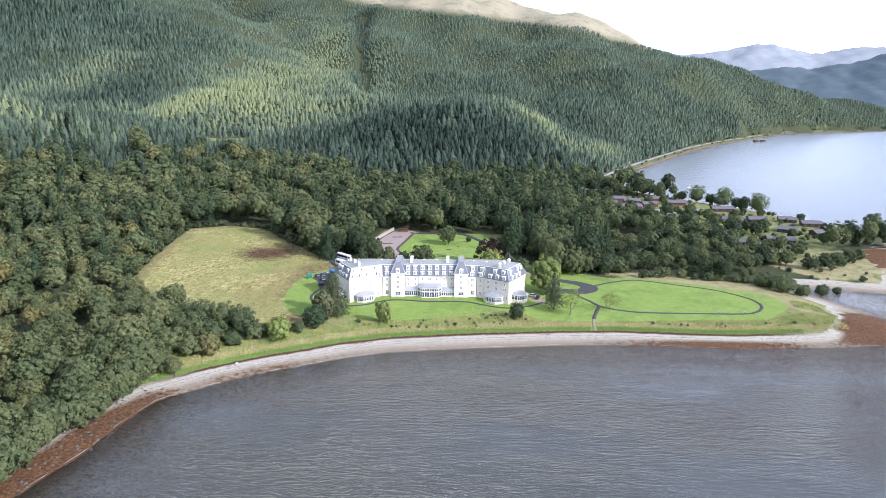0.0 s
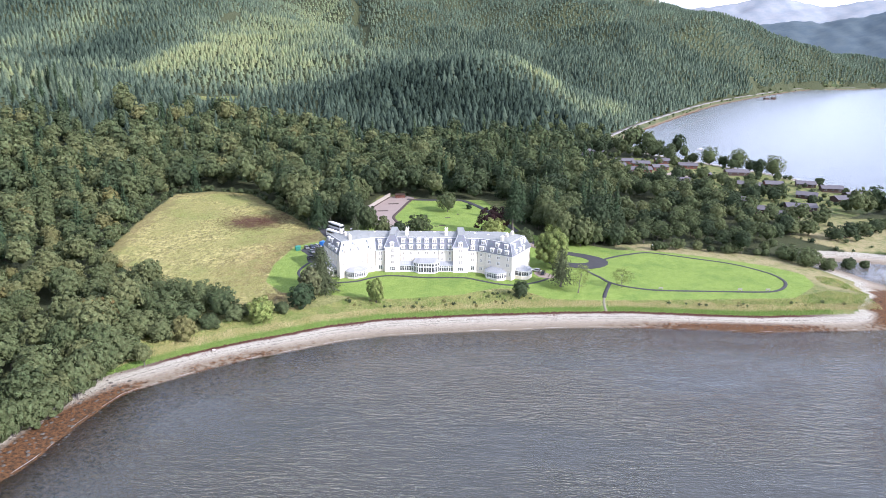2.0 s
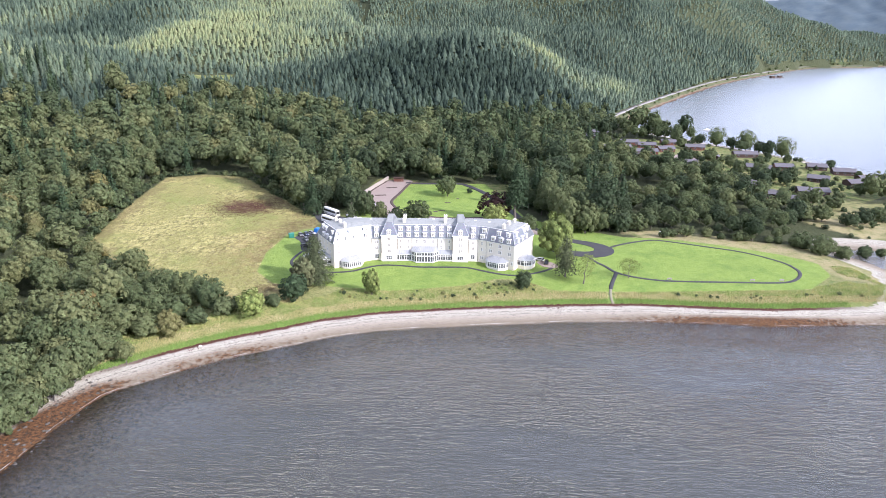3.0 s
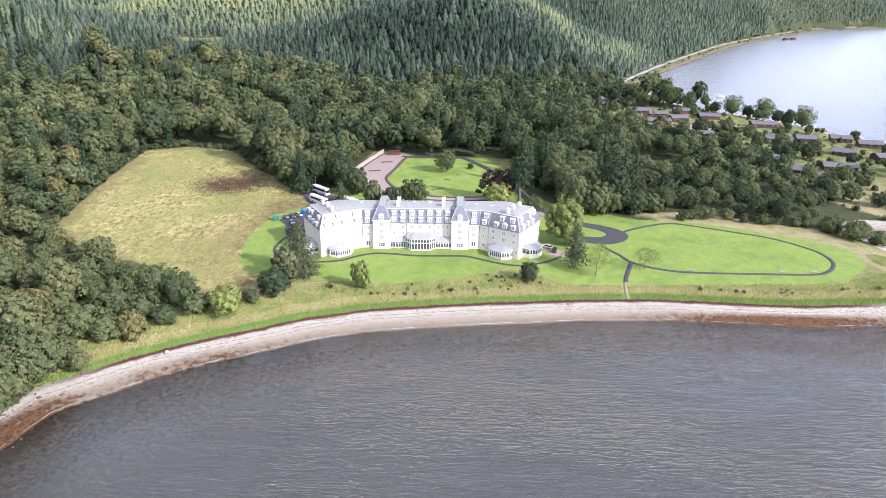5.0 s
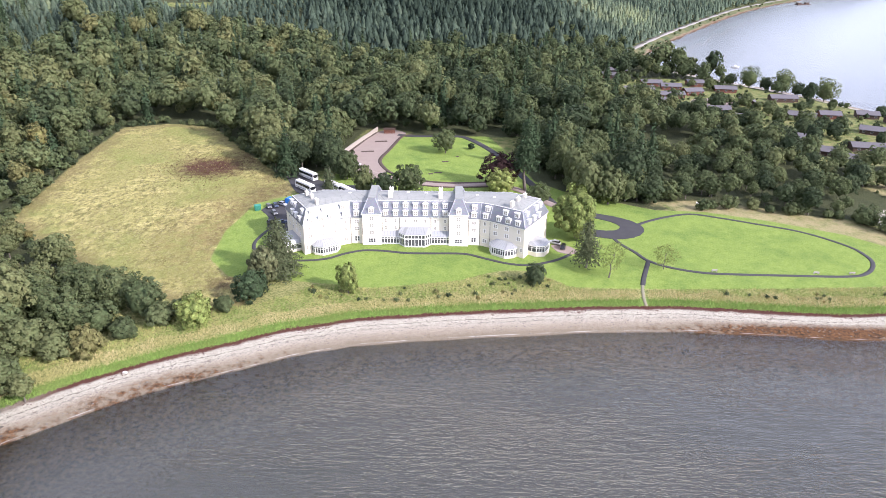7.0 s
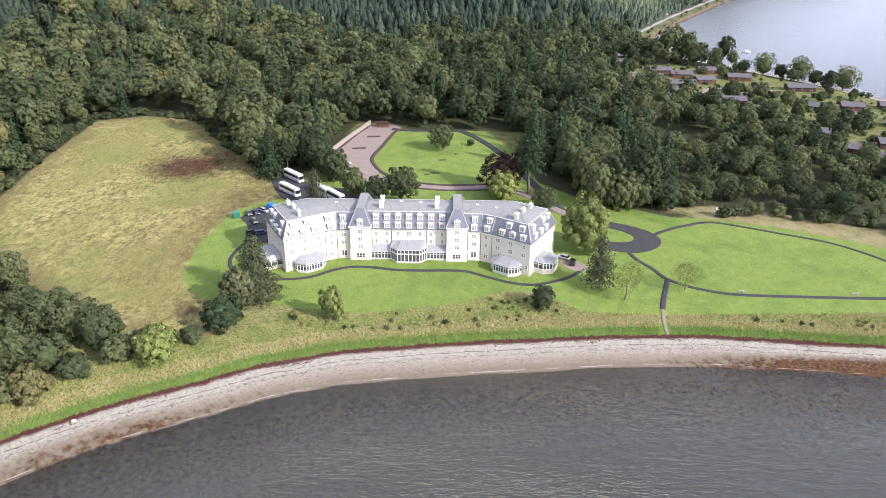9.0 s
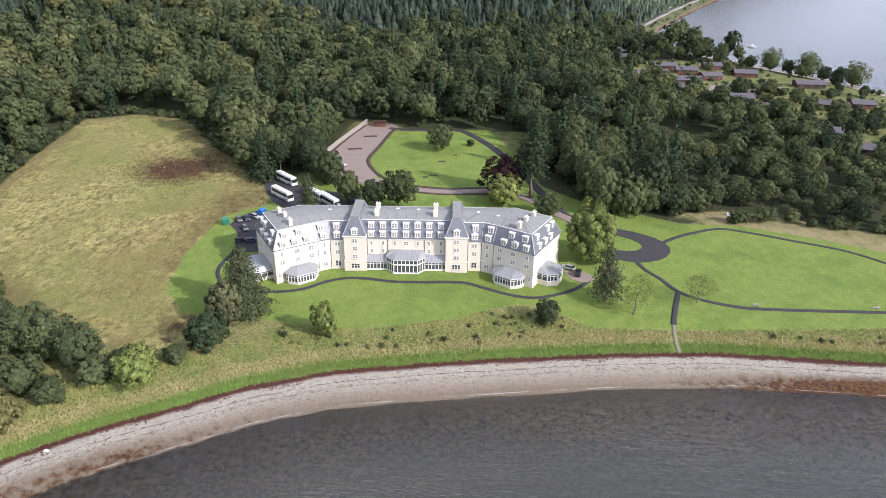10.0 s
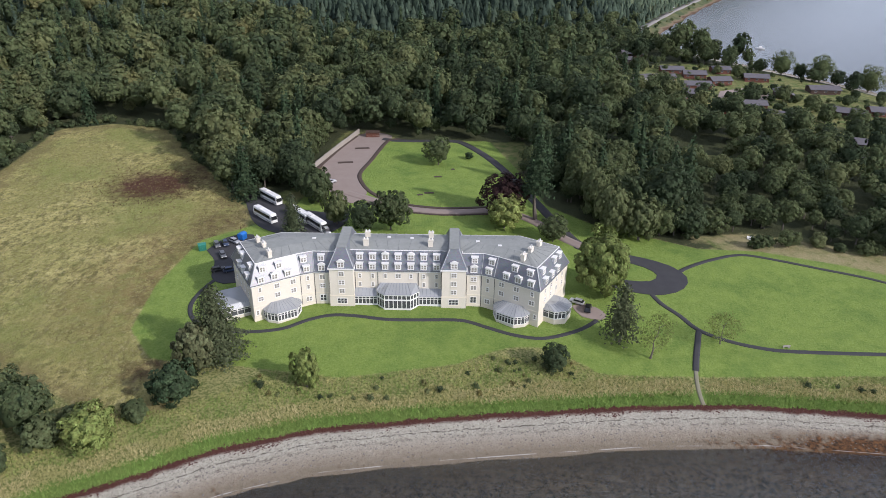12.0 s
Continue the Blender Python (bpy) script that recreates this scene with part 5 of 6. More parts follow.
ribbon("beach_track", [(77.8, -25), (77.0, -29), (76.6, -33), (76.6, -36)], 1.0, plain("trodden_gravel", (0.16, 0.16, 0.10), (0.24, 0.225, 0.16), 0.8, 0.95), "trodden pale track through the bank grass", 0.08)
apron("turning_circle", [(60, 17), (70, 12), (79, 11), (86, 15), (89, 22), (86, 29), (79, 34), (72, 37), (60, 44), (57, 40), (68, 33), (77, 28), (80, 23), (77, 19), (70, 19), (60, 22)], ASPHALT, "dark asphalt turning circle")
apron("forecourt", [(-38, 112), (-37.5, 122), (-33, 142), (-28, 158), (-20, 163), (-12, 158), (-13, 152), (-16, 142), (-19, 124), (-22, 107), (-20, 96), (-16, 86), (-20, 75), (-28, 82), (-34, 97)], GRAVEL, "red-brown gravel car park")
ribbon("drive", [(-24, 86), (-15, 80), (-6, 73.5), (4, 69.5), (14, 68), (24, 69), (31, 70), (40, 67), (48, 58), (54, 48), (60, 41)], 4.4, GRAVEL, "gravel drive behind the hotel", 0.15, "road")
ribbon("drive", [(-16, 153), (-8, 151), (6, 151), (18, 151), (24, 145), (33, 128), (41, 106), (46, 88), (52, 66), (57, 48), (60, 42)], 3.6, ASPHALT, "narrow drive past the back lawn", 0.13, "road")
apron("car_park", [(-62, 34), (-58, 44), (-50, 46), (-46, 34), (-44, 16), (-50, 12), (-55, 16), (-57, 26)], ASPHALT, "small dark asphalt car park")
apron("coach_park", [(-62, 80), (-56, 86), (-44, 72), (-28, 66), (-22, 72), (-20, 56), (-28, 44), (-40, 46), (-52, 56)], ASPHALT, "dark asphalt coach park")

# dark planted borders along the gravel
MULCH = plain("dark_planting_soil", (0.05, 0.036, 0.03), (0.085, 0.062, 0.048), 0.7, 0.95, fine=5, bump=0.4)
ribbon("planting_border", [(-8, 153.6), (-12, 152), (-13.6, 149), (-15.2, 142), (-18.2, 124), (-21.2, 107), (-19, 96), (-14.5, 86.5), (-6, 77), (4, 73), (14, 71.4), (24, 72.4), (30, 73.2)], 1.7, MULCH, "dark planted border round the back lawn", 0.22, "flower bed")
ribbon("planting_border", [(-15, 75.6), (-6, 70), (4, 66.2), (14, 64.8), (24, 65.8), (31, 66.8)], 1.2, MULCH, "dark planted edge of the gravel drive", 0.22, "flower bed")
ribbon("planting_border", [(-40, 112), (-38.2, 121), (-33.6, 141), (-28.8, 157)], 2.4, MULCH, "dark planted strip below the garden wall", 0.2, "flower bed")
for x, y in ((-24, 139), (-29, 120)):
    ribbon("planting_border", [(x - 3.2, y - 0.6), (x, y), (x + 3.2, y + 0.6)], 1.9, MULCH, "dark planted bed in the gravel car park", 0.25, "flower bed")
apron("gravel_pad", [(51, 3), (53, -2), (58, -3.4), (60, -1), (58, 2.5), (54, 4.5)], GRAVEL, "gravel standing beside the garden room")
for x, y, a in ((11, 105, 1.6), (8, 87, 1.9), (4.6, 85, 1.1), (17, 114, 0.8)):
    ribbon("bare_patch", [(x - a, y - 0.3), (x, y), (x + a, y + 0.2)], 1.5, MULCH, "patch of bare soil on the back lawn", 0.07, "soil")


# Trees that stand on their own in the grounds.
rng = np.random.default_rng(5)


def round_tree(name, label, x, y, height, radius, leaves, boughs=34, per=34, leaf=0.34, foot=0.1, lean=(0, 0), squash=0.85, core=1.0, **more):
    tall = height * (1 - foot)
    if core > 0.5:
        v, f = leaf_crown(rng, 2.0, boughs, int(1.7 * per), leaf / radius * 1.15, 1.84)
        v[:, 2] = (v[:, 2] - v[:, 2].min()) / (v[:, 2].max() - v[:, 2].min())
        v = v * np.array([1.1 * radius, 1.1 * radius, tall])
        v[:, :2] += v[:, 2:] * np.array(lean)
        crown = v, f
    else:
        crown = full_crown(rng, radius, tall, boughs * 2, per // 3, leaf * 0.85, lean, squash, core)
    trunk = trunk_mesh(rng, height * 0.75, 0.02 * height, radius * 0.6, 6, lean, foot + 0.1)
    return tree(name, label, x, y, crown, leaves, trunk, height * foot, **more)


def fir_tree(name, label, x, y, height, radius, leaves, tiers=20, per=70, leaf=0.5, taper=0.85, base=0.06, **more):
    v, f = fir_crown(rng, radius, height, tiers, per, leaf, taper, base)
    v2, f2 = fir_core(rng, radius, height, base)
    crown = np.concatenate([v, v2]), np.concatenate([f[:, [0, 1, 2]], f[:, [0, 2, 3]], f2 + len(v)])
    return tree(name, label, x, y, crown, leaves, trunk_mesh(rng, height * 0.95, 0.02 * height, radius * 0.4, 4, (0, 0), 0.4), 0, **more)


round_tree("sycamore_tree", "broad yellow-green sycamore beside the hotel's end", 60.8, 11.0, 19.5, 8.8, LEAF_PALE, 60, 90, 0.40, 0.06, tint=0.0)
fir_tree("pine_tree", "slender dark pine beside the garden path", 61, -13.4, 17.5, 4.8, LEAF_PINE, 26, 110, 0.36, 0.55, 0.22, tint=0.6)
round_tree("willow_tree", "thin pale willow with an open crown", 67.5, -20.4, 13, 4.2, LEAF_PALE, 22, 130, 0.2, 0.12, (0.14, 0.05), core=0.22)
round_tree("young_tree", "small round tree with sparse pale leaves", 87.5, -13.5, 9, 4.6, LEAF_PALE, 24, 110, 0.2, 0.15, core=0.22)
round_tree("birch_tree", "small bushy grey-green tree on the bank", -17, -34.5, 10.5, 3.2, LEAF_PALE, 40, 50, 0.26, 0.0, squash=1.2, tint=0.2)
round_tree("holly_tree", "small round dark tree at the lawn's edge", 42.5, -25.5, 8, 3.7, LEAF, 36, 50, 0.2, 0.02, tint=0.1)
fir_tree("spruce_tree", "tall dark spruce at the corner of the lawn", -41.4, -22.5, 20, 7.6, LEAF_PINE, 36, 240, 0.34, 0.7, tint=0.5)
round_tree("scots_pine", "grey-green pine between spruce and yew", -44.8, -28.5, 13.5, 5.0, LEAF_PINE, 40, 50, 0.36, 0.02, tint=0.9)
round_tree("yew_tree", "dark bushy yew above the beach", -45.5, -40.0, 10.5, 5.4, LEAF_DARK, 40, 50, 0.34, 0.0, tint=0.5)
round_tree("lime_tree", "lone round-headed tree on the back lawn", 10.8, 119.5, 13, 6.0, LEAF, 44, 36, 0.32, 0.06, squash=1.2, tint=0.3)
round_tree("shrub", "small dark shrub on the back lawn", 24.3, 127, 3.4, 1.8, LEAF_DARK, 12, 30, 0.22, 0.02, category="shrub")
round_tree("garden_tree", "full green tree behind the hotel roof", -4.0, 50, 14.5, 6.2, LEAF, 50, 38, 0.34, 0.05, tint=0.25)
round_tree("garden_tree", "smaller dark green tree beside the coach park", -13.0, 49, 11, 5.6, LEAF, 40, 36, 0.32, 0.05, tint=0.1)
round_tree("copper_beech", "dark purple copper beech by the drive", 36.5, 68, 16, 9.4, LEAF_COPPER, 60, 38, 0.38, 0.02)
round_tree("garden_tree", "light green leafy tree before the copper beech", 35.0, 54, 12.5, 6.6, LEAF_PALE, 50, 38, 0.36, 0.04, tint=0.55)
round_tree("garden_tree", "low green tree behind the hotel's wing", 50.5, 44, 10, 5.4, LEAF, 36, 36, 0.3, 0.05, tint=0.3)
fir_tree("fir_tree", "very tall fir with a bare pale trunk", 46.6, 63, 32, 5.4, LEAF_DARK, 30, 110, 0.5, 0.7, 0.36)
fir_tree("conifer", "slender green pine at the coach park", -36, 45, 15.5, 4.4, LEAF_PINE, 24, 90, 0.34, 0.7, 0.12, tint=0.35)
round_tree("garden_tree", "yellowish tree beside the coaches", -23, 55, 13, 4.4, LEAF, 38, 36, 0.32, 0.05, squash=1.2, tint=0.5)
fir_tree("fir_tree", "broad dark fir behind the coach park", -61, 80, 21, 6.6, LEAF_DARK, 24, 110, 0.5)
fir_tree("fir_tree", "dark fir at the meadow's corner", -98, 150, 22, 6.0, LEAF_DARK)
fir_tree("fir_tree", "dark fir beyond the drive", 54, 96, 24, 6.0, LEAF_DARK)
fir_tree("fir_tree", "small blue-green fir at the meadow's edge", -66, 92, 14, 4.5, LEAF_DARK)
for x, y, h, r in ((-46, 101, 17, 8), (-43, 90, 17, 8), (-50, 114, 18, 8), (-58, 97, 16, 7), (-48, 128, 17, 8), (-45, 146, 17, 8), (-37, 82, 12, 5.5), (-33, 76, 14, 6), (71, 50, 20, 6.5), (80, 48, 17, 6.5), (88, 52, 15, 6.5), (69, 66, 20, 7.5), (98, 52, 11, 6), (76, 70, 21, 8), (66, 84, 20, 7),
                   (68, 97, 19, 8), (64, 114, 18, 8), (58, 134, 17, 8), (50, 156, 17, 8), (66, 128, 18, 8), (80, 60, 20, 8), (92, 62, 15, 7), (106, 56, 9, 5)):
    round_tree("woodland_tree", "tall full woodland tree along the garden's edge", x, y, h, r, LEAF, 46, 34, 0.4, 0.02, group="trees round the garden", tint=rng.uniform(0, 0.6))
for x, y, h, r in ((-58.5, -55.5, 10.5, 6.0), (-52.8, -47, 4.6, 2.8), (-65, -50, 5, 3.4), (-69, -56, 7, 4.0), (-76, -50, 12, 6.4), (-84, -46, 13, 6.8), (-92, -44, 13, 7), (-84, -60, 10, 6), (-92, -60, 13, 7), (-76, -63, 6, 4), (-101, -55, 12, 7), (-98, -72, 11, 7),
                   (-90, -74, 8, 5), (-104, -82, 11, 7), (-96, -88, 9, 5.5), (-108, -66, 13, 7.5), (-110, -48, 13, 7.5), (-102, -38, 11, 6.5)):
    round_tree("thicket_tree", "rounded broadleaved tree at the meadow's edge", x, y, h, r, LEAF_PALE if h == 10.5 else LEAF, 44, 36, 0.32, 0.0, group="trees below the meadow", tint=rng.uniform(0.22, 0.52))
round_tree("turning_tree", "broad tree turning yellow at the wood's edge", -113, -70, 15, 7.5, LEAF, 46, 40, 0.36, 0.0, tint=1.0)
round_tree("turning_tree", "low round tree turning yellow above the beach", -82, -72, 9.4, 4.6, LEAF, 40, 40, 0.3, 0.0, tint=0.85)
for k in range(15):
    y = -91 - k * 6.6
    x = float(np.interp(y, [-185, -141, -115, -98, -90], [-114, -108.5, -104, -101.5, -98])) + rng.uniform(-1.2, 1.2)
    h = rng.uniform(9.5, 14)
    round_tree("overhanging_tree", "leafy tree leaning out over the rocky shore", x, y, h, rng.uniform(5.0, 6.6), LEAF, 40, 38, 0.36, 0.0, (0.08, 0), group="trees over the rocky shore", tint=rng.uniform(0.3, 0.58))
for x, y, h, r in ((186, 410, 13, 12), (192, 376, 10, 7), (196, 349, 17, 11), (184, 352, 9, 6), (208, 338, 16, 9), (203, 303, 20, 12), (226, 326, 9, 6), (238, 319, 17, 12), (249, 316, 10, 6), (258, 306, 19, 12), (252, 300, 10, 9), (266, 298, 10, 7), (262, 270, 13, 6), (278, 282, 18, 11), (253, 250, 13, 7), (264, 242, 16, 8.5), (202, 256, 10, 6), (206, 238, 11, 7),
                   (219, 180, 12, 8), (213, 218, 10, 7), (147, 326, 14, 8), (158, 314, 12, 5), (290, 190, 12, 6), (300, 165, 12, 7), (285, 140, 12, 8), (246, 148, 8, 4), (228, 164, 11, 7), (176, 242, 11, 6), (160, 234, 11, 7),
                   (142, 262, 12, 7), (186, 178, 13, 8), (198, 174, 12, 8), (210, 195, 10, 6), (222, 226, 8, 5), (240, 182, 9, 6), (240, 232, 7, 4), (138, 306, 12, 6), (118, 320, 13, 7), (236, 112, 8, 5), (262, 136, 8, 5), (176, 205, 12, 7), (196, 220, 9, 6), (193, 316, 13, 8), (214, 239, 10, 7), (211, 166, 11, 8), (227, 177, 9, 7), (244, 187, 8, 6), (201, 78, 9, 7), (211, 78, 10, 7), (194, 257, 11, 7), (236, 122, 7, 5), (228, 101, 8, 6),
                   (296, 240, 6, 5), (170, 300, 9, 6), (156, 270, 11, 8), (186, 236, 12, 8), (198, 206, 12, 8)):
    if outlook(x, y) and y > 120:
        h, r = 0.45 * h, 0.5 * r
    round_tree("shore_tree", "leafy tree among the holiday cabins", x, y, h, r * 0.74, LEAF, 26, 40, 0.4, 0.05, group="trees among the cabins", tint=rng.uniform(0, 0.5))
for k in range(16):
    x, y = 116 + k * 7 + rng.uniform(-3, 3), 47 - k * 1.1 + rng.uniform(-3, 3)
    h = rng.uniform(3.0, 7.5)
    round_tree("bank_shrub", "scrubby green bush along the far lawn", x, y, h, h * 0.6, LEAF, 20, 30, 0.3, 0.0, group="bushes along the far lawn", category="shrub", tint=rng.uniform(0.1, 0.6))
for x, y, h, r in ((186, 26, 10, 7), (195, 24, 6, 4), (180, 34, 9, 6), (222, 70, 8, 5), (232, 74, 9, 5), (242, 80, 8, 5), (252, 86, 8, 5), (262, 92, 7, 4), (205, 88, 9, 6)):
    round_tree("river_tree", "bushy tree beside the river mouth", x, y, h, r, LEAF, 28, 32, 0.36, 0.0, group="trees at the river mouth", tint=rng.uniform(0, 0.5))
for k in range(16):
    x, y = ((-72, 112), (-110, 190), (-140, 205), (-60, 150), (-90, 185), (-185, 60), (-200, 10), (-190, 120), (-30, 190), (15, 178), (40, 190), (70, 118), (92, 92), (84, 150), (-215, 150), (-150, 240))[k]
    h = rng.uniform(15, 24)
    fir_tree("wood_fir", "dark pointed fir among broadleaved trees", x + rng.uniform(-3, 3), y + rng.uniform(-3, 3), h, h * 0.27, LEAF_DARK, 14, 40, 0.7, group="firs in the broadleaved wood")


# low scrub along the far road, among the cabins and on the river bank
scrub_templates = [leaf_crown(rng, rng.uniform(1.3, 1.9), 10, 13, 0.24) for _ in range(5)]
sx, sy = spread(rng, 150, 1150, 430, 1600, 9.0)
sd = inside_by(sx, sy, COAST)
keep = ((sd > 6) & (sd < 13) & (rng.uniform(0, 1, len(sx)) < 0.35)) | ((sd > 24) & (sd < 34) & (rng.uniform(0, 1, len(sx)) < 0.8)) | ((sd > 30) & (sd < 95) & (sx > 690) & (sy > 1250) & (rng.uniform(0, 1, len(sx)) < 0.3))
sx, sy, sd = sx[keep], sy[keep], sd[keep]
low = np.maximum(np.interp(sd, [0, 13, 22, 34], [0, 2.3, 2.9, 5]), np.where(sd > 40, land(sx, sy), 0))
rows = np.stack([sx, sy, low, rng.uniform(1.6, 3.8, len(sx)) * np.where(sd < 14, 0.6, 1), rng.integers(0, 5, len(sx)), rng.uniform(0, 6.28, len(sx)), rng.uniform(0.1, 0.7, len(sx))], -1)
scatter("roadside_scrub", rows, scrub_templates, LEAF, "green bushes along the far shore road", "shrubs")
sx, sy = spread(rng, 110, 320, 40, 345, 7.5)
sd = inside_by(sx, sy, COAST)
open_by = np.maximum(inside_by(sx, sy, OPEN_GROUND[6]), inside_by(sx, sy, OPEN_GROUND[9]))
keep = (sd > 10) & (open_by > -3) & (rng.uniform(0, 1, len(sx)) < 0.34 + 0.3 * waves(sx, sy, 40, 15)) & (np.hypot((sx - 285) / 48, (sy - 95) / 80) > 0.8)
sx, sy = sx[keep], sy[keep]
rows = np.stack([sx, sy, land(sx, sy) - 0.3, rng.uniform(0.8, 2.8, len(sx)), rng.integers(0, 5, len(sx)), rng.uniform(0, 6.28, len(sx)), rng.uniform(0, 0.6, len(sx))], -1)
scatter("cabin_scrub", rows, scrub_templates, LEAF, "low bushes in the rough grass round the cabins", "shrubs")
# firs and spruces that stand among the broadleaved trees
mixed = [spire(rng, rng.uniform(4.8, 6.4), 20, 20, 0.2, 0.26) for _ in range(5)]
rows = np.stack([fir_x, fir_y, land(fir_x, fir_y) - 0.4, rng.uniform(3.5, 4.8, len(fir_x)), rng.integers(0, 5, len(fir_x)), rng.uniform(0, 6.28, len(fir_x)), rng.uniform(0.1, 1.0, len(fir_x))], -1)
scatter("mixed_firs", rows, mixed, LEAF_DARK, "dark firs scattered through the broadleaved wood", "woodland")
sx, sy = spread(rng, -420, -140, 190, 440, 13)
keep = wooded(sx, sy) & (rng.uniform(0, 1, len(sx)) < 0.3 + 0.3 * waves(sx, sy, 90, 27))
sx, sy = sx[keep], sy[keep]
rows = np.stack([sx, sy, land(sx, sy) - 0.4, rng.uniform(2.6, 3.8, len(sx)), rng.integers(0, 5, len(sx)), rng.uniform(0, 6.28, len(sx)), rng.uniform(0, 0.5, len(sx))], -1)
scatter("mixed_spruces", rows, mixed, LEAF_CONIFER, "spruces mixed into the broadleaved slope", "woodland")
# bushes that fringe the meadow
sx, sy = spread(rng, -190, -40, -60, 190, 3.6)
sd = inside_by(sx, sy, FIELD)
keep = (sd < 0.3) & (sd > -4.5) & (inside_by(sx, sy, GARDEN) < -3) & ((sx < -75) | (sy > 92)) & (sy > -30) & (rng.uniform(0, 1, len(sx)) < 0.75)
sx, sy = sx[keep], sy[keep]
rows = np.stack([sx, sy, land(sx, sy) - 0.3, rng.uniform(1.0, 2.9, len(sx)), rng.integers(0, 5, len(sx)), rng.uniform(0, 6.28, len(sx)), rng.uniform(0.05, 0.6, len(sx))], -1)
scatter("meadow_scrub", rows, scrub_templates, LEAF, "low green bushes fringing the hay meadow", "shrubs")


# Vehicles, bins, benches and walls round the hotel.
CAR_GLASS = paint("dark_car_glass", (0.02, 0.022, 0.025), 0.08)
CHROME = paint("wheel_metal", (0.5, 0.5, 0.5), 0.35, 0.8)


def loft(bm, sections):
    """A skin over rings of as many points each."""
    rings = [[bm.verts.new(p) for p in s] for s in sections]
    for a, b in zip(rings, rings[1:]):
        for i in range(len(a)):
            j = (i + 1) % len(a)
            bm.faces.new((a[i], a[j], b[j], b[i]))
    bm.faces.new(rings[0][::-1])
    bm.faces.new(rings[-1])


def wheel(parent, x, y, r):
    bm = bmesh.new()
    cylinder(bm, r, r, -0.11, 0.11, pose(x, y, r, 90), 16)
    w = part("wheel", bm, RUBBER, parent)
    bm = bmesh.new()
    cylinder(bm, r * 0.6, r * 0.55, -0.125, 0.125, pose(x, y, r, 90), 12)
    part("rim", bm, CHROME, w)


def car(x, y, turn, paint_material, label, tall=1.45, name="car"):
    root = tagged(new(name), label, "car")
    root.matrix_basis = pose(x, y, ground_z(x, y) + 0.13, 0, 0, turn)
    bm = bmesh.new()
    shape = [(-2.15, 0.45, 0.62), (-2.0, 0.35, 0.85), (-0.9, 0.3, 0.95), (0.9, 0.3, 0.98), (2.0, 0.32, 0.9), (2.15, 0.45, 0.7)]
    loft(bm, [[(px, -0.86, lo), (px, 0.86, lo), (px, 0.88, (lo + hi) / 2), (px, 0.78, hi), (px, -0.78, hi), (px, -0.88, (lo + hi) / 2)] for px, lo, hi in shape])
    body = part("body", bm, paint_material, root)
    bm = bmesh.new()
    loft(bm, [[(px, -w, 0.9), (px, w, 0.9), (px + sh, w * 0.86, hi), (px + sh, -w * 0.86, hi)] for px, sh, w, hi in ((-1.95, 0.35, 0.74, tall - 0.12), (-0.4, 0, 0.78, tall), (0.9, -0.35, 0.76, tall - 0.06), (1.1, -0.2, 0.74, 1.0))])
    cabin = part("cabin_glass", bm, CAR_GLASS, root)
    bm = bmesh.new()
    box(bm, -1.5, -0.62, tall - 0.06, 0.5, 0.62, tall + 0.03)
    part("roof", bm, paint_material, root)
    for px in (-1.35, 1.35):
        for py in (-0.8, 0.8):
            wheel(root, px, py, 0.32)
    for py in (-0.6, 0.6):
        bm = bmesh.new()
        box(bm, 2.05, py - 0.18, 0.62, 2.17, py + 0.18, 0.76)
        part("headlight", bm, WHITE, root)


SILVER, DARK_BLUE, BLACK, GREY = paint("silver_paint", (0.5, 0.51, 0.52), 0.3, 0.5), paint("dark_blue_paint", (0.03, 0.05, 0.10)), paint("black_paint", (0.015, 0.016, 0.018)), paint("grey_paint", (0.16, 0.17, 0.18), 0.3, 0.4)
COACH_WHITE = paint("coach_white", (0.82, 0.82, 0.80), 0.25)
car(-59.5, 37, -62, GREY, "grey estate car parked on dark asphalt", name="estate_car")
car(-57, 38, -62, DARK_BLUE, "dark blue hatchback parked in the row")
car(-54.4, 39.6, -38, SILVER, "silver saloon parked beside the blue container")
car(-55.4, 29.5, -62, GREY, "grey saloon parked alone")
car(-54, 19.8, 25, BLACK, "black car parked beside the hotel's end")
car(-50.2, 19.6, 25, DARK_BLUE, "dark blue estate car by the hotel's end", name="estate_car")
car(55.2, 1.2, 75, BLACK, "dark green off-road car beside the garden room", 1.75, "off_road_car")
car(52.6, 4.6, 150, SILVER, "silver car half behind the garden room")
car(-31.5, 96, 30, SILVER, "silver car half hidden under the trees")
car(-25.2, 46.8, -60, SILVER, "pale van at the end of the coach park", 1.9, "van")


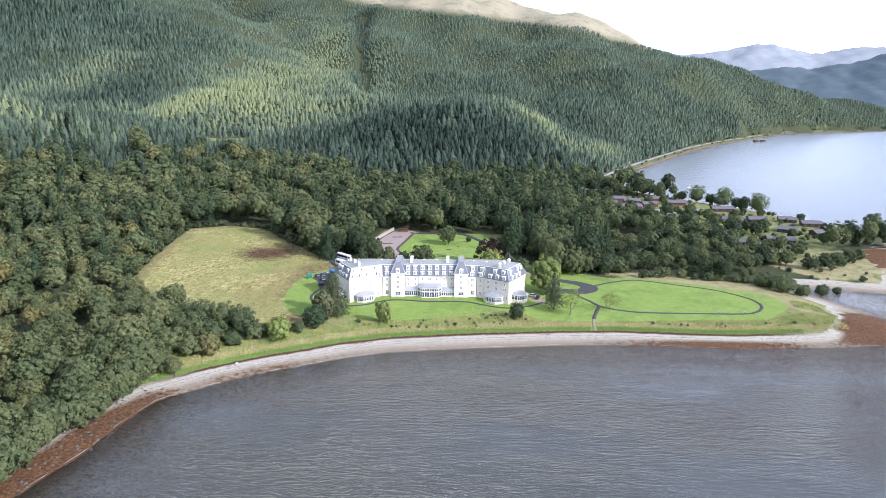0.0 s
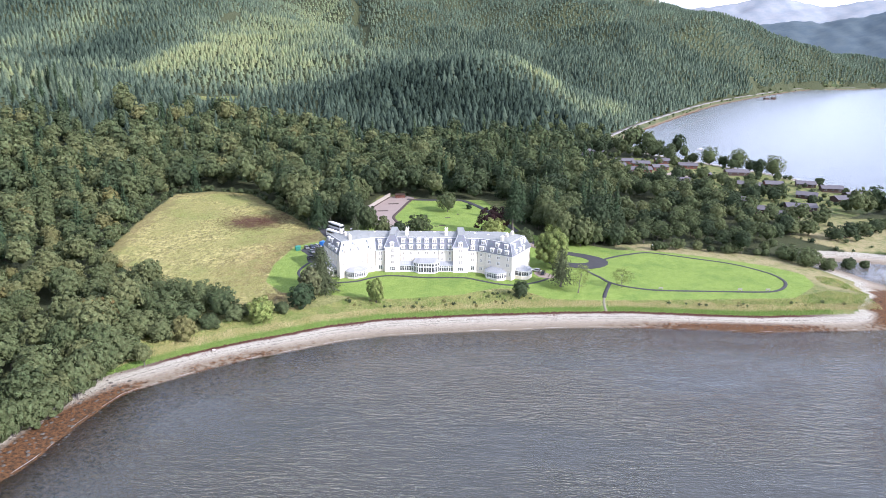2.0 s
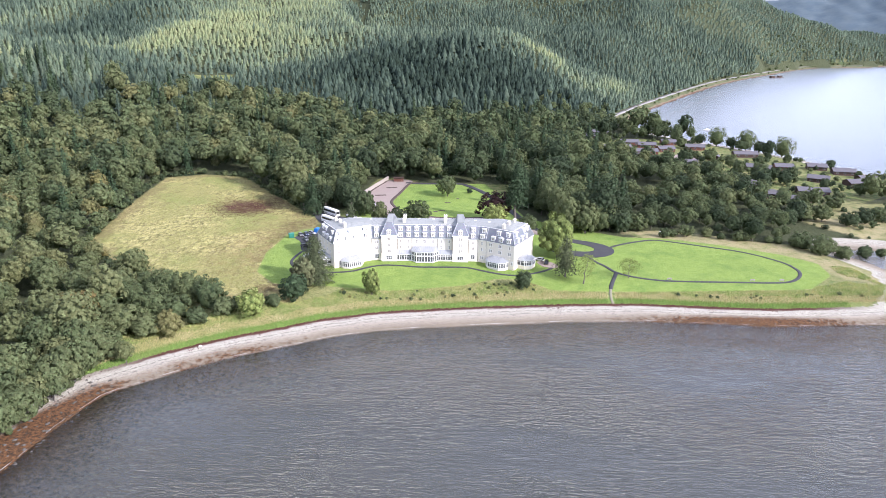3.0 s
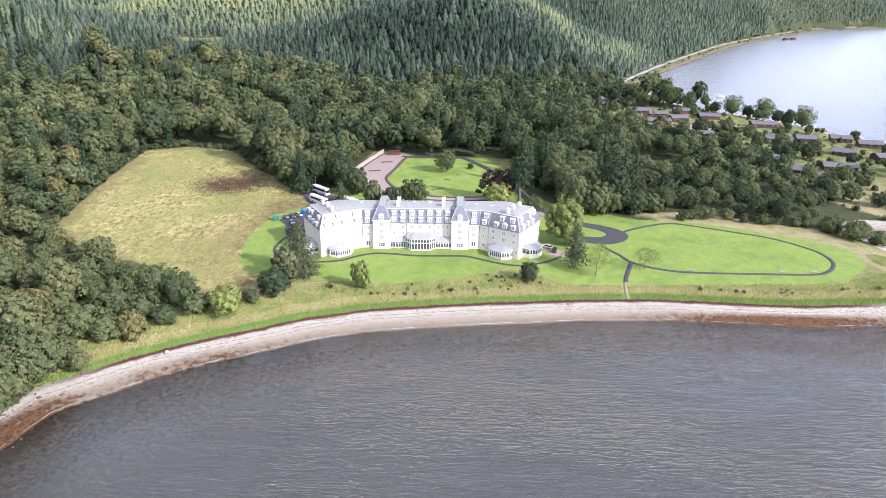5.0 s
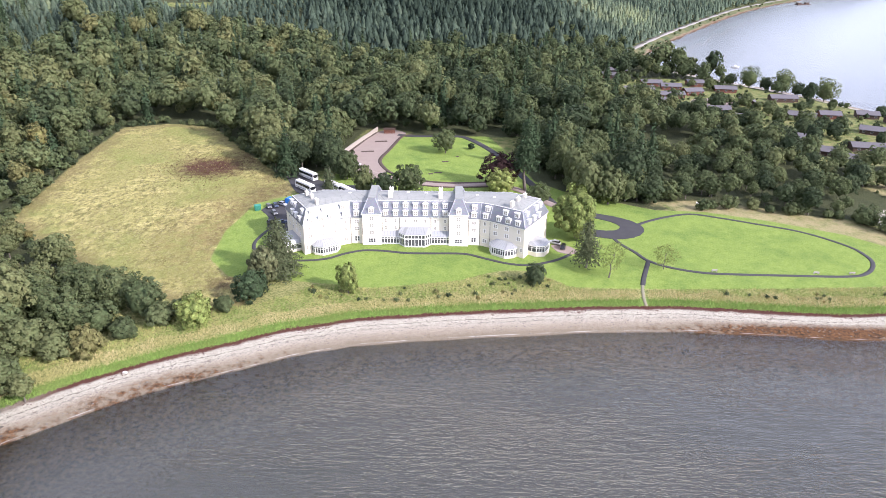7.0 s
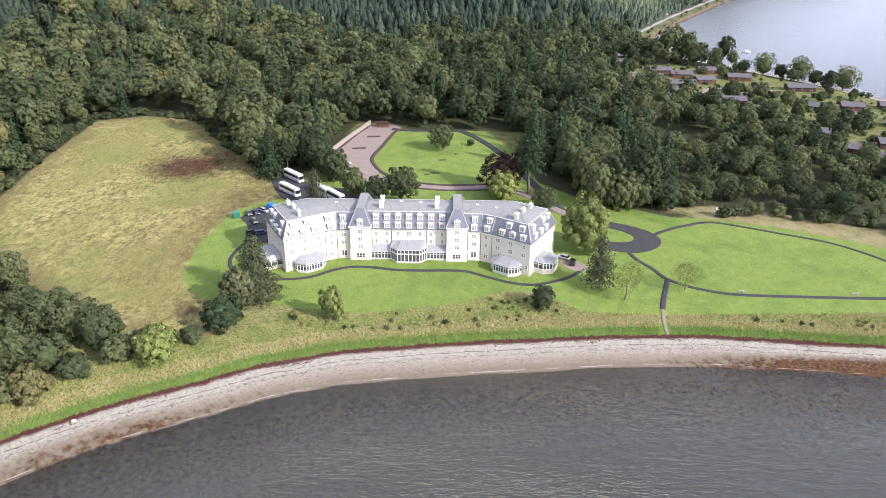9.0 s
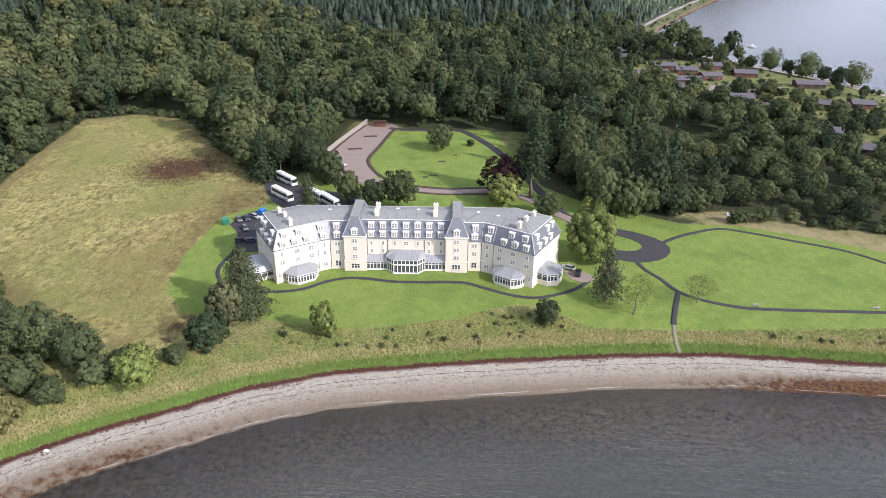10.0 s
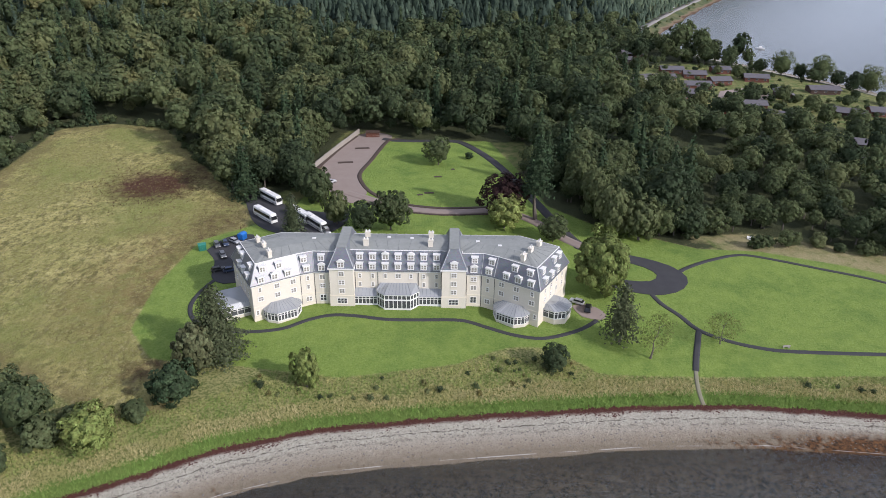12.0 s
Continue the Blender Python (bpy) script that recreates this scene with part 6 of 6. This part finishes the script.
def coach(x, y, turn):
    root = tagged(new("coach"), "white touring coach with dark windows on asphalt", "bus", "coaches behind the hotel")
    root.matrix_basis = pose(x, y, ground_z(x, y) + 0.14, 0, 0, turn)
    bm = bmesh.new()
    loft(bm, [[(px, -1.24, 0.35), (px, 1.24, 0.35), (px, 1.27, 2.0), (px, 1.1, top), (px, 0.8, top + 0.1), (px, -0.8, top + 0.1), (px, -1.1, top), (px, -1.27, 2.0)]
              for px, top in ((-6.0, 3.25), (-5.8, 3.45), (5.5, 3.45), (5.95, 2.9), (6.05, 1.2))])
    part("body", bm, COACH_WHITE, root)
    for s in (-1, 1):
        bm = bmesh.new()
        for k in range(6):
            box(bm, -5.5 + k * 1.8, s * 1.2, 1.75, -3.82 + k * 1.8, s * 1.285, 2.85)
        part("side_windows", bm, CAR_GLASS, root, "dark tinted side glazing")
        bm = bmesh.new()
        box(bm, -5.9, s * 1.22, 0.75, 5.4, s * 1.262, 0.95)
        part("trim_stripe", bm, GREY, root)
        bm = bmesh.new()
        box(bm, 5.95, s * 1.25 - 0.08, 2.1, 6.3, s * 1.45 + 0.08, 2.7)
        part("mirror", bm, BLACK, root)
    bm = bmesh.new()
    loft(bm, [[(5.83, -1.1, 3.05), (5.83, 1.1, 3.05), (6.06, 1.1, 1.45), (6.06, -1.1, 1.45)], [(5.93, -1.1, 3.05), (5.93, 1.1, 3.05), (6.13, 1.1, 1.45), (6.13, -1.1, 1.45)]])
    part("windscreen", bm, CAR_GLASS, root)
    bm = bmesh.new()
    box(bm, -3.5, -0.7, 3.5, -1.6, 0.7, 3.72)
    part("roof_unit", bm, COACH_WHITE, root)
    for px in (-3.4, 3.6):
        for py in (-1.15, 1.15):
            wheel(root, px, py, 0.5)


for x, y, turn in ((-51, 76.5, -46), (-49, 59.5, -46), (-36.5, 59.5, -50), (-30, 52.5, -50)):
    coach(x, y, turn)


def skip(x, y, turn, color, label, name):
    root = tagged(new(name), label, "container")
    root.matrix_basis = pose(x, y, ground_z(x, y), 0, 0, turn) @ Matrix.Diagonal((0.6, 0.85, 1.05, 1))
    bm = bmesh.new()
    prism(bm, [(-1.9, -1.1), (1.9, -1.1), (1.9, 1.1), (-1.9, 1.1)], 0.0, 2.0, [(-2.1, -1.25), (2.1, -1.25), (2.1, 1.25), (-2.1, 1.25)])
    part("body", bm, color, root)
    for k in range(5):
        bm = bmesh.new()
        box(bm, -1.7 + k * 0.82, -1.32, 0.1, -1.58 + k * 0.82, -1.1, 1.95)
        part("rib", bm, color, root)
    bm = bmesh.new()
    prism(bm, [(-2.15, -1.3), (2.15, -1.3), (2.15, 1.3), (-2.15, 1.3)], 2.0, 2.35, [(-2.1, -0.2), (2.1, -0.2), (2.1, 0.2), (-2.1, 0.2)])
    part("lid", bm, color, root)


skip(-63.5, 34.5, 25, paint("green_enamel", (0.03, 0.20, 0.15), 0.5), "green lidded waste skip on the meadow's edge", "waste_skip")
skip(-52.6, 42.5, 70, paint("blue_enamel", (0.02, 0.16, 0.50), 0.5), "bright blue container beside the car park", "storage_container")


def bench(x, y, turn):
    root = tagged(new("bench"), "pale stone garden bench beside the loop path", "bench", "benches along the loop path")
    root.matrix_basis = pose(x, y, ground_z(x, y), 0, 0, turn)
    bm = bmesh.new()
    box(bm, -0.9, -0.25, 0.4, 0.9, 0.25, 0.5)
    part("seat", bm, STONE, root)
    bm = bmesh.new()
    box(bm, -0.9, 0.2, 0.5, 0.9, 0.3, 0.95)
    part("backrest", bm, STONE, root)
    for s in (-0.7, 0.7):
        bm = bmesh.new()
        box(bm, s - 0.12, -0.22, -0.1, s + 0.12, 0.22, 0.4)
        part("leg", bm, STONE, root)


for x, y in ((104.2, -14.6), (138.1, -15.2), (150.2, -15)):
    bench(x, y, 180)

# pale garden wall along the gravel car park
bm = bmesh.new()
wall_line = [(-43, 104), (-41, 112), (-38.5, 122), (-35, 136), (-31, 150), (-28, 161)]
for (ax, ay), (bx, by) in zip(wall_line, wall_line[1:]):
    m = facade((ax, ay), (bx, by))
    length = math.hypot(bx - ax, by - ay)
    z = min(ground_z(ax, ay), ground_z(bx, by))
    box(bm, 0, -0.2, z - 0.5, length + 0.05, 0.2, z + 2.3, m)
    box(bm, 0, -0.28, z + 2.3, length + 0.05, 0.28, z + 2.45, m)
garden_wall = tagged(part("garden_wall", bm, plain("old_limewash", (0.26, 0.235, 0.205), (0.36, 0.33, 0.29), 0.6, 0.9), None), "weathered pale wall beside the gravel car park", "wall", kind="structure")

shed = tagged(new("bin_shelter"), "dark timber bin shelter at the car park's end", "shed")
shed.matrix_basis = pose(-21, 157, ground_z(-21, 157), 0, 0, 5)
for x in (-3, 3):
    for y in (-1.6, 1.6):
        bm = bmesh.new()
        box(bm, x - 0.1, y - 0.1, -0.2, x + 0.1, y + 0.1, 2.3)
        part("post", bm, TIMBER_DARK, shed)
bm = bmesh.new()
prism(bm, [(-3.4, -2), (3.4, -2), (3.4, 2), (-3.4, 2)], 2.3, 2.5)
part("roof", bm, TIMBER_DARK, shed)
for k in range(14):
    bm = bmesh.new()
    box(bm, -3.1 + k * 0.45, -1.72, 0.05, -2.75 + k * 0.45, -1.66, 1.9)
    part("slat", bm, TIMBER, shed)
bm = bmesh.new()
box(bm, -3.05, 1.5, 0.0, 3.05, 1.58, 2.2)
part("back_wall", bm, TIMBER_DARK, shed)

pole = tagged(new("telegraph_pole"), "grey wooden telegraph pole at the wood's edge", "pole")
pole.matrix_basis = pose(-172, 122, ground_z(-172, 122))
bm = bmesh.new()
cylinder(bm, 0.16, 0.11, -0.5, 9)
part("post", bm, BARK, pole)
bm = bmesh.new()
box(bm, -0.9, -0.08, 8.2, 0.9, 0.08, 8.4)
part("crossarm", bm, BARK, pole)


# Holiday cabins on the point.
def cabin(x, y, turn, long=9.0, wide=6.5, wood=None, dark=False, walls=2.5):
    root = tagged(new("holiday_cabin"), "dark brown timber cabin with a low grey roof" if dark else "red-brown timber cabin with a low grey roof", "cabin", "holiday cabins on the point")
    root.matrix_basis = pose(x, y, ground_z(x, y) + 0.1, 0, 0, turn)
    wood = wood or (TIMBER_DARK if dark else TIMBER)
    a, b = long / 2, wide / 2
    bm = bmesh.new()
    box(bm, -a, -b, -0.8, a, b, walls)
    prism(bm, [(-b, walls), (b, walls), (0, walls + 1.5)], -a, a, None, Matrix(((0, 0, 1, 0), (1, 0, 0, 0), (0, 1, 0, 0), (0, 0, 0, 1))))
    part("wall", bm, wood, root)
    bm = bmesh.new()
    for s in (-1, 1):
        loft(bm, [[(px, s * (b + 0.6), walls - 0.2), (px, 0, walls + 1.62), (px, 0, walls + 1.8), (px, s * (b + 0.6), walls - 0.04)] for px in (-a - 0.6, a + 0.6)])
    part("roof", bm, CABIN_ROOF, root)
    for k in range(3):
        bm = bmesh.new()
        px = -a + long * (k + 0.5) / 3
        box(bm, px - 0.75, -b - 0.06, 0.7, px + 0.75, -b + 0.02, 1.9)
        w = part("window", bm, STONE, root)
        bm = bmesh.new()
        box(bm, px - 0.65, -b - 0.08, 0.8, px + 0.65, -b - 0.05, 1.8)
        part("pane", bm, GLASS, w)
    bm = bmesh.new()
    box(bm, -a, -b - 1.8, -0.1, a * 0.6, -b, 0.05)
    deck = part("veranda", bm, wood, root)
    for k in range(6):
        bm = bmesh.new()
        px = -a + 0.1 + k * (1.6 * a - 0.2) / 5
        box(bm, px - 0.06, -b - 1.78, 0.05, px + 0.06, -b - 1.66, 1.0)
        part("rail_post", bm, wood, deck)
    bm = bmesh.new()
    box(bm, -a, -b - 1.78, 0.95, a * 0.6, -b - 1.66, 1.05)
    part("rail", bm, wood, deck)


for x, y, turn, long, dark in CABINS:
    cabin(x, y, turn, long * 1.4, 9.2, None, dark)
cabin(136, 288, 14, 13, 6.0, WHITE)
apron("cabin_yard", [(178, 262), (196, 272), (208, 268), (200, 246), (184, 238), (172, 244)], GRAVEL, "gravel yard between the cabins")
for x, y, turn, m, text in ((190, 258, 30, DARK_BLUE, "dark car parked between the cabins"), (196, 256, 40, SILVER, "silver car parked between the cabins"), (214, 176, 10, SILVER, "pale car beside a cabin"),
                            (118, 350, 0, COACH_WHITE, "white car on the cabin road")):
    car(x, y, turn, m, text)

# white chapel-like stone tower among the far trees
bm = bmesh.new()
box(bm, -1.6, -1.6, -1, 1.6, 1.6, 8)
prism(bm, [(-1.7, -1.7), (1.7, -1.7), (1.7, 1.7), (-1.7, 1.7)], 8, 11, [(-0.1, -0.1), (0.1, -0.1), (0.1, 0.1), (-0.1, 0.1)])
chapel = tagged(part("stone_tower", bm, RENDER, None), "slim white tower rising from the far trees", "tower")
chapel.location = (111.7, 384.3, ground_z(111.7, 384.3))

# boat and pier on the far water
boat = tagged(new("motor_boat"), "small white motor boat at anchor", "boat")
boat.matrix_basis = pose(268, 433, 0, 0, 0, 160)
bm = bmesh.new()
loft(bm, [[(px, -w, -0.4), (px, w, -0.4), (px, w * 1.15, 1.0), (px, -w * 1.15, 1.0)] for px, w in ((-3.4, 1.1), (-1, 1.3), (1.8, 1.0), (3.8, 0.1))])
part("hull", bm, WHITE, boat)
bm = bmesh.new()
loft(bm, [[(px, -0.8, 1.0), (px, 0.8, 1.0), (px + sh, 0.7, 2.1), (px + sh, -0.7, 2.1)] for px, sh in ((-1.4, 0), (1.4, -0.6))])
part("cabin", bm, WHITE, boat)
dinghy = tagged(new("dinghy"), "upturned white dinghy at the edge of the wood", "boat")
dinghy.matrix_basis = pose(120, 51, ground_z(120, 51), 0, 0, -20)
bm = bmesh.new()
loft(bm, [[(px, -w, 0.0), (px, -w * 0.7, 0.55), (px, 0, 0.8), (px, w * 0.7, 0.55), (px, w, 0.0)] for px, w in ((-2.2, 0.75), (-0.8, 0.95), (1.0, 0.85), (2.4, 0.1))])
part("hull", bm, WHITE, dinghy)
bm = bmesh.new()
box(bm, -2.2, -0.04, 0.76, 2.0, 0.04, 0.88)
part("keel", bm, WHITE, dinghy)
for x, y in ((238, 610), (250, 632)):
    car(x, y, 60, COACH_WHITE, "white van on the far shore road", 1.9, "van")
pier = tagged(new("mussel_raft"), "dark floating raft off the far shore", "raft")
pier.matrix_basis = pose(626, 1118, 0, 0, 0, 20)
bm = bmesh.new()
box(bm, -14, -4, -0.3, 14, 4, 0.7)
part("deck", bm, TIMBER_DARK, pier)
for px in (-9, 8):
    bm = bmesh.new()
    box(bm, px - 4, -2.5, 0.7, px + 4, 2.5, 3.4)
    part("hut", bm, TIMBER_DARK, pier)

# The far shore: a bank of weed, shingle and rough grass, with the road along its top.
far_line = smooth_line([tuple(p) for p in COAST[31:41]], 12)


def bank_strip(name, profile, material, label, category, lift=0.0):
    """A strip along the far shore; profile: rows of distance inland and height (None: as the land)."""
    verts, ds = [], []
    for i, p in enumerate(far_line):
        way = (far_line[min(i + 1, len(far_line) - 1)] - far_line[max(i - 1, 0)]).normalized()
        for d, z in profile:
            q = p + Vector((-way.y, way.x)) * d
            verts.append((q.x, q.y, (ground_z(q.x, q.y) + 0.6 if z is None else z + 0.25 * math.sin(i * 1.3 + d)) + lift))
            ds.append(d)
    k = len(profile)
    faces = [(a + j, a + j + 1, a + k + j + 1, a + k + j) for a in range(0, (len(far_line) - 1) * k, k) for j in range(k - 1)]
    return tagged(new(name, mesh_from(name, verts, [f[::-1] for f in faces], material, True, {"inland": ds})), label, category, kind="structure")


n = Nodes("far_bank", 0.95, 0, 0.2)
inland = n.math("ADD", n.attribute("inland"), n.span(n.noise(0.05, 5), 0.2, 0.8, -5, 5))
color = n.mix(n.span(inland, 1.5, 4.0), (0.10, 0.06, 0.035), (0.19, 0.145, 0.095))
color = n.mix(n.span(inland, 4.0, 7.0), color, n.mix(n.span(n.noise(0.08, 5), 0.4, 0.6), (0.06, 0.085, 0.035), (0.12, 0.12, 0.055)))
bank_strip("far_shore", ((-14, -2.4), (0, 0.0), (4, 0.6), (9, 1.3), (13, 2.6), (15, 2.9), (22, 3.0), (25, 3.3), (31, 4.6), (46, None)), n.done(color), "weedy shingle shore with a grass verge", "ground")
bank_strip("shore_road", ((14.9, 2.4), (15, 2.95), (18.5, 3.1), (22, 3.0), (22.1, 2.4)), plain("pale_road", (0.20, 0.19, 0.18), (0.26, 0.25, 0.235), 0.1, 0.9), "pale road along the far shore", "road", 0.18)


# Distant mountains beyond the head of the loch, their haze painted into the base colours.
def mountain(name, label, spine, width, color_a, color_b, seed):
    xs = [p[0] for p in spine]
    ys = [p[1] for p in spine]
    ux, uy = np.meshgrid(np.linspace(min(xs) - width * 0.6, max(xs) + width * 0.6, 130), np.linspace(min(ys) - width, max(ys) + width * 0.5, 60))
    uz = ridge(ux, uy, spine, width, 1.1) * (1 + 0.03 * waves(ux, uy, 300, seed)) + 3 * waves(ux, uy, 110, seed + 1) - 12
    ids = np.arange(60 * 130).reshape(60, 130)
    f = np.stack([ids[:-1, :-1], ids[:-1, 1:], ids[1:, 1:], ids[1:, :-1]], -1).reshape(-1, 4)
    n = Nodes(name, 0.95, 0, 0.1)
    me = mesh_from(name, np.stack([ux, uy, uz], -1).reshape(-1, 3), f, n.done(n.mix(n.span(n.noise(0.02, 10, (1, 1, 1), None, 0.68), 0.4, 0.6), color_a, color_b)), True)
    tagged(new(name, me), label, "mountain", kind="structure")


mountain("distant_hill", "wooded hill across the loch, blue-grey with painted haze", [(980, 3000, 90), (1111, 2930, 166), (1211, 2890, 198), (1274, 2870, 188), (1414, 2810, 200), (1509, 2765, 196), (1625, 2700, 222), (1800, 2620, 270), (2100, 2600, 330)], 700, (0.072, 0.102, 0.122), (0.092, 0.122, 0.135), 81)
mountain("backdrop", "far mountain range, pale with painted haze", [(1000, 4200, 230), (1345, 4130, 306), (1500, 4080, 318), (1638, 4020, 336), (1747, 3980, 358), (1830, 3950, 358), (1925, 3900, 325), (2029, 3850, 305), (2186, 3770, 330), (2500, 3650, 350)], 900, (0.215, 0.25, 0.28), (0.265, 0.285, 0.30), 91)


# Tall grass, weed and stones: far too many to count.
rng = np.random.default_rng(23)


def tuft(rng, blades, height, width):
    """A tuft of bent blades, all in triangles."""
    verts, tris = [], []
    for k in range(blades):
        a, r = rng.uniform(0, 6.28), rng.uniform(0, 0.35)
        foot = np.array([math.cos(a) * r, math.sin(a) * r, -0.1])
        b = rng.uniform(0, 6.28)
        side = np.array([math.cos(b), math.sin(b), 0]) * width
        tip = foot + np.array([rng.normal(0, 0.3), rng.normal(0, 0.3), height * rng.uniform(0.7, 1.2)])
        base = len(verts)
        verts += [foot - side, foot + side, tip + side * 0.4, tip - side * 0.4]
        tris += [(base, base + 1, base + 2), (base, base + 2, base + 3)]
    return np.array(verts), np.array(tris)


def grass_material(name, a, b, c):
    n = Nodes(name, 0.85, 0, 0.15)
    color = n.mix(n.attribute("tint"), a, b)
    color = n.mix(n.span(n.noise(0.16, 5), 0.46, 0.58, 0, 0.9), color, c)
    return n.done(n.shift(color, 0.5, 1.0, n.span(n.island(), 0, 1, 0.78, 1.16)))


def sow(name, label, px, py, low, high, templates, material, category="grass", sink=0.0):
    rows = np.stack([px, py, land(px, py) - sink, rng.uniform(low, high, len(px)), rng.integers(0, len(templates), len(px)), rng.uniform(0, 6.28, len(px)), rng.uniform(0, 1, len(px))], -1)
    return scatter(name, rows, templates, material, label, category)


tufts = [tuft(rng, 8, 1.0, 0.06) for _ in range(6)]
px, py = spread(rng, -100, 200, -100, 5, 0.64)
d, g = inside_by(px, py, COAST), inside_by(px, py, GARDEN)
path_gap = np.abs(px - 77.1 - (py + 30) * 0.16) > 1.4
keep = (d > 15.2) & (g < -0.3) & (d < 31 + 4 * waves(px, py, 30, 3)) & path_gap & (px < 190)
reeds = keep & (d < 20.5 + 1.5 * waves(px, py, 25, 4))
sow("reed_band", "dry straw-coloured reeds along the bank", px[reeds], py[reeds], 0.5, 0.85, tufts, grass_material("dry_reeds", (0.50, 0.44, 0.23), (0.43, 0.385, 0.185), (0.36, 0.345, 0.14)))
keep &= ~reeds
sow("bank_grass", "rough mixed grass below the lawn", px[keep], py[keep], 0.3, 0.8, tufts, grass_material("rough_grass", (0.28, 0.36, 0.10), (0.42, 0.385, 0.16), (0.19, 0.28, 0.07)))
keep = (d > 12.2) & (d < 15.8) & path_gap & (px < 168)
sow("shore_weeds", "bright green weeds above the wrack line", px[keep], py[keep], 0.5, 0.95, tufts, grass_material("green_weeds", (0.16, 0.27, 0.058), (0.23, 0.345, 0.09), (0.20, 0.28, 0.075)))
px, py = np.concatenate([rng.normal(38, 7.5, 30), rng.uniform(-35, 35, 24), rng.uniform(100, 180, 24)]), np.concatenate([rng.normal(-25.5, 2.6, 30), rng.uniform(-38, -31, 24), rng.uniform(-34, -28, 24)])
keep = (inside_by(px, py, GARDEN) < 0) & (inside_by(px, py, COAST) > 18)
sow("bramble_patch", "dark green brambles in the rough bank", px[keep], py[keep], 0.4, 1.0, scrub_templates, LEAF, "shrubs", 0.3)
px, py = rng.uniform(-180, -42, 16000), rng.uniform(-52, 180, 16000)
keep = (inside_by(px, py, FIELD) > 0.5) & (inside_by(px, py, GARDEN) < -0.5)
sow("meadow_grass", "uncut hay meadow grass", px[keep], py[keep], 0.25, 0.55, tufts, grass_material("hay_grass", (0.42, 0.37, 0.18), (0.26, 0.25, 0.09), (0.17, 0.165, 0.06)))
px, py = rng.normal(-100, 13, 2200), rng.normal(91, 13, 2200)
px, py = np.concatenate([px, rng.uniform(-75, -45, 700)]), np.concatenate([py, rng.uniform(50, 160, 700)])
keep = (inside_by(px, py, FIELD) > 0.5) & (waves(px, py, 12, 19) > -0.35) & ((np.hypot((px + 100) / 30, (py - 91) / 32) < 1) | (inside_by(px, py, FIELD) < 9))
sow("bracken_patch", "dark red-brown dying bracken in the meadow", px[keep], py[keep], 0.25, 0.6, tufts, grass_material("dead_bracken", (0.10, 0.05, 0.03), (0.07, 0.035, 0.024), (0.13, 0.09, 0.045)), "bracken")


def pebble(rng):
    bm = bmesh.new()
    bmesh.ops.create_icosphere(bm, subdivisions=1, radius=1)
    v = np.array([w.co[:] for w in bm.verts]) * rng.uniform(0.7, 1.2, (len(bm.verts), 1)) * np.array([1, 0.8, 0.55])
    f = np.array([[w.index for w in q.verts] for q in bm.faces])
    bm.free()
    return v, f


pebbles = [pebble(rng) for _ in range(4)]
px, py = spread(rng, -110, 215, -180, -10, 1.5)
d = inside_by(px, py, COAST)
keep = (d > -4) & (d < 11) & (px > -84) & (rng.uniform(0, 1, len(px)) < 0.55)
sow("beach_stones", "loose grey stones on the shingle", px[keep], py[keep], 0.08, 0.34, pebbles, plain("beach_stone", (0.09, 0.08, 0.07), (0.30, 0.28, 0.25), 0.9, 0.9), "stones")
px, py = spread(rng, -105, 190, -150, -5, 0.5)
d = inside_by(px, py, COAST) + 0.8 * waves(px, py, 14, 9)
keep = (d > 10.4) & (d < 12.3) & (rng.uniform(0, 1, len(px)) < 0.75 * np.clip((170 - px) / 30, 0, 1) * np.clip((px + 84) / 30, 0.1, 1))
sow("wrack_line", "dried red-brown seaweed along the high-water mark", px[keep], py[keep], 0.12, 0.36, pebbles, plain("dry_wrack", (0.055, 0.018, 0.015), (0.11, 0.045, 0.035), 0.8, 0.9), "seaweed", 0.05)
px, py = spread(rng, -112, -88, -185, -100, 2.2)
d = inside_by(px, py, COAST)
keep = (d > -3) & (d < 14) & (rng.uniform(0, 1, len(px)) < 0.7)
sow("shore_rocks", "rough rocks below the overhanging trees", px[keep], py[keep], 0.3, 1.0, pebbles, plain("dark_rock", (0.055, 0.05, 0.042), (0.12, 0.105, 0.085), 0.9, 0.9), "stones", 0.2)
v, f = pebble(rng)
boulder = tagged(new("boulder", mesh_from("boulder", v * 0.75, f, plain("pale_boulder", (0.6, 0.58, 0.54), (0.7, 0.68, 0.64), 1, 0.9))), "single white boulder on the shingle beach", "boulder")
boulder.location = (-70, -77.8, ground_z(-70, -77.8) + 0.45)
